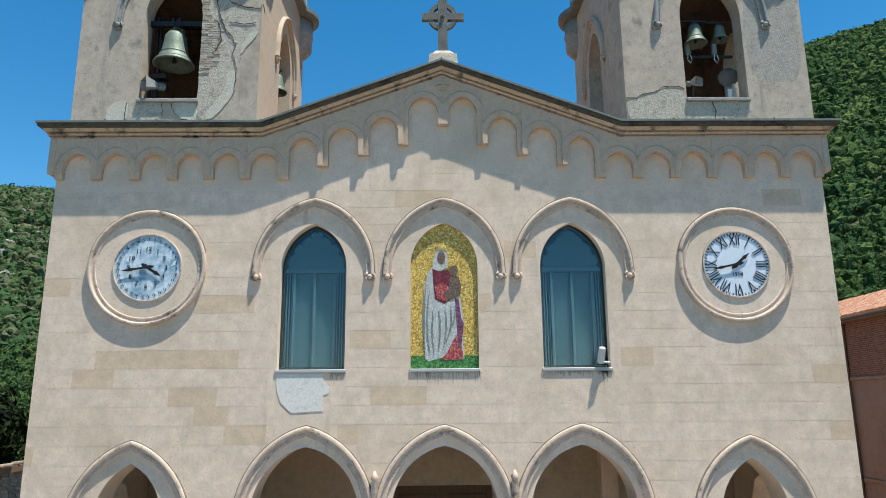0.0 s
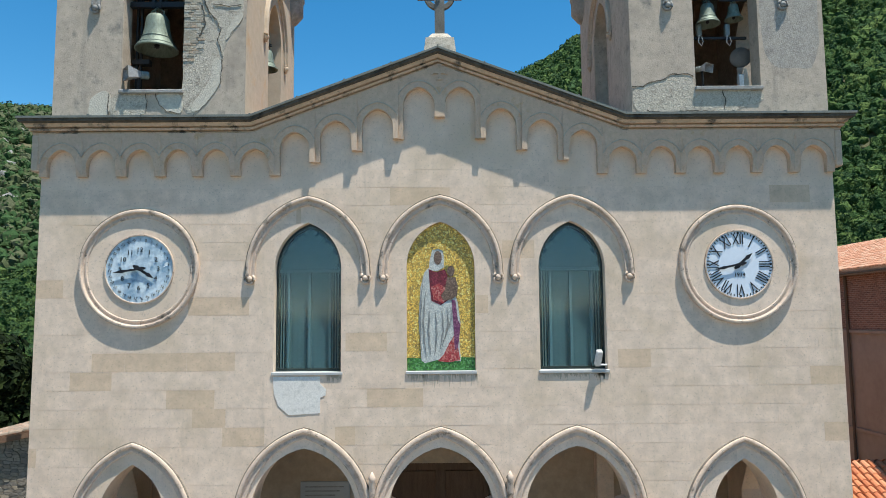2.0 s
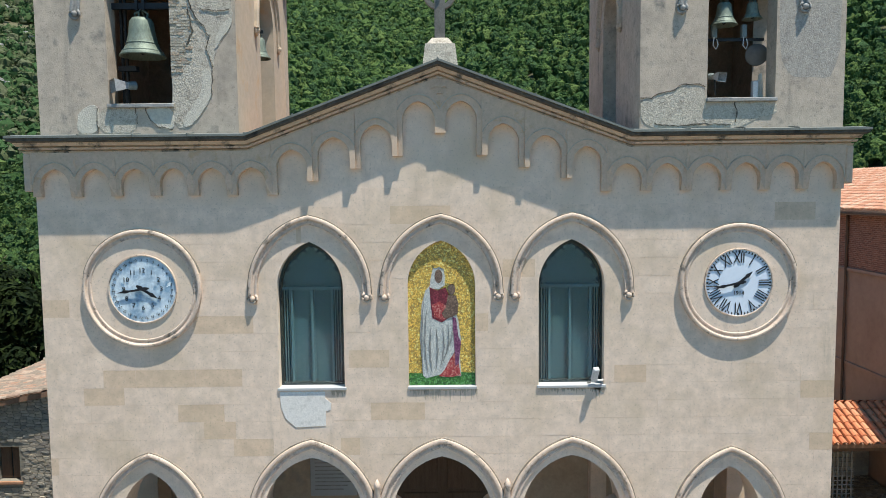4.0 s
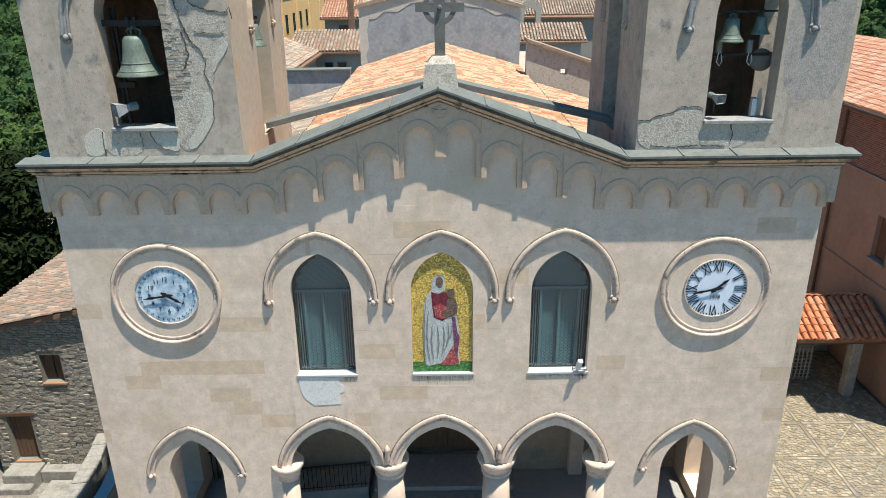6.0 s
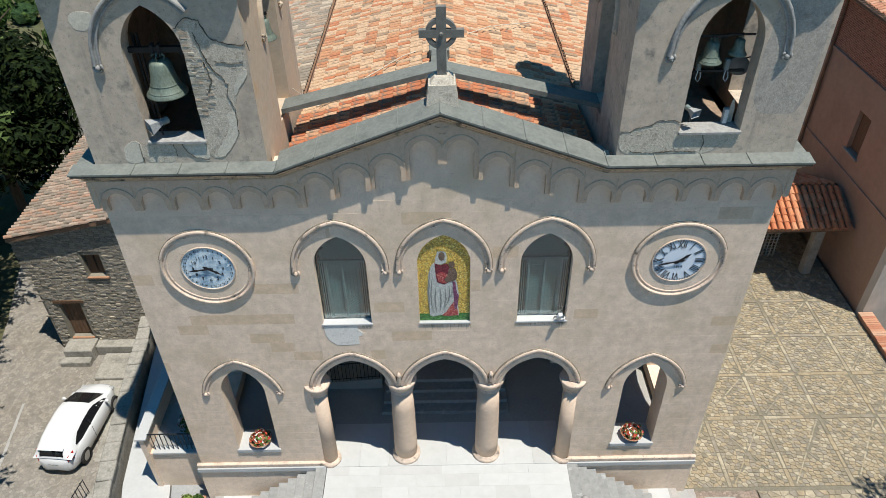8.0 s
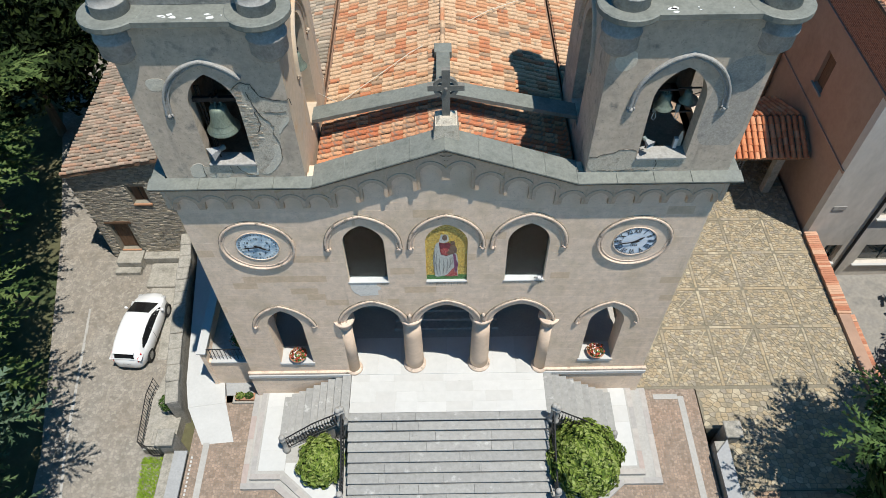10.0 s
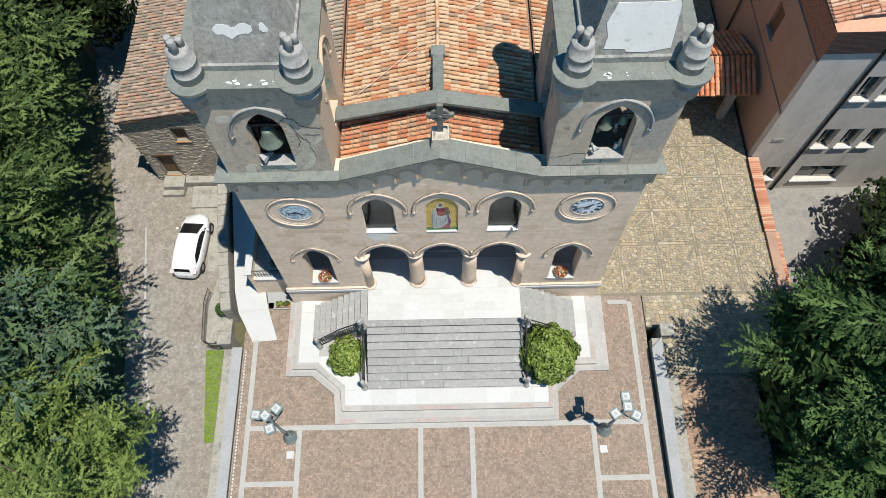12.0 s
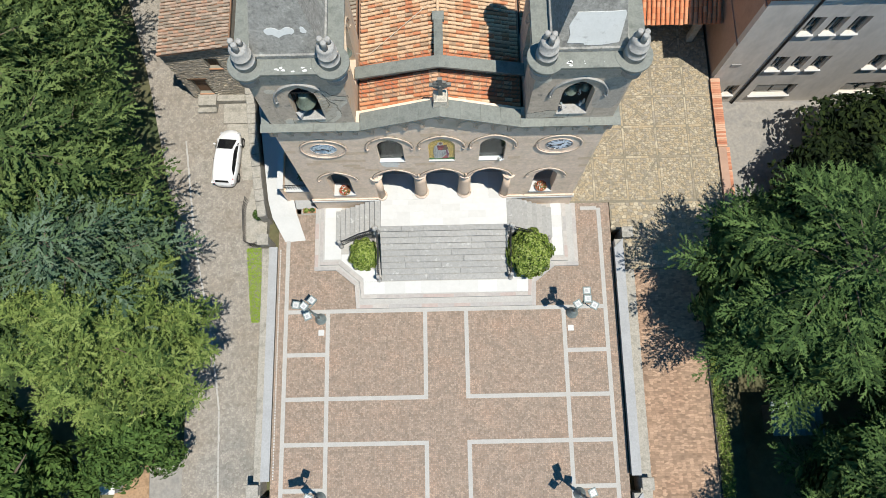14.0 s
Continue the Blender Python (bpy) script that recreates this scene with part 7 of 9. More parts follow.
# zinc tie between the towers, with the ridge spur
bm = plate([[(-3.76, 12.9), (0, 13.82), (3.79, 12.9), (3.79, 13.02), (0, 13.95), (-3.76, 13.02)]], 2.03, 2.6, "y")
part("zinc_beam", bm, M_ZINC, church, "zinc-covered tie between the towers")
bm = bmesh.new()
vs = [bm.verts.new(q) for q in ((-0.2, 2.6, 13.2), (0.2, 2.6, 13.2), (0.2, 4.9, 12.9), (-0.2, 4.9, 12.9), (-0.2, 2.6, 13.9), (0.2, 2.6, 13.9), (0.2, 4.9, 13.25), (-0.2, 4.9, 13.25))]
for f in ((0, 1, 2, 3), (4, 5, 6, 7), (0, 1, 5, 4), (1, 2, 6, 5), (2, 3, 7, 6), (3, 0, 4, 7)):
    bm.faces.new([vs[i] for i in f])
part("zinc_spur", bm, M_ZINC, church)
part("spur_cap", boxed(-0.27, 0.27, 4.7, 5.15, 12.95, 13.32, 0.02), M_ZINC, church)
# cable across the roof
bm = bmesh.new()
tube(bm, [(-3.7, 3.3, 12.95), (-3.2, 3.6, 12.3), (-1.0, 5.2, 12.95), (1.5, 7.5, 12.85), (3.0, 9.0, 12.4)], 0.012, 5)
part("roof_cable", bm, M_SKIM, church)
# grey gable of the crossing
part("crossing_gable", plate([[(-3.55, 10.5), (3.7, 10.5), (3.7, 14.5), (0.05, 15.5), (-3.55, 14.55)]], 20.0, 20.5, "y"), M_GABLE, church, "dark grey rendered gable wall with flaked pale edges")
flake = [(-3.55, 14.55), (0.05, 15.5), (3.7, 14.5), (3.7, 14.0), (3.1, 14.28), (2.6, 14.2), (2.0, 14.52), (1.3, 14.6), (0.6, 14.95), (0.1, 14.9), (-0.5, 14.85), (-1.2, 14.75), (-1.8, 14.4), (-2.4, 14.42), (-2.8, 14.1), (-3.1, 14.1), (-3.2, 13.6), (-3.15, 12.9), (-3.3, 12.5), (-3.2, 12.0), (-3.55, 11.8)]
part("flaked_edge", plate([flake], 19.985, 20.0, "y"), M_SKIM, church)
cr = part("crossing_roof", plate([[(-3.75, 14.5), (0.05, 15.56), (3.9, 14.45), (3.9, 14.6), (0.05, 15.72), (-3.75, 14.66)]], 19.9, 30, "y"), M_TILEPALE, church, "pale tiled crossing roof")
tile_field("verge_tiles", [0], lambda r: (Vector((0.05, 20.1, 15.74)), Vector((1, 0, -0.29)).normalized(), Vector((0, 1, 0))), 3.9, cr, M_TILEPALE, None, 61)
tile_field("verge_tiles", [0], lambda r: (Vector((0.05, 20.1, 15.74)), Vector((-1, 0, -0.29)).normalized(), Vector((0, 1, 0))), 3.9, cr, M_TILEPALE, None, 62)
part("buttress_wall", plate([[(3.55, 9.0), (7.6, 9.0), (7.6, 12.05), (3.55, 13.4)], [(4.95, 12.1), (5.2, 12.1), (5.2, 12.32), (4.95, 12.32)]], 16.03, 16.4, "y"), M_PATCH, church, "weathered sloping wall with a small dark hole")
bm = bmesh.new()
vs = [bm.verts.new(q) for q in ((3.55, 15.9, 13.402), (7.7, 15.9, 12.02), (7.7, 16.9, 12.02), (3.55, 16.9, 13.402), (3.55, 15.9, 13.52), (7.7, 15.9, 12.14), (7.7, 16.9, 12.14), (3.55, 16.9, 13.52))]
for f in ((0, 1, 2, 3), (4, 5, 6, 7), (0, 1, 5, 4), (1, 2, 6, 5), (2, 3, 7, 6), (3, 0, 4, 7)):
    bm.faces.new([vs[i] for i in f])
part("buttress_coping", bm, M_TILEPALE, church)
part("aisle_end_wall", boxed(-7.6, -3.6, 16.03, 16.4, 9.0, 12.36), M_GABLE, church, "dark rough rendered parapet at the end of the side roof")
part("aisle_end_cap", boxed(-7.7, -3.56, 15.93, 16.5, 12.362, 12.44, 0.01), M_ZINC, church)
part("back_block", boxed(-3.55, 7.5, 16.42, 30, -1.5, 11.6), M_RENDER, church)
part("aisle_back", boxed(-7.5, -3.56, 16.42, 19, -1.5, 11.4), M_RENDER, church)

# ---------- side terrace, ramp and lane wall ----------
ramp = part("white_ramp", plate([[(-10.55, -0.5), (-9.05, -0.31), (-9.55, 2.0), (-9.75, 5.2), (-9.9, 12), (-11.95, 12), (-11.8, 7.7), (-10.85, 0.63)]], -1.5, 0.02, "z"), M_MARBLE)
tagged(ramp, "smooth white marble walkway beside the church", "walkway", kind="structure")
bm = bmesh.new()
vs = [bm.verts.new(q) for q in ((-9.68, -2.08, 0.004), (-8.45, -1.98, 0.004), (-9.04, -0.315, 0.018), (-10.55, -0.505, 0.018), (-9.68, -2.08, -0.3), (-8.45, -1.98, -0.3), (-9.04, -0.315, -0.3), (-10.55, -0.505, -0.3))]
for f in ((0, 1, 2, 3), (4, 5, 6, 7), (0, 1, 5, 4), (1, 2, 6, 5), (2, 3, 7, 6), (3, 0, 4, 7)):
    bm.faces.new([vs[i] for i in f])
tagged(part("ramp_foot", bm, M_MARBLE), "white marble foot of the walkway ramp", "walkway", kind="structure")
infill = part("side_pavement", plate([[(-9.0, -0.3), (-7.75, -0.3), (-7.75, 12), (-9.95, 12), (-9.75, 5.2), (-9.5, 2.0)]], -1.5, 0.0, "z"), M_CONC)
tagged(infill, "plain pale paving beside the church wall", "pavement", kind="structure")
terr = thing("side_terrace", "small rendered side terrace with an iron railing", "terrace", (-8.7, 0.7, 0), "", "structure")
kid("front_wall", boxed(-9.45, -7.62, 0.6, 0.8, -0.2, 1.75), M_ASHLAR, terr)
kid("floor", boxed(-9.45, -7.62, 0.82, 4.4, 1.6, 1.75), M_STEP, terr)
kid("side_wall", boxed(-9.62, -9.46, 0.55, 4.6, -0.2, 2.5), M_ASHLAR, terr)
kid("side_coping", boxed(-9.72, -9.36, 0.5, 4.65, 2.505, 2.58, 0.01), M_MARBLE, terr)
kid("front_sill", boxed(-9.34, -7.62, 0.54, 0.84, 1.755, 1.84, 0.01), M_MARBLE, terr, "white marble sill")
kid("back_wall", boxed(-9.45, -7.62, 4.45, 4.62, -0.2, 5.2), M_ASHLAR, terr)
bm = bmesh.new()
tube(bm, [(-9.36, 0.69, 2.6), (-7.63, 0.69, 2.6)], 0.025)
kid("top_rail", bm, M_IRON, terr)
for k in range(12):
    kid("baluster", boxed(-9.28 + 0.145 * k, -9.26 + 0.145 * k, 0.68, 0.70, 1.84, 2.6), M_IRON, terr)


def leafy(name, center, rx, ry, rz, n, size, material, seed, parent=None, shell=0.55):
    """A mass of small leaves round a centre, thinner inside, with an uneven outline."""
    rng = np.random.default_rng(seed)
    d = rng.standard_normal((n, 3))
    d /= np.linalg.norm(d, axis=1)[:, None]
    lump = 1 + 0.13 * np.sin(3.1 * d[:, 0] * 3 + seed) * np.sin(2.7 * d[:, 1] * 3 + 1) + 0.07 * np.sin(9 * d[:, 2] + 5 * d[:, 0])
    rad = (shell + (1 - shell) * rng.random(n) ** 0.5) * lump
    P = d * rad[:, None] * np.array([rx, ry, rz]) + np.array(center)
    u = np.cross(d, rng.standard_normal((n, 3)))
    u /= np.linalg.norm(u, axis=1)[:, None]
    nn = d + 0.6 * rng.standard_normal((n, 3))
    v = np.cross(nn, u)
    v /= np.linalg.norm(v, axis=1)[:, None]
    s = size * rng.uniform(0.6, 1.3, n)[:, None]
    V = np.stack([P - u * s, P - v * s * 0.45 + nn * 0.1 * s, P + u * s, P + v * s * 0.45 + nn * 0.1 * s], 1).reshape(-1, 3)
    F = np.arange(4 * n).reshape(-1, 4)
    return part(name, (V.tolist(), [], F.tolist()), material, parent)


tp = thing("flowering_plant", "pink flowering potted plant behind the railing", "plant", (-8.2, 1.3, 1.75))
bm = bmesh.new()
lathe(bm, [(0.14, 0), (0.2, 0.3), (0.22, 0.32)], (0, 0, 0), 14)
part("pot", bm, M_TERRA, tp)
leafy("foliage", (0, 0, 0.6), 0.35, 0.3, 0.4, 260, 0.07, M_LEAF, 8, tp)
leafy("blossom", (0, -0.05, 0.7), 0.36, 0.3, 0.38, 60, 0.05, M_FLOWR, 9, tp, 0.9)

# planter on a small slab at the corner
slab = tagged(part("stone_slab", boxed(-8.75, -7.72, -0.38, -0.02, -0.2, 0.14, 0.02), M_COPING), "mossy stone slab at the foot of the wall", "slab", kind="structure")
pl = thing("planter_trough", "terracotta trough with low green plants", "planter", (-8.2, -0.2, 0.14))
bm = bmesh.new()
v0 = [bm.verts.new((sx * 0.34, sy * 0.11, 0)) for sx, sy in ((-1, -1), (1, -1), (1, 1), (-1, 1))]
v1 = [bm.verts.new((sx * 0.40, sy * 0.15, 0.22)) for sx, sy in ((-1, -1), (1, -1), (1, 1), (-1, 1))]
for k in range(4):
    bm.faces.new((v0[k], v0[(k + 1) % 4], v1[(k + 1) % 4], v1[k]))
bm.faces.new(v0)
bm.faces.new(v1)
part("trough", bm, M_TERRA, pl)
leafy("foliage", (-0.18, 0, 0.3), 0.18, 0.15, 0.14, 200, 0.05, M_BUSH, 12, pl)
leafy("foliage", (0.18, 0, 0.3), 0.18, 0.15, 0.14, 200, 0.05, M_LEAF, 13, pl)

# stone wall between lane and ramp
lw = thing("lane_wall", "old mossy stone retaining wall with a worn coping", "wall", (-11.5, 3, 0), "", "structure")
WALLP = [(-12.25, 8.2), (-11.75, 4.2), (-11.25, 0.4), (-11.05, -0.55)]
for (ax, ay), (bx, by) in zip(WALLP, WALLP[1:]):
    d = Vector((bx - ax, by - ay))
    m = pose((ax + bx) / 2, (ay + by) / 2, 0, 0, 0, math.degrees(math.atan2(d.y, d.x)))
    kid("wall_body", boxed(-d.length / 2, d.length / 2, -0.2, 0.22, -1.5, 0.5, 0, m), M_COPING, lw)
    n_ = round(d.length / 0.7)
    for k in range(n_):
        a = -d.length / 2 + d.length * k / n_
        kid("coping_stone", boxed(a + 0.008, a + d.length / n_ - 0.008, -0.27 + rg.uniform(-0.03, 0.02), 0.27 + rg.uniform(-0.02, 0.03), 0.5, 0.62 + rg.uniform(-0.02, 0.03), 0.03, m), M_COPING, lw)
# raised bed at the end of the wall with a clipped bush and an iron fence
bed = part("corner_terrace", plate([[(-12.3, -1.95), (-11.1, -1.95), (-11.05, -0.6), (-11.3, 0.4), (-11.55, 2.2), (-12.0, 2.2), (-12.42, 0.3)]], -1.5, -0.75, "z"), M_COPING)
tagged(bed, "small raised stone terrace beside the lane", "terrace", kind="structure")
gp = thing("gate_pier", "squat stone pier at the terrace corner", "pier", (-11.35, -1.75, -0.75))
part("shaft", boxed(-0.28, 0.28, -0.25, 0.25, 0.0, 0.75, 0.03), M_COPING, gp)
part("cap", boxed(-0.33, 0.33, -0.3, 0.3, 0.752, 0.86, 0.03), M_COPING, gp)
rb = thing("round_bush", "small round clipped green bush", "bush", (-11.45, -0.25, -0.75), "clipped bushes")
leafy("foliage", (0, 0, 0.75), 0.33, 0.33, 0.36, 700, 0.055, M_LEAF, 21, rb, 0.8)
bm = bmesh.new()
tube(bm, [(0, 0, 0), (0, 0, 0.6)], 0.03)
part("stem", bm, M_BARK, rb)
fence = thing("iron_fence", "dark iron bar fence round the corner terrace", "fence", (-12.9, 0, -1.2))
FP = [(-12.38, 0.95), (-12.5, 0.2), (-12.34, -1.85), (-11.95, -2.05), (-11.6, -2.08)]
for (ax, ay), (bx, by) in zip(FP, FP[1:]):
    n_ = max(2, round(math.hypot(bx - ax, by - ay) / 0.14))
    for h in (0.1, 1.0):
        bm = bmesh.new()
        tube(bm, [(ax, ay, -1.15 + h), (bx, by, -1.15 + h)], 0.02)
        kid("rail", bm, M_IRON, fence)
    for k in range(n_ + 1):
        x, y = ax + (bx - ax) * k / n_, ay + (by - ay) * k / n_
        kid("bar", boxed(x - 0.009, x + 0.009, y - 0.009, y + 0.009, -1.2, -0.1), M_IRON, fence)

# line of paler stones down the lane
lane_line = [(-16.7, 5.2), (-15.7, -1.7), (-14.3, -7.7), (-13.6, -12.0), (-13.4, -17.0)]
ls = thing("lane_channel", "line of worn paler stones set into the lane", "paving", (-15, -3, -1.2), "", "structure")
for (ax, ay), (bx, by) in zip(lane_line, lane_line[1:]):
    d = Vector((bx - ax, by - ay))
    n_ = round(d.length / 0.45)
    m = pose((ax + bx) / 2, (ay + by) / 2, 0, 0, 0, math.degrees(math.atan2(d.y, d.x)))
    for k in range(n_):
        a = -d.length / 2 + d.length * k / n_
        kid("channel_stone", boxed(a + 0.01, a + d.length / n_ - 0.01, -0.05, 0.05 + rg.uniform(-0.01, 0.02), -1.3, -1.188 + rg.uniform(-0.004, 0.004), 0, m), M_BAND, ls)
# slab pavement beside the lane
lp_ = part("lane_pavement", plate([[(-12.85, 2.4), (-12.0, 2.4), (-12.45, 8.2), (-14.2, 8.2), (-14.0, 5.6), (-13.2, 5.4)]], -1.5, -1.16, "z"), M_COPING)
tagged(lp_, "worn stone slabs along the lane wall", "pavement", kind="structure")

# ---------- stone cottage ----------
cot = thing("stone_cottage", "rubble stone cottage with a mottled barrel-tile roof", "house", (-15, 9, -1.2))
CY = 8.25
ctop = [(-16.2, 4.8), (-12.05, 5.6)]
lp = [[(-16.35, -1.6), (-12.05, -1.6), ctop[1], (-16.3, 4.75)], [(-15.72, -0.55), (-14.85, -0.55), (-14.85, 1.35), (-15.72, 1.35)], [(-14.0, 2.75), (-13.28, 2.75), (-13.28, 3.85), (-14.0, 3.85)]]
cw = kid("front_wall", plate(lp, CY, CY + 0.5, "y"), M_LIME, cot)
kid("left_wall", plate([[(CY + 0.5, -1.6), (24, -1.6), (24, 4.5), (CY + 0.5, 4.5)]], -16.5, -16.1, "x"), M_RUBBLEI, cot)
kid("right_wall", plate([[(CY + 0.5, -1.6), (24, -1.6), (24, 5.5), (CY + 0.5, 5.5)]], -12.5, -12.06, "x"), M_RUBBLEI, cot)
kid("back_wall", boxed(-16.5, -12.06, 23.6, 24, -1.6, 5.0), M_RUBBLEI, cot)
rf = kid("roof", plate([[(-16.42, 4.82), (-11.95, 5.72), (-11.95, 5.56), (-16.42, 4.66)]], CY - 0.25, 24.3, "y"), M_DECK, cot)


def to_front(u, v, w):
    return (u, CY - w, v)


sol, near_st = [], []
for c_, poly in cells(-16.7, -12.07, -1.4, 5.55, 0.225, 0.092, 0.004, 300, 0.36):
    x, z = c_
    if z > 4.75 + (x + 16.3) * 0.2 - 0.04 or x < -16.3 - 0.03 * z:
        continue
    if -15.92 < x < -14.65 and z < 1.5 or -14.15 < x < -13.13 and 2.55 < z < 4.0:
        continue
    foot = 0.06 if z < 3.0 - (-12.07 - x) * 1.46 else 0.0
    s_ = cell_solid(poly, -0.02, rg.uniform(0.012, 0.034) + foot, 0.92, to_front)
    if len(near_st) < 260:
        near_st.append(s_)
    else:
        sol.append(s_)
for vs, fs in near_st:
    kid("stone", (vs, [], fs), M_RUBBLE, cw)
if sol:
    stones = joined("masonry", sol, M_RUBBLEI)
    stones.parent = cw
    tagged(stones, kind="stuff")
dr = kid("door", boxed(-15.7, -14.87, CY + 0.2, CY + 0.28, -0.55, 1.33), M_WOOD, cot, "brown plank door with a red sill")
for k in range(5):
    kid("plank", boxed(-15.69 + 0.164 * k, -15.69 + 0.164 * k + 0.155, CY + 0.17, CY + 0.198, -0.5, 1.3), M_WOOD, dr)
kid("door_sill", boxed(-15.75, -14.82, CY - 0.08, CY + 0.3, -0.62, -0.552, 0.01), M_TERRA, cot)
kid("lintel", boxed(-15.9, -14.65, CY - 0.05, CY + 0.12, 1.36, 1.52, 0.015), M_WOOD, cot)
wn_ = kid("window", boxed(-13.98, -13.3, CY + 0.26, CY + 0.3, 2.77, 3.83), M_GLASS, cot)
kid("shutter", boxed(-13.98, -13.66, CY + 0.2, CY + 0.25, 2.78, 3.82, 0.01), M_WOOD, wn_)
kid("shutter", boxed(-13.62, -13.3, CY + 0.2, CY + 0.25, 2.78, 3.82, 0.01), M_WOOD, wn_)
kid("window_sill", boxed(-14.05, -13.2, CY - 0.08, CY + 0.2, 2.66, 2.748, 0.01), M_TERRA, wn_)
dnc = Vector((-1, 0, -0.2013)).normalized()
tile_field("roof_tiles", range(76), lambda r: (Vector((-11.98, CY - 0.2 + 0.215 * r, 5.76)), dnc, Vector((0, 1, 0))), 4.6, None, M_TILEOLD, None, 71, wob=0.03)
tf = bpy.context.scene.collection.objects[-1]
tf.parent = rf
for k, (x0, x1, y0, y1, z1) in enumerate(((-15.9, -14.7, 7.45, CY - 0.03, -0.62), (-16.0, -14.75, 7.1, 7.45, -0.95), (-14.68, -12.5, 7.75, CY - 0.03, -0.7), (-14.3, -12.6, 6.3, 7.7, -1.02))):
    kid("doorstep", boxed(x0, x1, y0, y1, -1.5, z1, 0.03), M_COPING, cot)
# boundary wall behind the cottage
bw = thing("boundary_wall", "dark old garden wall with an iron gate", "wall", (-18, 26, -1.4), "", "structure")
kid("wall_body", boxed(-26, -14.6, 25.2, 25.6, -1.6, 2.6), M_COPING, bw)
kid("wall_body", boxed(-13.2, -11.5, 25.2, 25.6, -1.6, 2.6), M_COPING, bw)
kid("coping", boxed(-26, -14.6, 25.1, 25.7, 2.603, 2.75, 0.03), M_COPING, bw)
for k in range(10):
    kid("gate_bar", boxed(-14.5 + 0.14 * k, -14.47 + 0.14 * k, 25.35, 25.38, -1.4, 2.3), M_IRON, bw)

# ---------- white car ----------


def car(at, yaw):
    c = thing("parked_car", "white five-door hatchback parked beside the lane wall", "car", at)
    c.rotation_euler = (0, 0, radians(yaw))
    c.scale = (0.9, 0.96, 1.0)
    st = [(-2.0, 0.36, 0.42, 0.70), (-1.95, 0.56, 0.3, 0.84), (-1.83, 0.70, 0.24, 0.95), (-1.6, 0.79, 0.22, 1.0), (-1.2, 0.86, 0.2, 1.0), (-0.4, 0.865, 0.2, 0.98), (0.5, 0.86, 0.2, 0.97), (1.0, 0.84, 0.2, 0.95), (1.35, 0.79, 0.2, 0.88), (1.6, 0.70, 0.22, 0.80), (1.8, 0.55, 0.28, 0.71), (1.93, 0.38, 0.34, 0.61), (2.0, 0.18, 0.38, 0.54)]
    bm = bmesh.new()
    rr = []
    for y, w, zb, zt in st:
        prof = [(0, zb), (w * 0.85, zb), (w * 0.98, zb + 0.12), (w, zb + (zt - zb) * 0.55), (w * 0.97, zt - 0.07), (w * 0.88, zt), (0, zt + 0.03)]
        rr.append([bm.verts.new((x, y, z)) for x, z in prof] + [bm.verts.new((-x, y, z)) for x, z in reversed(prof[1:-1])])
    m = len(rr[0])
    for a, b in zip(rr, rr[1:]):
        for j in range(m):
            bm.faces.new((a[j], a[(j + 1) % m], b[(j + 1) % m], b[j]))
    bm.faces.new(rr[0])
    bm.faces.new(rr[-1])
    body = part("body", bm, M_CARP, c, smooth=True)
    top = [(-1.93, 0.58, 0.94), (-1.86, 0.56, 1.08), (-1.76, 0.55, 1.24), (-1.62, 0.56, 1.335), (-1.3, 0.58, 1.41), (-0.8, 0.595, 1.455), (-0.3, 0.60, 1.47), (0.05, 0.595, 1.455), (0.28, 0.585, 1.41), (0.55, 0.60, 1.28), (0.85, 0.63, 1.12), (1.2, 0.66, 0.945)]

    def section(y):
        for (y0, w0, z0), (y1, w1, z1) in zip(top, top[1:]):
            if y0 <= y <= y1:
                f = (y - y0) / (y1 - y0)
                return w0 + (w1 - w0) * f, z0 + (z1 - z0) * f
        return top[-1][1:]

    def side_at(y, f, s, off):
        """A point of the cabin's flank: f from the belt line to the roof's edge."""
        wt, zt = section(y)
        zr = max(0.945, zt - 0.07)
        return (s * (0.79 + (wt + 0.045 - 0.79) * f + off), y, 0.93 + (zr - 0.93) * f)

    bm = bmesh.new()
    rr = []
    for y, wt, zt in top:
        zr = max(0.945, zt - 0.07)
        rr.append([bm.verts.new(q) for q in ((-0.79, y, 0.93), (-wt - 0.045, y, zr), (-wt + 0.05, y, zt - 0.005), (-wt * 0.5, y, zt + 0.02), (0, y, zt + 0.028), (wt * 0.5, y, zt + 0.02), (wt - 0.05, y, zt - 0.005), (wt + 0.045, y, zr), (0.79, y, 0.93))])
    for a, b in zip(rr, rr[1:]):
        for j in range(8):
            bm.faces.new((a[j], a[j + 1], b[j + 1], b[j]))
    part("cabin", bm, M_CARP, c, smooth=True)

    def glass(name, grid):
        bm = bmesh.new()
        vs = [[bm.verts.new(p) for p in row_] for row_ in grid]
        for a, b in zip(vs, vs[1:]):
            for p, q, r_, s_ in zip(a, a[1:], b[1:], b):
                bm.faces.new((p, q, r_, s_))
        part(name, bm, M_CARG, c, "dark tinted glass", True)

    def over(y, u, off):
        wt, zt = section(y)
        return (u * (wt - 0.035), y, zt + 0.026 * (1 - u * u) + off)

    glass("windscreen", [[over(y, u / 4, 0.012) for u in range(-4, 5)] for y in (0.3, 0.42, 0.55, 0.7, 0.85, 1.0, 1.13)])
    glass("rear_window", [[over(y, u / 4 * 0.9, 0.012) for u in range(-4, 5)] for y in (-1.9, -1.86, -1.8, -1.76)])
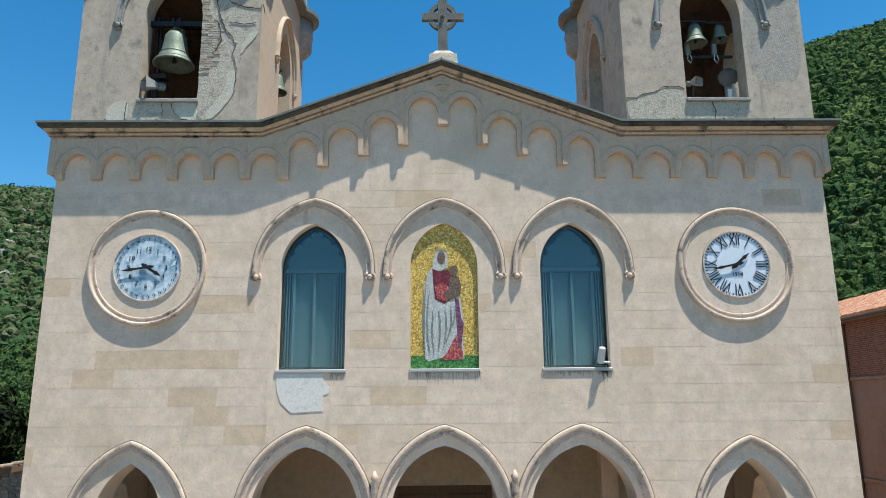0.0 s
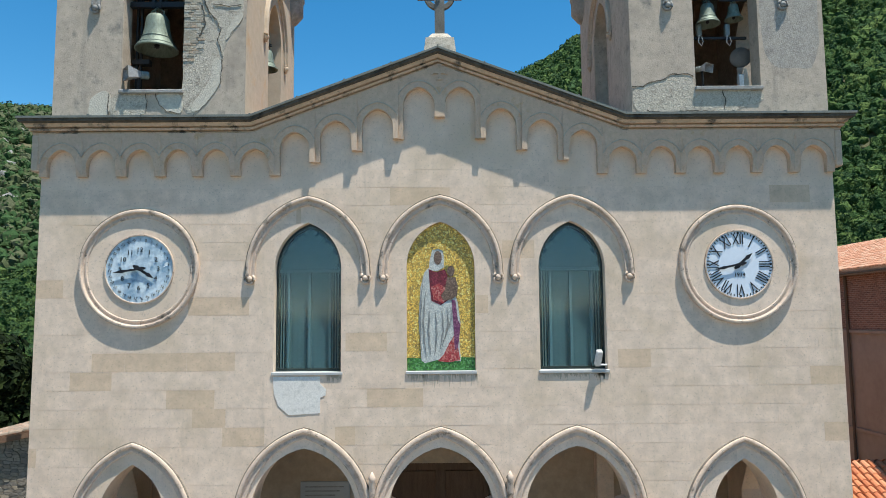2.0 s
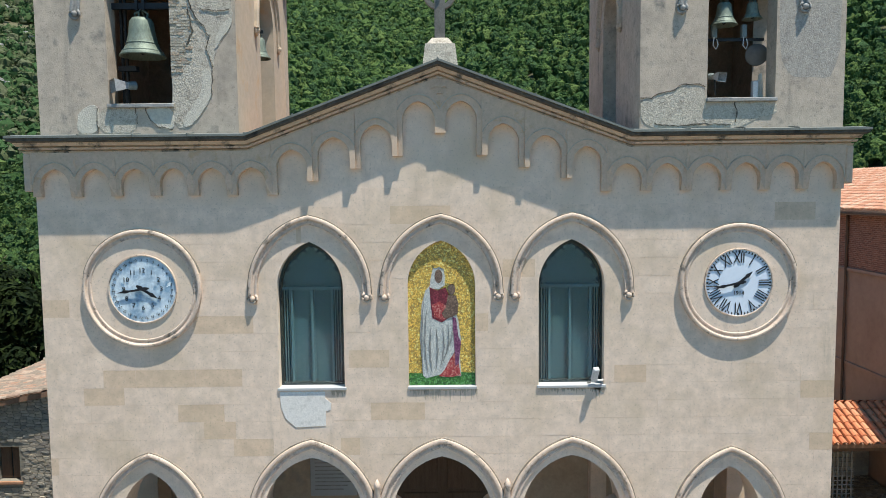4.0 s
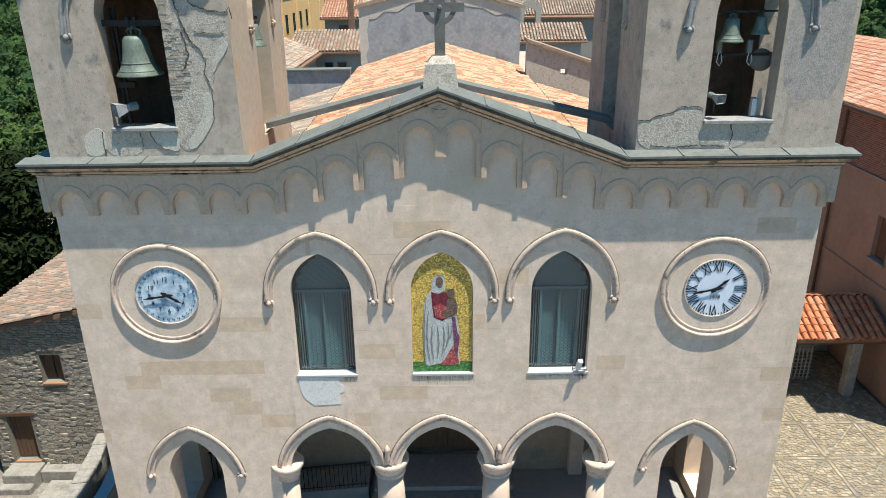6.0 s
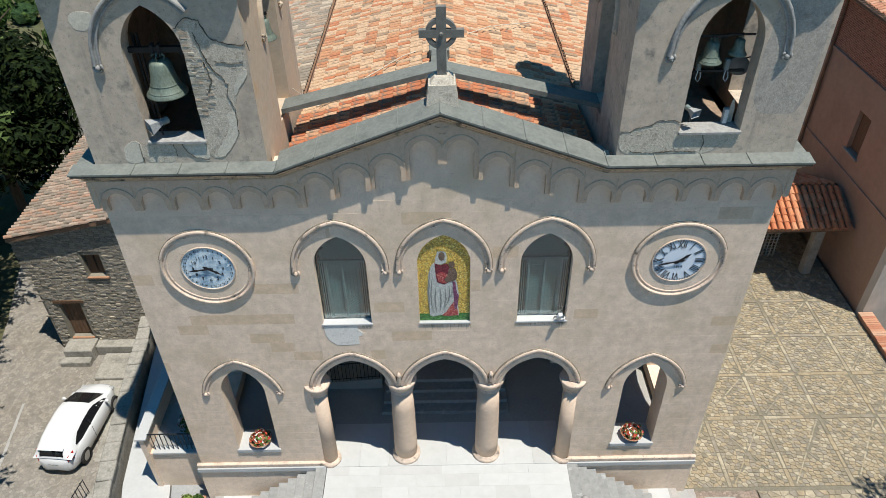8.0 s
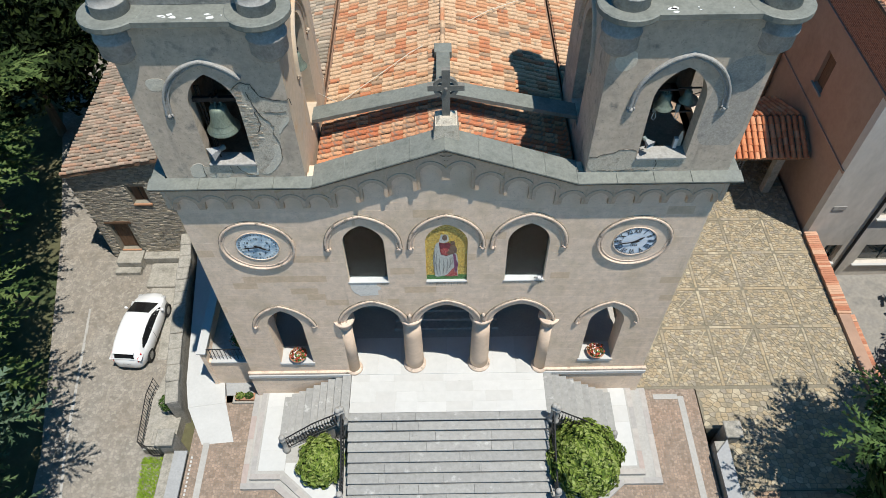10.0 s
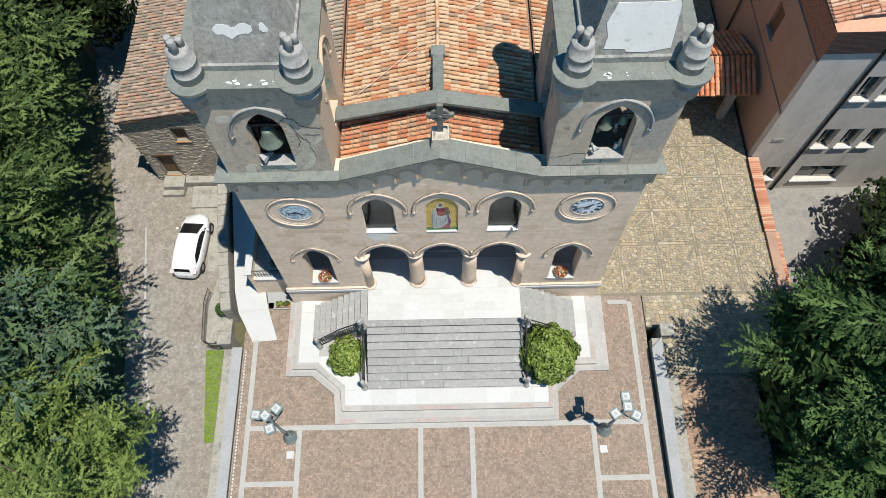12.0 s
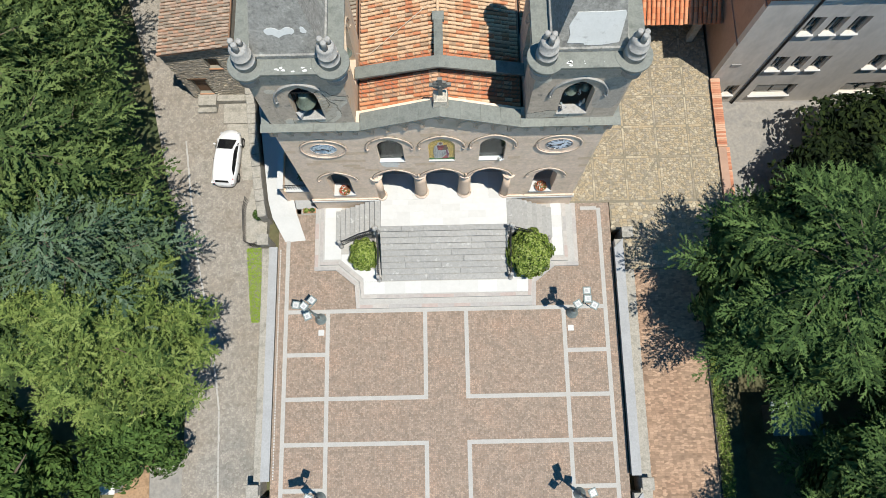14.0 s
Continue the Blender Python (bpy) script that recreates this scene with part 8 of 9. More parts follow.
    for s in (-1, 1):
        ends = [(-1.35, 0.45), (-1.0, 0.86), (-0.5, 0.93), (0.0, 0.93), (0.3, 0.9), (0.6, 0.86), (0.98, 0.55)]
        glass("side_window", [[side_at(y, f, s, 0.012) for f in (0.14 + (0.2 if k == 0 else 0.0), (0.14 + hi_) / 2, hi_)] for k, (y, hi_) in enumerate(ends)])
        part("window_post", boxed(min(s * 0.73, s * 0.80), max(s * 0.73, s * 0.80), -0.36, -0.31, 0.98, 1.2), M_BLACK, c)
    part("spoiler", boxed(-0.52, 0.52, -1.84, -1.66, 1.275, 1.31, 0.012), M_CARP, c)
    for s in (-1, 1):
        bm = bmesh.new()
        ball(bm, (s * 0.93, 0.78, 1.0), 0.1, 2, (1.0, 0.6, 0.8))
        part("mirror", bm, M_CARP, c, smooth=True)
        bm = bmesh.new()
        vs = [bm.verts.new((s * x, y, z)) for x, y, z in ((0.60, -1.935, 0.78), (0.775, -1.72, 0.84), (0.745, -1.62, 1.08), (0.625, -1.9, 1.0), (0.5, -1.86, 0.78), (0.64, -1.6, 0.84), (0.62, -1.55, 1.06), (0.52, -1.8, 0.98))]
        for f in ((0, 1, 2, 3), (4, 5, 6, 7), (0, 1, 5, 4), (1, 2, 6, 5), (2, 3, 7, 6), (3, 0, 4, 7)):
            bm.faces.new([vs[q] for q in f])
        part("tail_light", bm, M_REDL, c)
        part("headlight", boxed(min(s * 0.48, s * 0.72), max(s * 0.48, s * 0.72), 1.55, 1.74, 0.66, 0.78, 0.03), M_LANTOP, c)
        part("door_line", boxed(min(s * 0.858, s * 0.871), max(s * 0.858, s * 0.871), -0.41, -0.4, 0.3, 0.93), M_BLACK, c)
        for y in (-1.25, 1.22):
            bm = bmesh.new()
            lathe(bm, [(0.2, -0.1), (0.30, -0.1), (0.315, -0.07), (0.315, 0.07), (0.30, 0.1), (0.2, 0.1)], (0, 0, 0), 24, pose(0, 0, 0, 0, 90, 0), caps=False)
            w = part("wheel", bm, M_TYRE, c)
            w.location = (s * 0.78, y, 0.315)
            bm = bmesh.new()
            lathe(bm, [(0.05, 0.06), (0.2, 0.075), (0.205, -0.07)], (0, 0, 0), 20, pose(0, 0, 0, 0, 90 * s, 0))
            part("rim", bm, M_RIM, w)
    part("number_plate", boxed(-0.26, 0.26, -1.995, -1.97, 0.62, 0.73), M_PAPER, c)
    part("plate_bars", boxed(-0.2, 0.2, -2.0, -1.996, 0.65, 0.7), M_BLACK, c)


car((-13.72, 3.75, -1.2), -4.5)

# ---------- convent building and porch ----------
con = thing("convent_building", "long plastered convent with red brick frieze and tiled roof", "building", (17.4, 8.1, -3.5))
FX1 = 46.0
wins = []
for row, (z0, z1) in enumerate(((1.1, 2.78), (5.32, 7.1))):
    for x in (20.33, 21.6, 22.85, 26.4, 27.65, 28.9, 32.4, 33.65, 34.9):
        wins.append((x, x + 0.84, z0, z1))
wins += [(20.72, 23.35, -2.42, -0.9), (18.75, 19.55, -2.25, -0.9), (26.5, 29.2, -2.42, -0.9)]
wins += [(x, x + 0.95, 8.95, 10.1) for x in (20.2, 21.55, 22.9, 26.4, 27.75, 29.1)]
lp = [[(17.4, -3.6), (FX1, -3.6), (FX1, 10.7), (17.4, 10.7)]] + [[(a, c_), (b, c_), (b, d), (a, d)] for a, b, c_, d in wins]
kid("front_wall", plate(lp, 8.1, 8.5, "y"), M_GREY, con, "streaked grey plaster front")
for a, b, c_, d in wins:
    w = kid("window", boxed(a + 0.01, b - 0.01, 8.38, 8.42, c_ + 0.01, d - 0.01), M_GLASS, con)
    if c_ > 8:
        kid("shutter", boxed(a + 0.02, (a + b) / 2 - 0.01, 8.31, 8.37, c_ + 0.02, d - 0.02, 0.008), M_WOOD, w)
        kid("shutter", boxed((a + b) / 2 + 0.01, b - 0.02, 8.31, 8.37, c_ + 0.02, d - 0.02, 0.008), M_WOOD, w)
    if c_ < 8:
        kid("window_frame", plate([[(a + 0.01, c_ + 0.01), (b - 0.01, c_ + 0.01), (b - 0.01, d - 0.01), (a + 0.01, d - 0.01)]] + [[(q0 + 0.07, c_ + 0.08), (q1 - 0.04, c_ + 0.08), (q1 - 0.04, d - 0.08), (q0 + 0.07, d - 0.08)] for q0, q1 in ((a, (a + b) / 2), ((a + b) / 2 - 0.03, b - 0.03))], 8.33, 8.378, "y"), M_COPING, w)
    kid("window_sill", boxed(a - 0.08, b + 0.08, 7.98, 8.3, c_ - 0.1, c_ - 0.003, 0.01), M_MARBLE, w)
kid("brick_frieze", plate([[(17.38, 8.8), (FX1, 8.8), (FX1, 10.68), (17.38, 10.68)]] + [[(a - 0.05, c_ - 0.11), (b + 0.05, c_ - 0.11), (b + 0.05, d + 0.05), (a - 0.05, d + 0.05)] for a, b, c_, d in wins if c_ > 8], 8.07, 8.097, "y"), M_BRICK, con)
kid("side_wall", plate([[(8.5, -3.6), (40, -3.6), (40, 10.7), (8.5, 10.7)], [(12.25, 5.1), (13.2, 5.1), (13.2, 6.86), (12.25, 6.86)]], 17.4, 17.8, "x"), M_PINK, con, "terracotta-coloured plaster side wall")
part_w = kid("window", boxed(17.66, 17.7, 12.26, 13.19, 5.11, 6.85), M_GLASS, con)
kid("shutter", boxed(17.58, 17.64, 12.27, 13.18, 5.12, 6.84, 0.01), M_WOOD, part_w)
kid("window_sill", boxed(17.3, 17.6, 12.15, 13.3, 5.0, 5.095, 0.01), M_COPING, part_w)
kid("brick_frieze", boxed(17.37, 17.398, 8.12, 40, 8.3, 10.68), M_BRICK, con)
kid("string_course", boxed(17.3, 17.398, 8.12, 40, 8.15, 8.29, 0.01), M_PINK, con)
kid("string_course", boxed(17.33, 17.398, 8.12, 40, 4.12, 4.26, 0.01), M_PINK, con)
kid("vent", boxed(17.9, 18.5, 8.06, 8.098, 1.75, 2.0, 0.01), M_PINN, con)
rb_ = kid("roof", plate([[(16.95, 10.7), (22.2, 12.6), (27.5, 10.7), (27.5, 10.55), (16.95, 10.55)]], 13.0, 40, "y"), M_DECK, con, "orange barrel-tile roof")
bm = bmesh.new()
vs = [bm.verts.new(q) for q in ((16.95, 7.65, 10.7), (46.4, 7.65, 10.7), (46.4, 13.0, 12.6), (22.2, 13.0, 12.6), (16.95, 13.0, 10.7))]
bm.faces.new((vs[0], vs[1], vs[2], vs[3]))
bm.faces.new((vs[0], vs[3], vs[4]))
kid("front_roof_slope", bm, M_TILECON, con)
dn4 = Vector((-1, 0, -0.362)).normalized()
tile_field("roof_tiles", range(150), lambda r: (Vector((22.2, 8.2 + 0.21 * r, 12.64)), dn4, Vector((0, 1, 0))), 5.6, None, M_TILECON, None, 81)
tf = bpy.context.scene.collection.objects[-1]
tf.parent = rb_
bm = bmesh.new()
tube(bm, [(17.3, 16.6, 10.6), (17.3, 16.6, 0.0)], 0.06)
kid("downpipe", bm, M_WOOD, con, "brown metal downpipe")
bm = bmesh.new()
tube(bm, [(20.05, 8.02, 10.6), (19.95, 8.02, -3.4)], 0.07)
kid("downpipe", bm, M_IRON, con, "dark metal downpipe")
bm = bmesh.new()
tube(bm, [(17.0, 8.0, 10.62), (17.0, 40, 10.62)], 0.07)
kid("gutter", bm, M_WOOD, con)

por = thing("tiled_porch", "open porch with a new orange barrel-tile roof", "porch", (14.5, 12, 0))
pr = kid("roof", plate([[(10.5, 2.78), (12.4, 3.62), (14.9, 2.52), (14.9, 2.38), (12.4, 3.48), (10.5, 2.64)]], 11.2, 17.32, "x"), M_DECK, por)
for s, y, fall, run in ((-1, 12.38, 0.44, 2.2), (1, 12.42, 0.44, 2.8)):
    dn5 = Vector((0, s, -fall)).normalized()
    tile_field("roof_tiles", range(21), lambda r: (Vector((11.35 + 0.285 * r, y, 3.66)), dn5, Vector((1, 0, 0))), run, None, M_TILENEW, None, 90 + s, 0.35, 0.006, fat=1.5)
    tf = bpy.context.scene.collection.objects[-1]
    tf.parent = pr
for x in (12.2, 16.2):
    kid("stone_post", boxed(x - 0.2, x + 0.2, 10.8, 11.2, 0.0, 2.64, 0.03), M_COPING, por)
kid("front_beam", boxed(11.3, 17.3, 10.7, 10.79, 2.45, 2.64, 0.01), M_WOOD, por)
lat = bmesh.new()
for k in range(22):
    x = 11.6 + 0.17 * k
    box(lat, x, x + 0.05, 12.1, 12.13, 0.05, 2.6)
for k in range(15):
    z = 0.1 + 0.17 * k
    box(lat, 11.6, 15.3, 12.131, 12.16, z, z + 0.05)
kid("lattice_screen", lat, M_COPING, por, "pale wooden lattice screen")
kid("back_wall", boxed(11.3, 17.3, 14.5, 14.8, 0.0, 2.37), M_RUBBLEI, por)

# ---------- buildings behind ----------


def far_house(name, label, x0, x1, y0, y1, z0, ze, ridge, wall, roof_m, wins=(), along="x", ov=0.35):
    h = thing(name, label, "house", ((x0 + x1) / 2, y0, z0), "houses behind the church")
    kid("wall", boxed(x0, x1, y0, y1, z0, ze), wall, h)
    if along == "x":
        pf = [(y0 - ov, ze), ((y0 + y1) / 2, ridge), (y1 + ov, ze), (y1 + ov, ze - 0.12), (y0 - ov, ze - 0.12)]
        kid("roof", plate([pf], x0 - ov, x1 + ov, "x"), M_DECK, h)
        slopes = [((y0 + y1) / 2, Vector((0, -1, -(ridge - ze) / ((y1 - y0) / 2 + ov))).normalized())]
        n_ = int((x1 - x0 + 2 * ov) / 0.22)
        ln = math.hypot((y1 - y0) / 2 + ov, ridge - ze)
        tile_field("roof_tiles", range(n_), lambda r: (Vector((x0 - ov + 0.12 + 0.22 * r, (y0 + y1) / 2, ridge + 0.04)), slopes[0][1], Vector((1, 0, 0))), ln, None, roof_m, None, int(abs(x0) * 10))
    else:
        pf = [(x0 - ov, ze), ((x0 + x1) / 2, ridge), (x1 + ov, ze), (x1 + ov, ze - 0.12), (x0 - ov, ze - 0.12)]
        kid("roof", plate([pf], y0 - ov, y1 + ov, "y"), M_DECK, h)
        n_ = int((y1 - y0 + 2 * ov) / 0.22)
        ln = math.hypot((x1 - x0) / 2 + ov, ridge - ze)
        for s in (-1, 1):
            dn = Vector((s, 0, -(ridge - ze) / ((x1 - x0) / 2 + ov))).normalized()
            tile_field("roof_tiles", range(n_), lambda r: (Vector(((x0 + x1) / 2, y0 - ov + 0.12 + 0.22 * r, ridge + 0.04)), dn, Vector((0, 1, 0))), ln, None, roof_m, None, int(abs(x0) * 10 + s))
            tf = bpy.context.scene.collection.objects[-1]
            tf.parent = h
            tf.matrix_parent_inverse = Matrix.Translation(h.location).inverted()
    if along == "x":
        tf = bpy.context.scene.collection.objects[-1]
        tf.parent = h
        tf.matrix_parent_inverse = Matrix.Translation(h.location).inverted()
    for a, b, c_, d in wins:
        w = kid("window", boxed(a, b, y0 - 0.02, y0 + 0.05, c_, d), M_GLASS, h)
        kid("window_frame", plate([[(a - 0.06, c_ - 0.06), (b + 0.06, c_ - 0.06), (b + 0.06, d + 0.06), (a - 0.06, d + 0.06)], [(a, c_), (b, c_), (b, d), (a, d)]], y0 - 0.06, y0 - 0.021, "y"), M_COPING, w)
    return h


yh = far_house("ochre_house", "ochre plastered house with a low tiled roof", -22.0, -13.0, 42.0, 72.0, -1.5, 14.2, 14.5, M_YELLOW, M_TILEPALE, [(-16.9, -16.2, 11.0, 12.5), (-15.2, -14.5, 11.0, 12.5)], "y", 0.06)
for k in range(5):
    kid("side_window", boxed(-13.02, -12.96, 46.6 + 3.3 * k, 47.5 + 3.3 * k, 11.25, 12.75), M_GLASS, yh)
    kid("side_pilaster", boxed(-13.0, -12.9, 48.6 + 6.6 * k, 49.0 + 6.6 * k, 4.0, 14.0), M_YELLOW, yh) if k < 4 else None
kid("roof_room", boxed(-19, -14.6, 52, 60, 14.2, 15.9), M_YELLOW, yh)
far_house("low_stone_house", "low stone house with an orange tiled roof", -9.0, -3.0, 45.5, 54.0, -1.5, 12.7, 14.3, M_RUBBLEI, M_TILECON, [(-7.9, -7.1, 11.0, 12.2)])
far_house("low_annex", "low annex with a pale tiled roof and a long gutter", -13.2, -7.85, 19.5, 33.3, -1.5, 11.25, 12.5, M_SKIM, M_TILEPALE, (), "y")
far_house("lean_to_house", "small house with a mottled tiled roof", -9.4, -4.2, 34.0, 40.0, -1.5, 11.3, 12.4, M_SKIM, M_TILEPALE, [(-7.38, -6.9, 9.9, 10.62), (-6.55, -6.02, 9.9, 10.62)])
far_house("long_stone_house", "long stone house with a mottled tiled roof", 5.4, 18.0, 46.0, 54.0, -1.5, 12.6, 14.5, M_RUBBLEI, M_TILEPALE, [(7.2, 8.0, 11.2, 12.0)])
far_house("small_outhouse", "small outhouse with a ribbed wall and tiled roof", 5.2, 9.6, 36.0, 40.0, -1.5, 11.6, 12.6, M_GREY, M_TILEPALE)
ch = thing("brick_chimney", "tall weathered brick chimney stack", "chimney", (-6.4, 42, 8))
kid("stack", boxed(-6.7, -6.25, 41.8, 42.25, -1.5, 15.0, 0.03), M_DECK, ch)
kid("cap", boxed(-6.78, -6.17, 41.72, 42.33, 15.0, 15.2, 0.02), M_IRON, ch)
bg = thing("bell_gable", "small white bell gable with a dark arched opening", "bell gable", (7.0, 44, 12))
kid("gable", plate([[(6.2, -1.5), (7.9, -1.5), (7.9, 13.6), (7.05, 14.2), (6.2, 13.6)], opening(7.05, 0.45, 12.0, 12.9, 13.4, 6)], 43.6, 44.1, "y"), M_PATCH, bg)
bm = bmesh.new()
box(bm, 7.0, 7.1, 43.8, 43.9, 14.15, 14.9)
box(bm, 6.85, 7.25, 43.8, 43.9, 14.55, 14.65)
kid("small_cross", bm, M_SKIM, bg)
dish = thing("satellite_dish", "white satellite dish on a thin pole", "dish", (-14.2, 55, 14.6))
bm = bmesh.new()
lathe(bm, [(0.02, 0.0), (0.35, 0.05), (0.5, 0.14)], (0, 0, 1.9), 18, pose(0, 0, 0, 60, 0, 30), caps=False)
part("reflector", bm, M_PAPER, dish)
bm = bmesh.new()
tube(bm, [(0, 0, -0.5), (0, 0, 1.9)], 0.03)
part("pole", bm, M_IRON, dish)
ax, ar = radians(-3.1), 318
mx, my = ar * math.sin(ax), ar * math.cos(ax) - 13
mz = hill_height(mx, my)
mast = thing("radio_mast", "lattice radio mast with antennas on the hilltop", "mast", (mx, my, mz))
bm = bmesh.new()
for sx, sy in ((-1, -1), (1, -1), (1, 1), (-1, 1)):
    tube(bm, [(sx * 1.3, sy * 1.3, -2), (sx * 0.7, sy * 0.7, 17)], 0.16, 4)
for k in range(9):
    r0, r1 = 1.3 - 0.066 * k, 1.3 - 0.066 * (k + 1)
    tube(bm, [(-r0, -r0, 1.9 * k), (r1, -r1, 1.9 * (k + 1))], 0.1, 4)
    tube(bm, [(r0, -r0, 1.9 * k), (-r1, -r1, 1.9 * (k + 1))], 0.1, 4)
part("lattice_tower", bm, M_RIM, mast)
for k in range(6):
    bm = boxed(-0.35, 0.35, -0.35, 0.35, 0, 2.2, 0.1)
    o = part("antenna", bm, M_PAPER, mast)
    o.location = (2.0 * math.cos(k * 1.05), 2.0 * math.sin(k * 1.05), 9.5 + 3.2 * (k % 2))

# ---------- trees ----------


def frond_fan(P, W, S, roll, length, width, teeth, rng):
    """Serrated feather leaves: a bent spine with slim teeth on both sides, one island each."""
    n = len(P)
    up = np.array([0, 0, 1.0]) + roll
    side = np.cross(W, up)
    side /= np.linalg.norm(side, axis=1)[:, None] + 1e-6
    nrm = np.cross(side, W)
    cols = []
    for k in range(teeth + 1):
        u = k / teeth
        cols.append(P + W * (length * u)[:, None] - np.array([0, 0, 1.0]) * (length * 0.16 * u * u)[:, None])
    tips = []
    for k in range(teeth):
        u = k / teeth
        for g in (-1, 1):
            wd = width * (0.45 + 1.1 * u - 1.35 * u * u) * rng.uniform(0.75, 1.25, n)
            tips.append(cols[k] + side * (g * wd)[:, None] + W * (length / teeth * rng.uniform(0.9, 1.7, n))[:, None] + nrm * (wd * rng.uniform(-0.45, 0.05, n))[:, None])
    tips.append(cols[-1] + W * (length * 0.14)[:, None])
    V = np.stack(cols + tips, 1)
    m = V.shape[1]
    f = []
    for k in range(teeth):
        f.append((k, k + 1, teeth + 1 + 2 * k))
        f.append((k + 1, k, teeth + 2 + 2 * k))
    f.append((teeth - 1, teeth, m - 1))
    F = np.array(f)[None] + (np.arange(n) * m)[:, None, None]
    return V.reshape(-1, 3), F.reshape(-1, 3)


def cedar(seed, H, R, clear, needles, name="cedar_tree", label="broad dark green cedar with feathery layered branches", tiers=11, spray=0.75, step=0.19, rosette=False, group="trees round the church", core=0.56, leaves=3000):
    rng = np.random.default_rng(seed)
    t = thing(name, label, "tree", (0, 0, -50), group)
    bm = bmesh.new()
    tube(bm, [(0, 0, -0.3), (0.05, 0.0, H * 0.3), (-0.05, 0.05, H * 0.65), (0, 0, H * 0.97)], [0.38, 0.28, 0.15, 0.03], 8)
    wood = bmesh.new()
    P, W, L = [], [], []
    for k in range(tiers):
        f = (k + 0.5) / tiers
        z0 = clear + (H - clear) * f
        reach = R * (0.55 + 0.45 * f / 0.4 if f < 0.4 else max(0.0, 1 - ((f - 0.4) / 0.6) ** 1.8) ** 0.8) + 0.3
        nb = 7 if f < 0.6 else 6 if f < 0.85 else 5
        for b in range(nb):
            a = 2 * math.pi * (b + rng.random() * 0.7) / nb + k * 1.17
            ln = reach * rng.uniform(0.68, 1.12)
            rise, droop = rng.uniform(0.05, 0.22) + 0.35 * f, rng.uniform(0.06, 0.16)
            d = np.array([math.cos(a), math.sin(a), 0])
            sd = np.array([-d[1], d[0], 0])
            base = np.array([0, 0, z0 + rng.uniform(-0.6, 0.6)])
            bend = rng.uniform(-0.12, 0.12)

            def pos(s):
                return base + d * ln * s + sd * bend * ln * s * s + np.array([0, 0, ln * (rise * s - droop * s * s * 1.7)])

            if ln > 1.4:
                tube(wood, [tuple(pos(s)) for s in (0.0, 0.4, 0.8)], [0.05 + 0.01 * ln, 0.04, 0.012], 4)
            # side twigs carry the leaves; the plume is widest a third of the way out
            nt = max(3, int(ln / 0.5))
            for i in range(nt + 1):
                s = 0.12 + 0.88 * i / nt
                for sg in ((-1, 1) if i < nt else (0,)):
                    tw = max(0.35, ln * 0.27 * (1.05 - 0.7 * s) + 0.25) * rng.uniform(0.75, 1.2)
                    if sg == 0:
                        tw = 0.5
                    w = d * 0.85 + sd * sg * rng.uniform(0.6, 1.0) + np.array([0, 0, rng.uniform(-0.2, 0.16)])
                    w /= np.linalg.norm(w)
                    ws = np.array([-w[1], w[0], 0])
                    q0 = pos(s)
                    m = max(2, int(tw / step))
                    if rosette:
                        for u in (0.5, 1.0):
                            c0 = q0 + w * tw * u + np.array([0, 0, rng.uniform(-0.15, 0.25)])
                            a0 = rng.uniform(0, 6.28)
                            for j in range(7):
                                b0 = a0 + j * 0.9 + rng.uniform(-0.2, 0.2)
                                way = np.array([math.cos(b0), math.sin(b0), rng.uniform(0.0, 0.7)])
                                P.append(c0)
                                W.append(way / np.linalg.norm(way))
                                L.append(spray * rng.uniform(0.55, 0.9))
                        continue
                    for j in range(m + 1):
                        u = j / m
                        way = w + ws * (1 if j % 2 else -1) * rng.uniform(0.35, 0.85) * (j < m) + np.array([0, 0, rng.uniform(-0.12, 0.3)])
                        P.append(q0 + w * tw * u + np.array([0, 0, rng.uniform(-0.05, 0.10) - 0.10 * tw * u * u]))
                        W.append(way / np.linalg.norm(way))
                        L.append(spray * rng.uniform(0.6, 1.15) * (1.0 - 0.35 * u))
    P, W, L = np.array(P), np.array(W), np.array(L)
    V, F = frond_fan(P, W, None, 0.45 * rng.standard_normal((len(P), 3)), L, L * 0.3, 4, rng)
    part("trunk", bm, M_BARK, t)
    part("branchwork", wood, M_BARK, t)
    part("crown", (V.tolist(), [], F.tolist()), needles, t)
    leafy("inner_foliage", (0, 0, clear + (H - clear) * 0.42), R * core, R * core, (H - clear) * 0.36, leaves, 0.3, needles, seed + 70, t, 0.45)
    return t


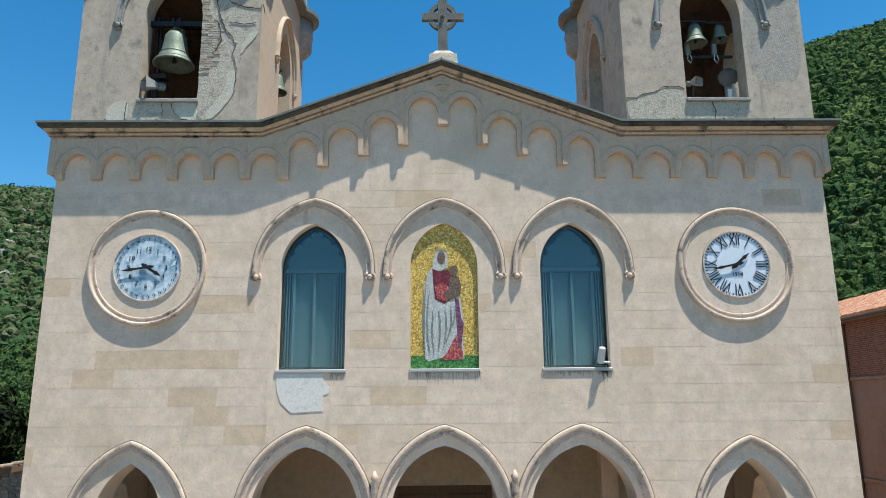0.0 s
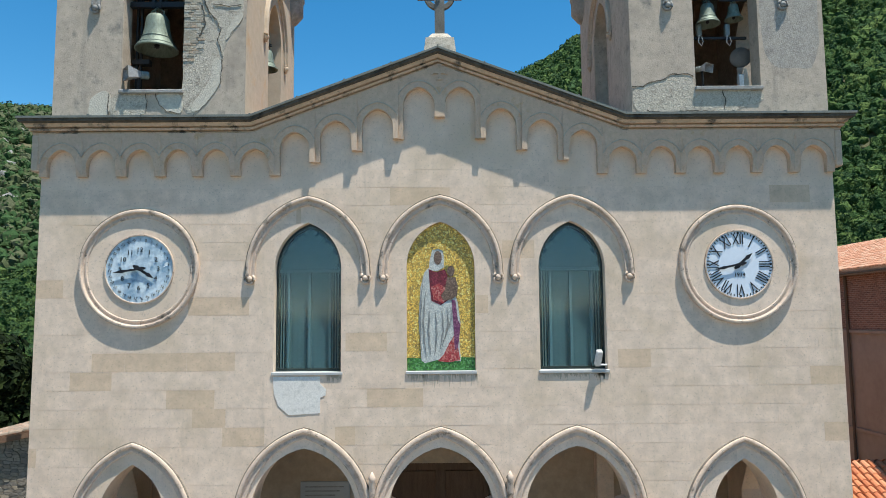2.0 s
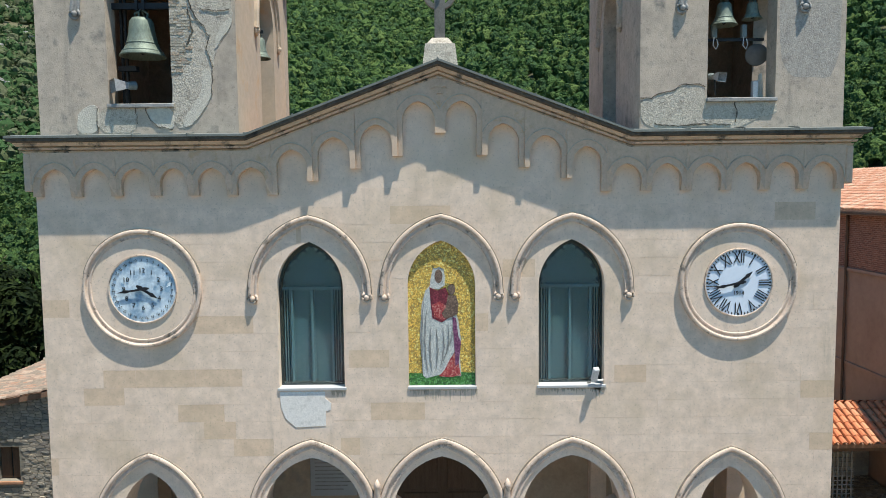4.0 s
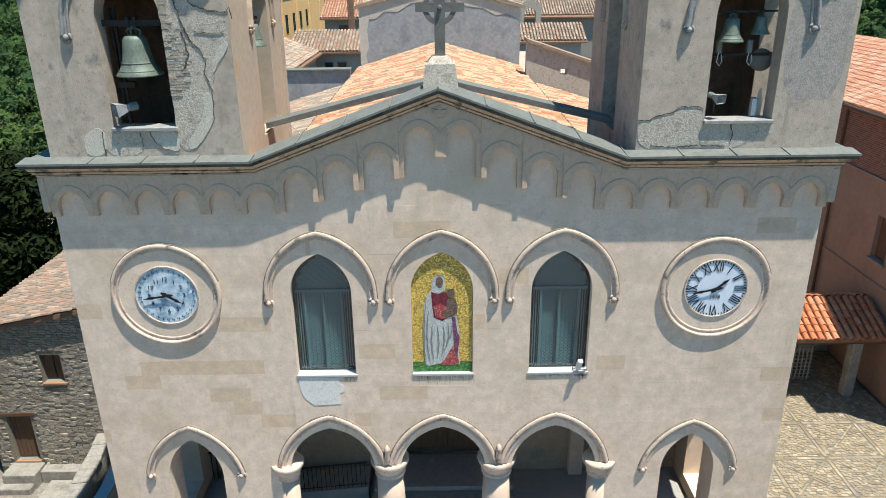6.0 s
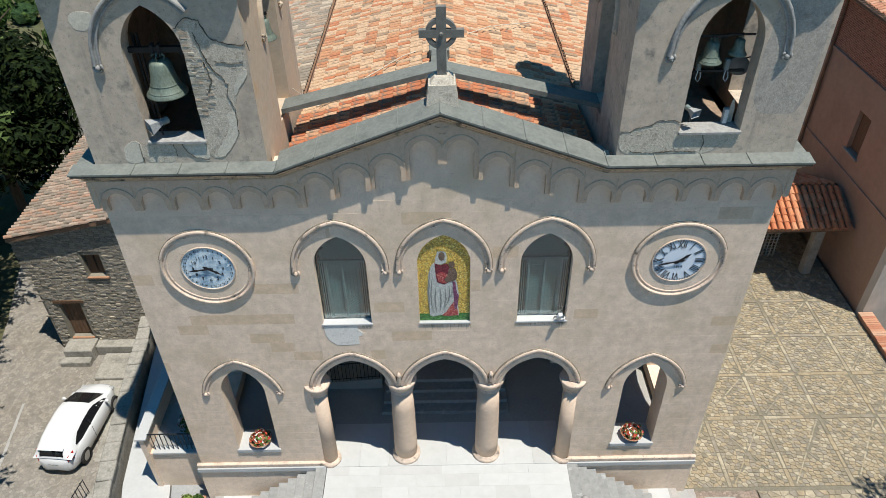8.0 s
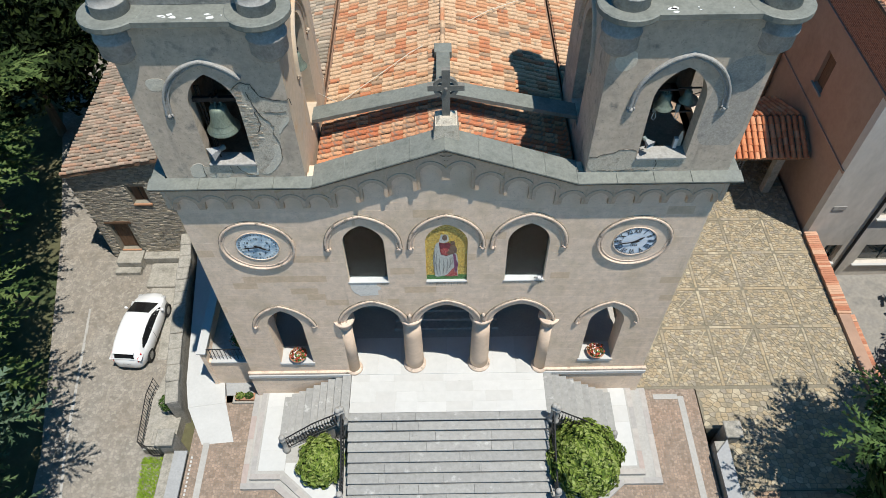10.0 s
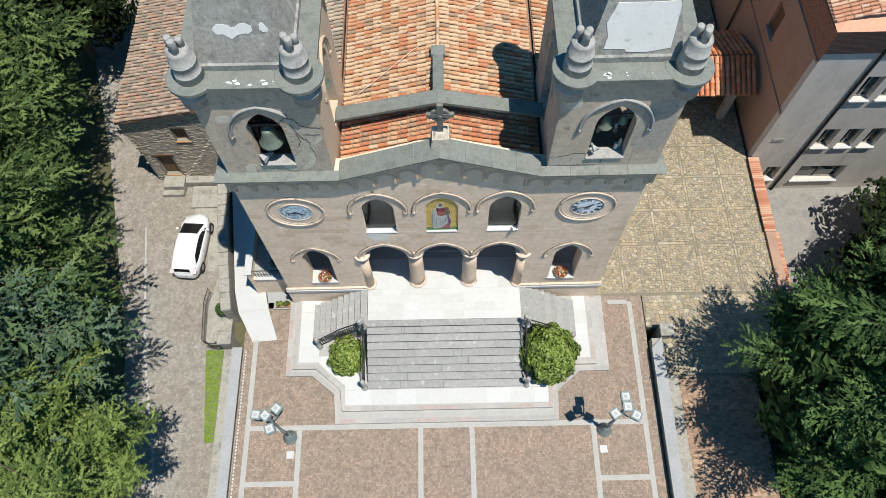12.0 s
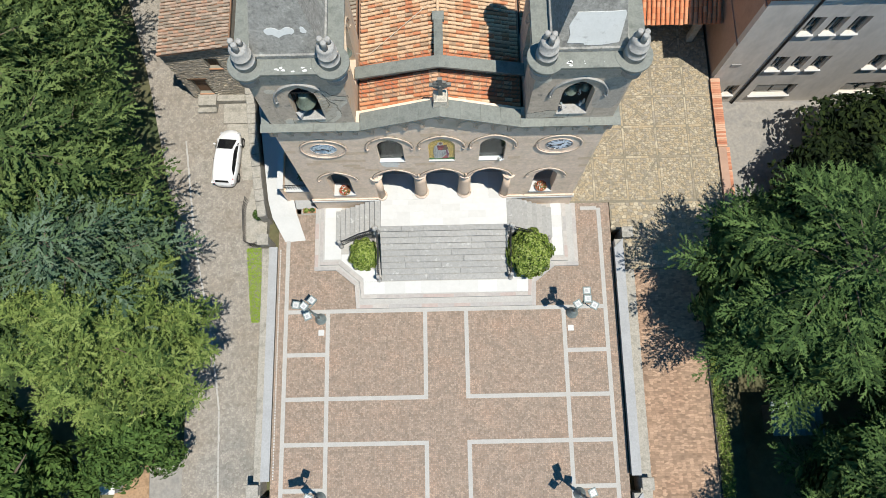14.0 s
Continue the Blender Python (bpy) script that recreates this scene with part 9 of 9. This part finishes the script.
def broadleaf(seed, H, R, name="broadleaf_tree", label="leafy green deciduous tree with an uneven crown", needles=None, clumps=34, leaf=0.17, each=420):
    rng = random.Random(seed)
    t = thing(name, label, "tree", (0, 0, -50), "trees round the church")
    bm = bmesh.new()
    tube(bm, [(0, 0, -0.3), (0.1, 0, H * 0.35), (0, 0.1, H * 0.75)], [0.3, 0.22, 0.08], 8)
    for k in range(7):
        a, f = k * 0.9, 0.3 + 0.08 * k
        tube(bm, [(0, 0, H * f), (R * 0.45 * math.cos(a), R * 0.45 * math.sin(a), H * (f + 0.15)), (R * 0.75 * math.cos(a), R * 0.75 * math.sin(a), H * (f + 0.25))], [0.1, 0.06, 0.02], 5)
    part("trunk", bm, M_BARK, t)
    Vs, Fs = [], []
    for k in range(clumps):
        a, f = rng.uniform(0, 6.28), rng.random()
        r = R * 0.78 * math.sqrt(rng.random()) * (1 - 0.5 * abs(f - 0.45))
        q = R * rng.uniform(0.2, 0.34)
        o = leafy("clump", (r * math.cos(a), r * math.sin(a), H * (0.34 + 0.58 * f)), q, q, q * 0.85, each, leaf, M_LEAF, seed * 50 + k, None, 0.72)
        me = o.data
        base = len(Vs)
        Vs += [v.co[:] for v in me.vertices]
        Fs += [tuple(i + base for i in p.vertices) for p in me.polygons]
        bpy.data.objects.remove(o)
        bpy.data.meshes.remove(me)
    part("crown", (Vs, [], Fs), needles or M_LEAF, t)
    return t


ca = cedar(1, 16.0, 4.8, 4.2, M_CEDAR, tiers=12, spray=0.9, step=0.27)
cb = cedar(2, 15.2, 4.6, 4.2, M_CEDARB, label="blue-green cedar with feathery layered branches", tiers=11, spray=0.85, step=0.26)
cc = cedar(3, 13.6, 4.4, 3.8, M_CEDARY, label="yellow-green cedar with dense tufted branches", tiers=11, spray=0.72, rosette=True)
cd = cedar(4, 14.0, 6.0, 1.6, M_CEDARR, label="large spreading cedar with long feathery branches", tiers=13, spray=0.76, step=0.165, core=0.8, leaves=14000)
bt = broadleaf(5, 8.5, 3.6)
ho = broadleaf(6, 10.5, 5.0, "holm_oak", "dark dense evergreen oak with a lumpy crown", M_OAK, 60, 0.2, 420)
spec = [
    (ho, -22.0, 17.5, -1.4, 0, 0.95), (ca, -22.4, 10.5, -1.4, 50, 0.95), (ca, -21.8, 4.6, -1.4, 100, 0.95), (ca, -19.3, -0.6, -1.4, 200, 1.0), (cb, -17.5, -5.0, -1.4, 20, 0.93), (cc, -16.7, -8.7, -1.4, 70, 0.95), (bt, -16.4, -13.5, -1.4, 160, 0.86), (bt, -21.8, -15.8, -1.4, 90, 1.05),
    (ca, -25.5, 15.5, -1.4, 40, 1.1), (cb, -26.5, 9.0, -1.4, 140, 1.1), (ca, -27, -0.5, -1.4, 240, 1.1), (ca, -25.0, -7.5, -1.4, 310, 1.1), (bt, -25, -14.5, -1.4, 10, 1.2), (bt, -20.5, -22.5, -1.4, 80, 1.1), (ca, -27, -25, -1.4, 180, 1.0),
    (cd, 18.8, -6.3, -2.6, 15, 1.06), (cd, 22.3, -17.8, -1.8, 120, 0.95), (cd, 25.0, -5.4, -3.4, 200, 1.1), (cd, 28.3, -11.4, -3.4, 260, 1.05), (ca, 20.5, -22.5, -2.4, 60, 1.1), (cd, 28.5, -19.5, -3.4, 330, 1.0), (cd, 33, -3, -3.4, 100, 1.0), (cd, 33, -14, -3.4, 30, 1.0),
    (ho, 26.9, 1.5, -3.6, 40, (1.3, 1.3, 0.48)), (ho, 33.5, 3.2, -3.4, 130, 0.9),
    (bt, -18.6, 27.5, -1.4, 0, 1.1), (bt, -22.5, 33.0, -1.4, 70, 1.3), (bt, -15.2, 35.0, -1.4, 150, 1.1), (bt, -27, 25, -1.4, 220, 1.3), (bt, -21, 42, -1.0, 20, 1.5), (bt, 26, 50, 0, 20, 1.4),
]
used = set()
for o, x, y, z, rz, s in spec:
    s = s if isinstance(s, tuple) else (s, s, s)
    m = pose(x, y, z, 0, 0, rz) @ Matrix.Diagonal((*s, 1))
    if o.name in used:
        t = copy_thing(o, pose(x, y, z, 0, 0, rz))
        t.scale = s
    else:
        o.matrix_basis = m
        used.add(o.name)

# low hedge, kerb line and a bin store beside the path
hg = tagged(part("low_hedge", ([], [], []), M_BUSH), "low unclipped green hedge along the paved path", "hedge", kind="stuff")
hrng = np.random.default_rng(61)
hn = 5200
hp = np.stack([hrng.uniform(15.3, 15.85, hn), hrng.uniform(-30, -8.2, hn), -0.05 + 0.45 * hrng.random(hn) ** 0.6], 1)
hw = hrng.standard_normal((hn, 3)) + np.array([0, 0, 0.5])
hw /= np.linalg.norm(hw, axis=1)[:, None]
hv, hf = frond_fan(hp, hw, None, 0.5 * hrng.standard_normal((hn, 3)), hrng.uniform(0.12, 0.24, hn), hrng.uniform(0.04, 0.07, hn), 2, hrng)
hg.data.from_pydata(hv.tolist(), [], hf.tolist())
tagged(part("path_edge", boxed(15.2, 15.28, -45, -7.6, -1.5, 0.06, 0.01), M_IRON), "thin dark edging along the paved path", "edging", kind="structure")
bx = thing("utility_cabinet", "pale grey metal utility cabinet beside the lane", "cabinet", (-19.4, -16.1, -1.4))
part("body", boxed(-0.42, 0.42, -0.4, 0.4, 0, 1.25, 0.03), M_CONC, bx)
part("lid", boxed(-0.47, 0.47, -0.45, 0.45, 1.255, 1.31, 0.02), M_PAPER, bx)
sh = thing("garden_shed", "low shed with a ribbed grey metal roof under the trees", "shed", (19.9, -13.1, -1.4))
part("wall", boxed(-1.3, 1.3, -0.8, 0.8, 0, 1.5), M_WOOD, sh)
shr = part("roof", boxed(-1.45, 1.45, -0.95, 0.95, 1.505, 1.56), M_LAMPPOST, sh)
for k in range(9):
    part("rib", boxed(-1.4 + 0.345 * k, -1.36 + 0.345 * k, -0.95, 0.95, 1.562, 1.6), M_LAMPPOST, shr)

# clipped bushes beside the stairs
b1 = thing("clipped_bush", "dense bright green clipped bush beside the stairs", "bush", (5.05, -3.35, 0.3), "clipped bushes")
leafy("foliage", (0, 0, 0.95), 1.3, 1.42, 1.05, 6000, 0.105, M_BUSH, 31, b1, 0.86)
leafy("inner_foliage", (0, 0, 0.85), 1.12, 1.22, 0.9, 2500, 0.12, M_LEAF, 33, b1, 0.9)
b2 = thing("clipped_bush", "smaller clipped green bush in the stair corner", "bush", (-4.75, -3.15, 0.3), "clipped bushes")
leafy("foliage", (0, 0, 0.6), 0.85, 0.95, 0.72, 3400, 0.10, M_BUSH, 32, b2, 0.82)
leafy("inner_foliage", (0, 0, 0.5), 0.72, 0.8, 0.6, 1500, 0.1, M_LEAF, 34, b2, 0.9)

# flower bowls on the arch sills
for x in SIDE:
    fb = thing("flower_bowl", "terracotta bowl of red and white flowers", "flowers", (x + 0.03, 0.2, 2.742), "flower bowls")
    bm = bmesh.new()
    lathe(bm, [(0.16, 0.0), (0.3, 0.14), (0.34, 0.22), (0.31, 0.22), (0.26, 0.14)], (0, 0, 0), 20)
    part("bowl", bm, M_TERRA, fb, smooth=True)
    leafy("blossom", (0, 0, 0.22), 0.33, 0.33, 0.2, 420, 0.05, M_FLOWR, 41, fb, 0.6)
    leafy("foliage", (0, 0, 0.2), 0.3, 0.3, 0.14, 200, 0.05, M_LEAF, 42, fb, 0.6)

# ---------- street lamps on the square ----------


def lantern(bm_f, bm_g, c, tilt, s=0.19):
    m = Matrix.Translation(c) @ tilt
    for h0, h1, r0, r1, tgt in ((0.0, 0.30, s * 0.7, s, bm_g), (0.302, 0.34, s * 1.12, s * 1.05, bm_f), (-0.05, -0.002, s * 0.75, s * 0.75, bm_f)):
        a = [tgt.verts.new(m @ Vector((sx * r0, sy * r0, h0))) for sx, sy in ((-1, -1), (1, -1), (1, 1), (-1, 1))]
        b = [tgt.verts.new(m @ Vector((sx * r1, sy * r1, h1))) for sx, sy in ((-1, -1), (1, -1), (1, 1), (-1, 1))]
        for k in range(4):
            tgt.faces.new((a[k], a[(k + 1) % 4], b[(k + 1) % 4], b[k]))
        tgt.faces.new(a)
        tgt.faces.new(b)
    for sx, sy in ((-1, -1), (1, -1), (1, 1), (-1, 1)):
        tube(bm_f, [m @ Vector((sx * s * 0.72, sy * s * 0.72, -0.01)), m @ Vector((sx * s * 1.02, sy * s * 1.02, 0.31))], 0.014, 4)


def street_lamp():
    t = thing("street_lamp", "four-lantern cast metal lamp post on the square", "street lamp", (7.5, -6.77, 0), "street lamps")
    bm = bmesh.new()
    lathe(bm, [(0.34, 0.0), (0.34, 0.1), (0.27, 0.16), (0.25, 0.3), (0.18, 0.42), (0.16, 0.6), (0.1, 0.7)], (0, 0, 0), 16)
    part("base", bm, M_LAMPPOST, t, smooth=True)
    bm = bmesh.new()
    lathe(bm, [(0.085, 0.7), (0.075, 1.4), (0.1, 1.45), (0.1, 1.52), (0.065, 1.58), (0.055, 3.9), (0.09, 3.95), (0.09, 4.05), (0.05, 4.15), (0.045, 4.68)], (0, 0, 0), 14)
    part("pole", bm, M_LAMPPOST, t, smooth=True)
    for k in range(4):
        a = 2.0944 * k + 1.466
        c = Vector((0.5 * math.cos(a), 0.5 * math.sin(a), 4.36)) if k < 3 else Vector((0, 0, 4.72))
        if k < 3:
            bm = bmesh.new()
            tube(bm, [(0.05 * math.cos(a), 0.05 * math.sin(a), 3.85), (0.28 * math.cos(a), 0.28 * math.sin(a), 3.8), (0.48 * math.cos(a), 0.48 * math.sin(a), 4.0), (c.x, c.y, 4.32)], 0.03)
            part("arm", bm, M_LAMPPOST, t)
        f, g = bmesh.new(), bmesh.new()
        lantern(f, g, c, pose(0, 0, 0, 0, 0, 30 * k))
        lo_ = part("lantern", g, M_LANTOP, t, "grey frosted lantern glass")
        part("lantern_frame", f, M_LAMPPOST, lo_)
        q = boxed(-0.145, 0.145, -0.145, 0.145, 0.342, 0.356, 0.0, Matrix.Translation(c) @ pose(0, 0, 0, 0, 0, 30 * k))
        part("lantern_top", q, M_MARBLE, lo_, "pale lantern top")
        # off-centre grey inset that stands in for a dark reflection on the top
        q = boxed(-0.085, 0.06, -0.085, 0.06, 0.358, 0.364, 0.0, Matrix.Translation(c) @ pose(0, 0, 0, 0, 0, 30 * k))
        part("lantern_vent", q, M_LANTOP, lo_)
    return t


lamp = street_lamp()
copy_thing(lamp, pose(-7.42, -6.85, 0, 0, 0, -38))
copy_thing(lamp, pose(7.3, -16.95, 0, 0, 0, 20))
copy_thing(lamp, pose(-7.25, -16.95, 0, 0, 0, 100))
# bollard lamp at the courtyard side of the church
bo = thing("bollard_light", "small dark bollard light beside the church wall", "light", (12.4, 8.75, 0))
bm = bmesh.new()
lathe(bm, [(0.1, 0), (0.08, 0.1), (0.07, 0.55), (0.11, 0.6), (0.11, 0.75), (0.03, 0.82)], (0, 0, 0), 12)
part("post", bm, M_IRON, bo)

# ---------- ashlar blocks of the facade ----------
CH = 0.345


VOIDS = [(c_, 0.645, 7.87, 9.87, 10.77) for c_ in (WIN[0], WIN[2])] + [(WIN[1], 0.66, 7.87, 9.9, 10.77)] + [(c_, 0.625, 2.58, 5.42, 6.3) for c_ in SIDE]


def void_spans(z0, z1):
    """Stretches of a course that run into an opening, a clock or the portico arches."""
    out = []
    for c_, half, lo_, sp_, ap_ in VOIDS:
        if z1 <= lo_ or z0 >= ap_:
            continue
        h_ = half if z0 < sp_ else max([abs(x - c_) for x, zz in arch(c_, half, sp_, ap_, 16) if zz >= z0 - 0.02] + [0.05])
        out.append((c_ - h_, c_ + h_))
    for c_ in (-5.67, 5.68):
        dz = max(0.0, z0 - 9.9, 9.9 - z1)
        if dz < 1.05:
            h_ = math.sqrt(1.05 ** 2 - dz ** 2)
            out.append((c_ - h_, c_ + h_))
    if z0 < 5.6:
        out.append((-3.72, 3.72))
    else:
        for c_ in MAIN:
            if z0 < 6.82:
                h_ = max([abs(x - c_) for x, zz in arch(c_, 1.165, 5.4, 6.84, 16) if zz >= z0 - 0.02] + [0.05])
                out.append((c_ - h_, c_ + h_))
    if z1 > 7.12 and z0 < 7.9:
        out.append((-3.13, -2.12))
    return sorted(out)


def pieces(a, b, z0, z1):
    """What is left of a block beside the openings and under the cornice."""
    if any(z1 > top_line(x) - 0.02 for x in (a, b, (a + b) / 2)):
        return []
    for i in range(len(CX) - 1):
        if b > CX[i] - 0.12 and a < CX[i + 1] + 0.12 and z1 > min(CZ[i], CZ[i + 1]) - 0.03:
            return []
    left = [(a, b)]
    for u, v in void_spans(z0, z1):
        left = [q for p in left for q in ((p[0], min(p[1], u)), (max(p[0], v), p[1])) if q[1] - q[0] > 0.07]
    return left


rb6 = random.Random(66)
near_blocks, far_blocks = [], []
row = 0
z = 2.1
while z < 13.2:
    x = -7.6 - rb6.uniform(0, 0.5)
    while x < 7.6:
        w = rb6.choice((0.62, 0.78, 0.9, 1.05, 1.15))
        a, b = max(-7.598, x), min(7.598, x + w)
        for pa, pb in (pieces(a, b, z, z + CH) if b - a > 0.1 else []):
            (near_blocks if z > 7.0 and len(near_blocks) < 295 else far_blocks).append((pa, pb, z))
        x += w
    z += CH


def block_mesh(a, b, z0):
    g, d = 0.003, 0.0022
    a, b, z0, z1 = a + g, b - g, z0 + g, z0 + CH - g
    return [(a, 0.0, z0), (b, 0.0, z0), (b, 0.0, z1), (a, 0.0, z1), (a, -d, z0), (b, -d, z0), (b, -d, z1), (a, -d, z1)], [(4, 5, 6, 7), (0, 1, 5, 4), (1, 2, 6, 5), (2, 3, 7, 6), (3, 0, 4, 7)]


for a, b, z0 in near_blocks:
    vs, fs = block_mesh(a, b, z0)
    part("stone_block", (vs, [], fs), M_BLOCK, facade)
tagged(joined("masonry", [block_mesh(*q) for q in far_blocks], M_BLOCKI, facade), kind="stuff")
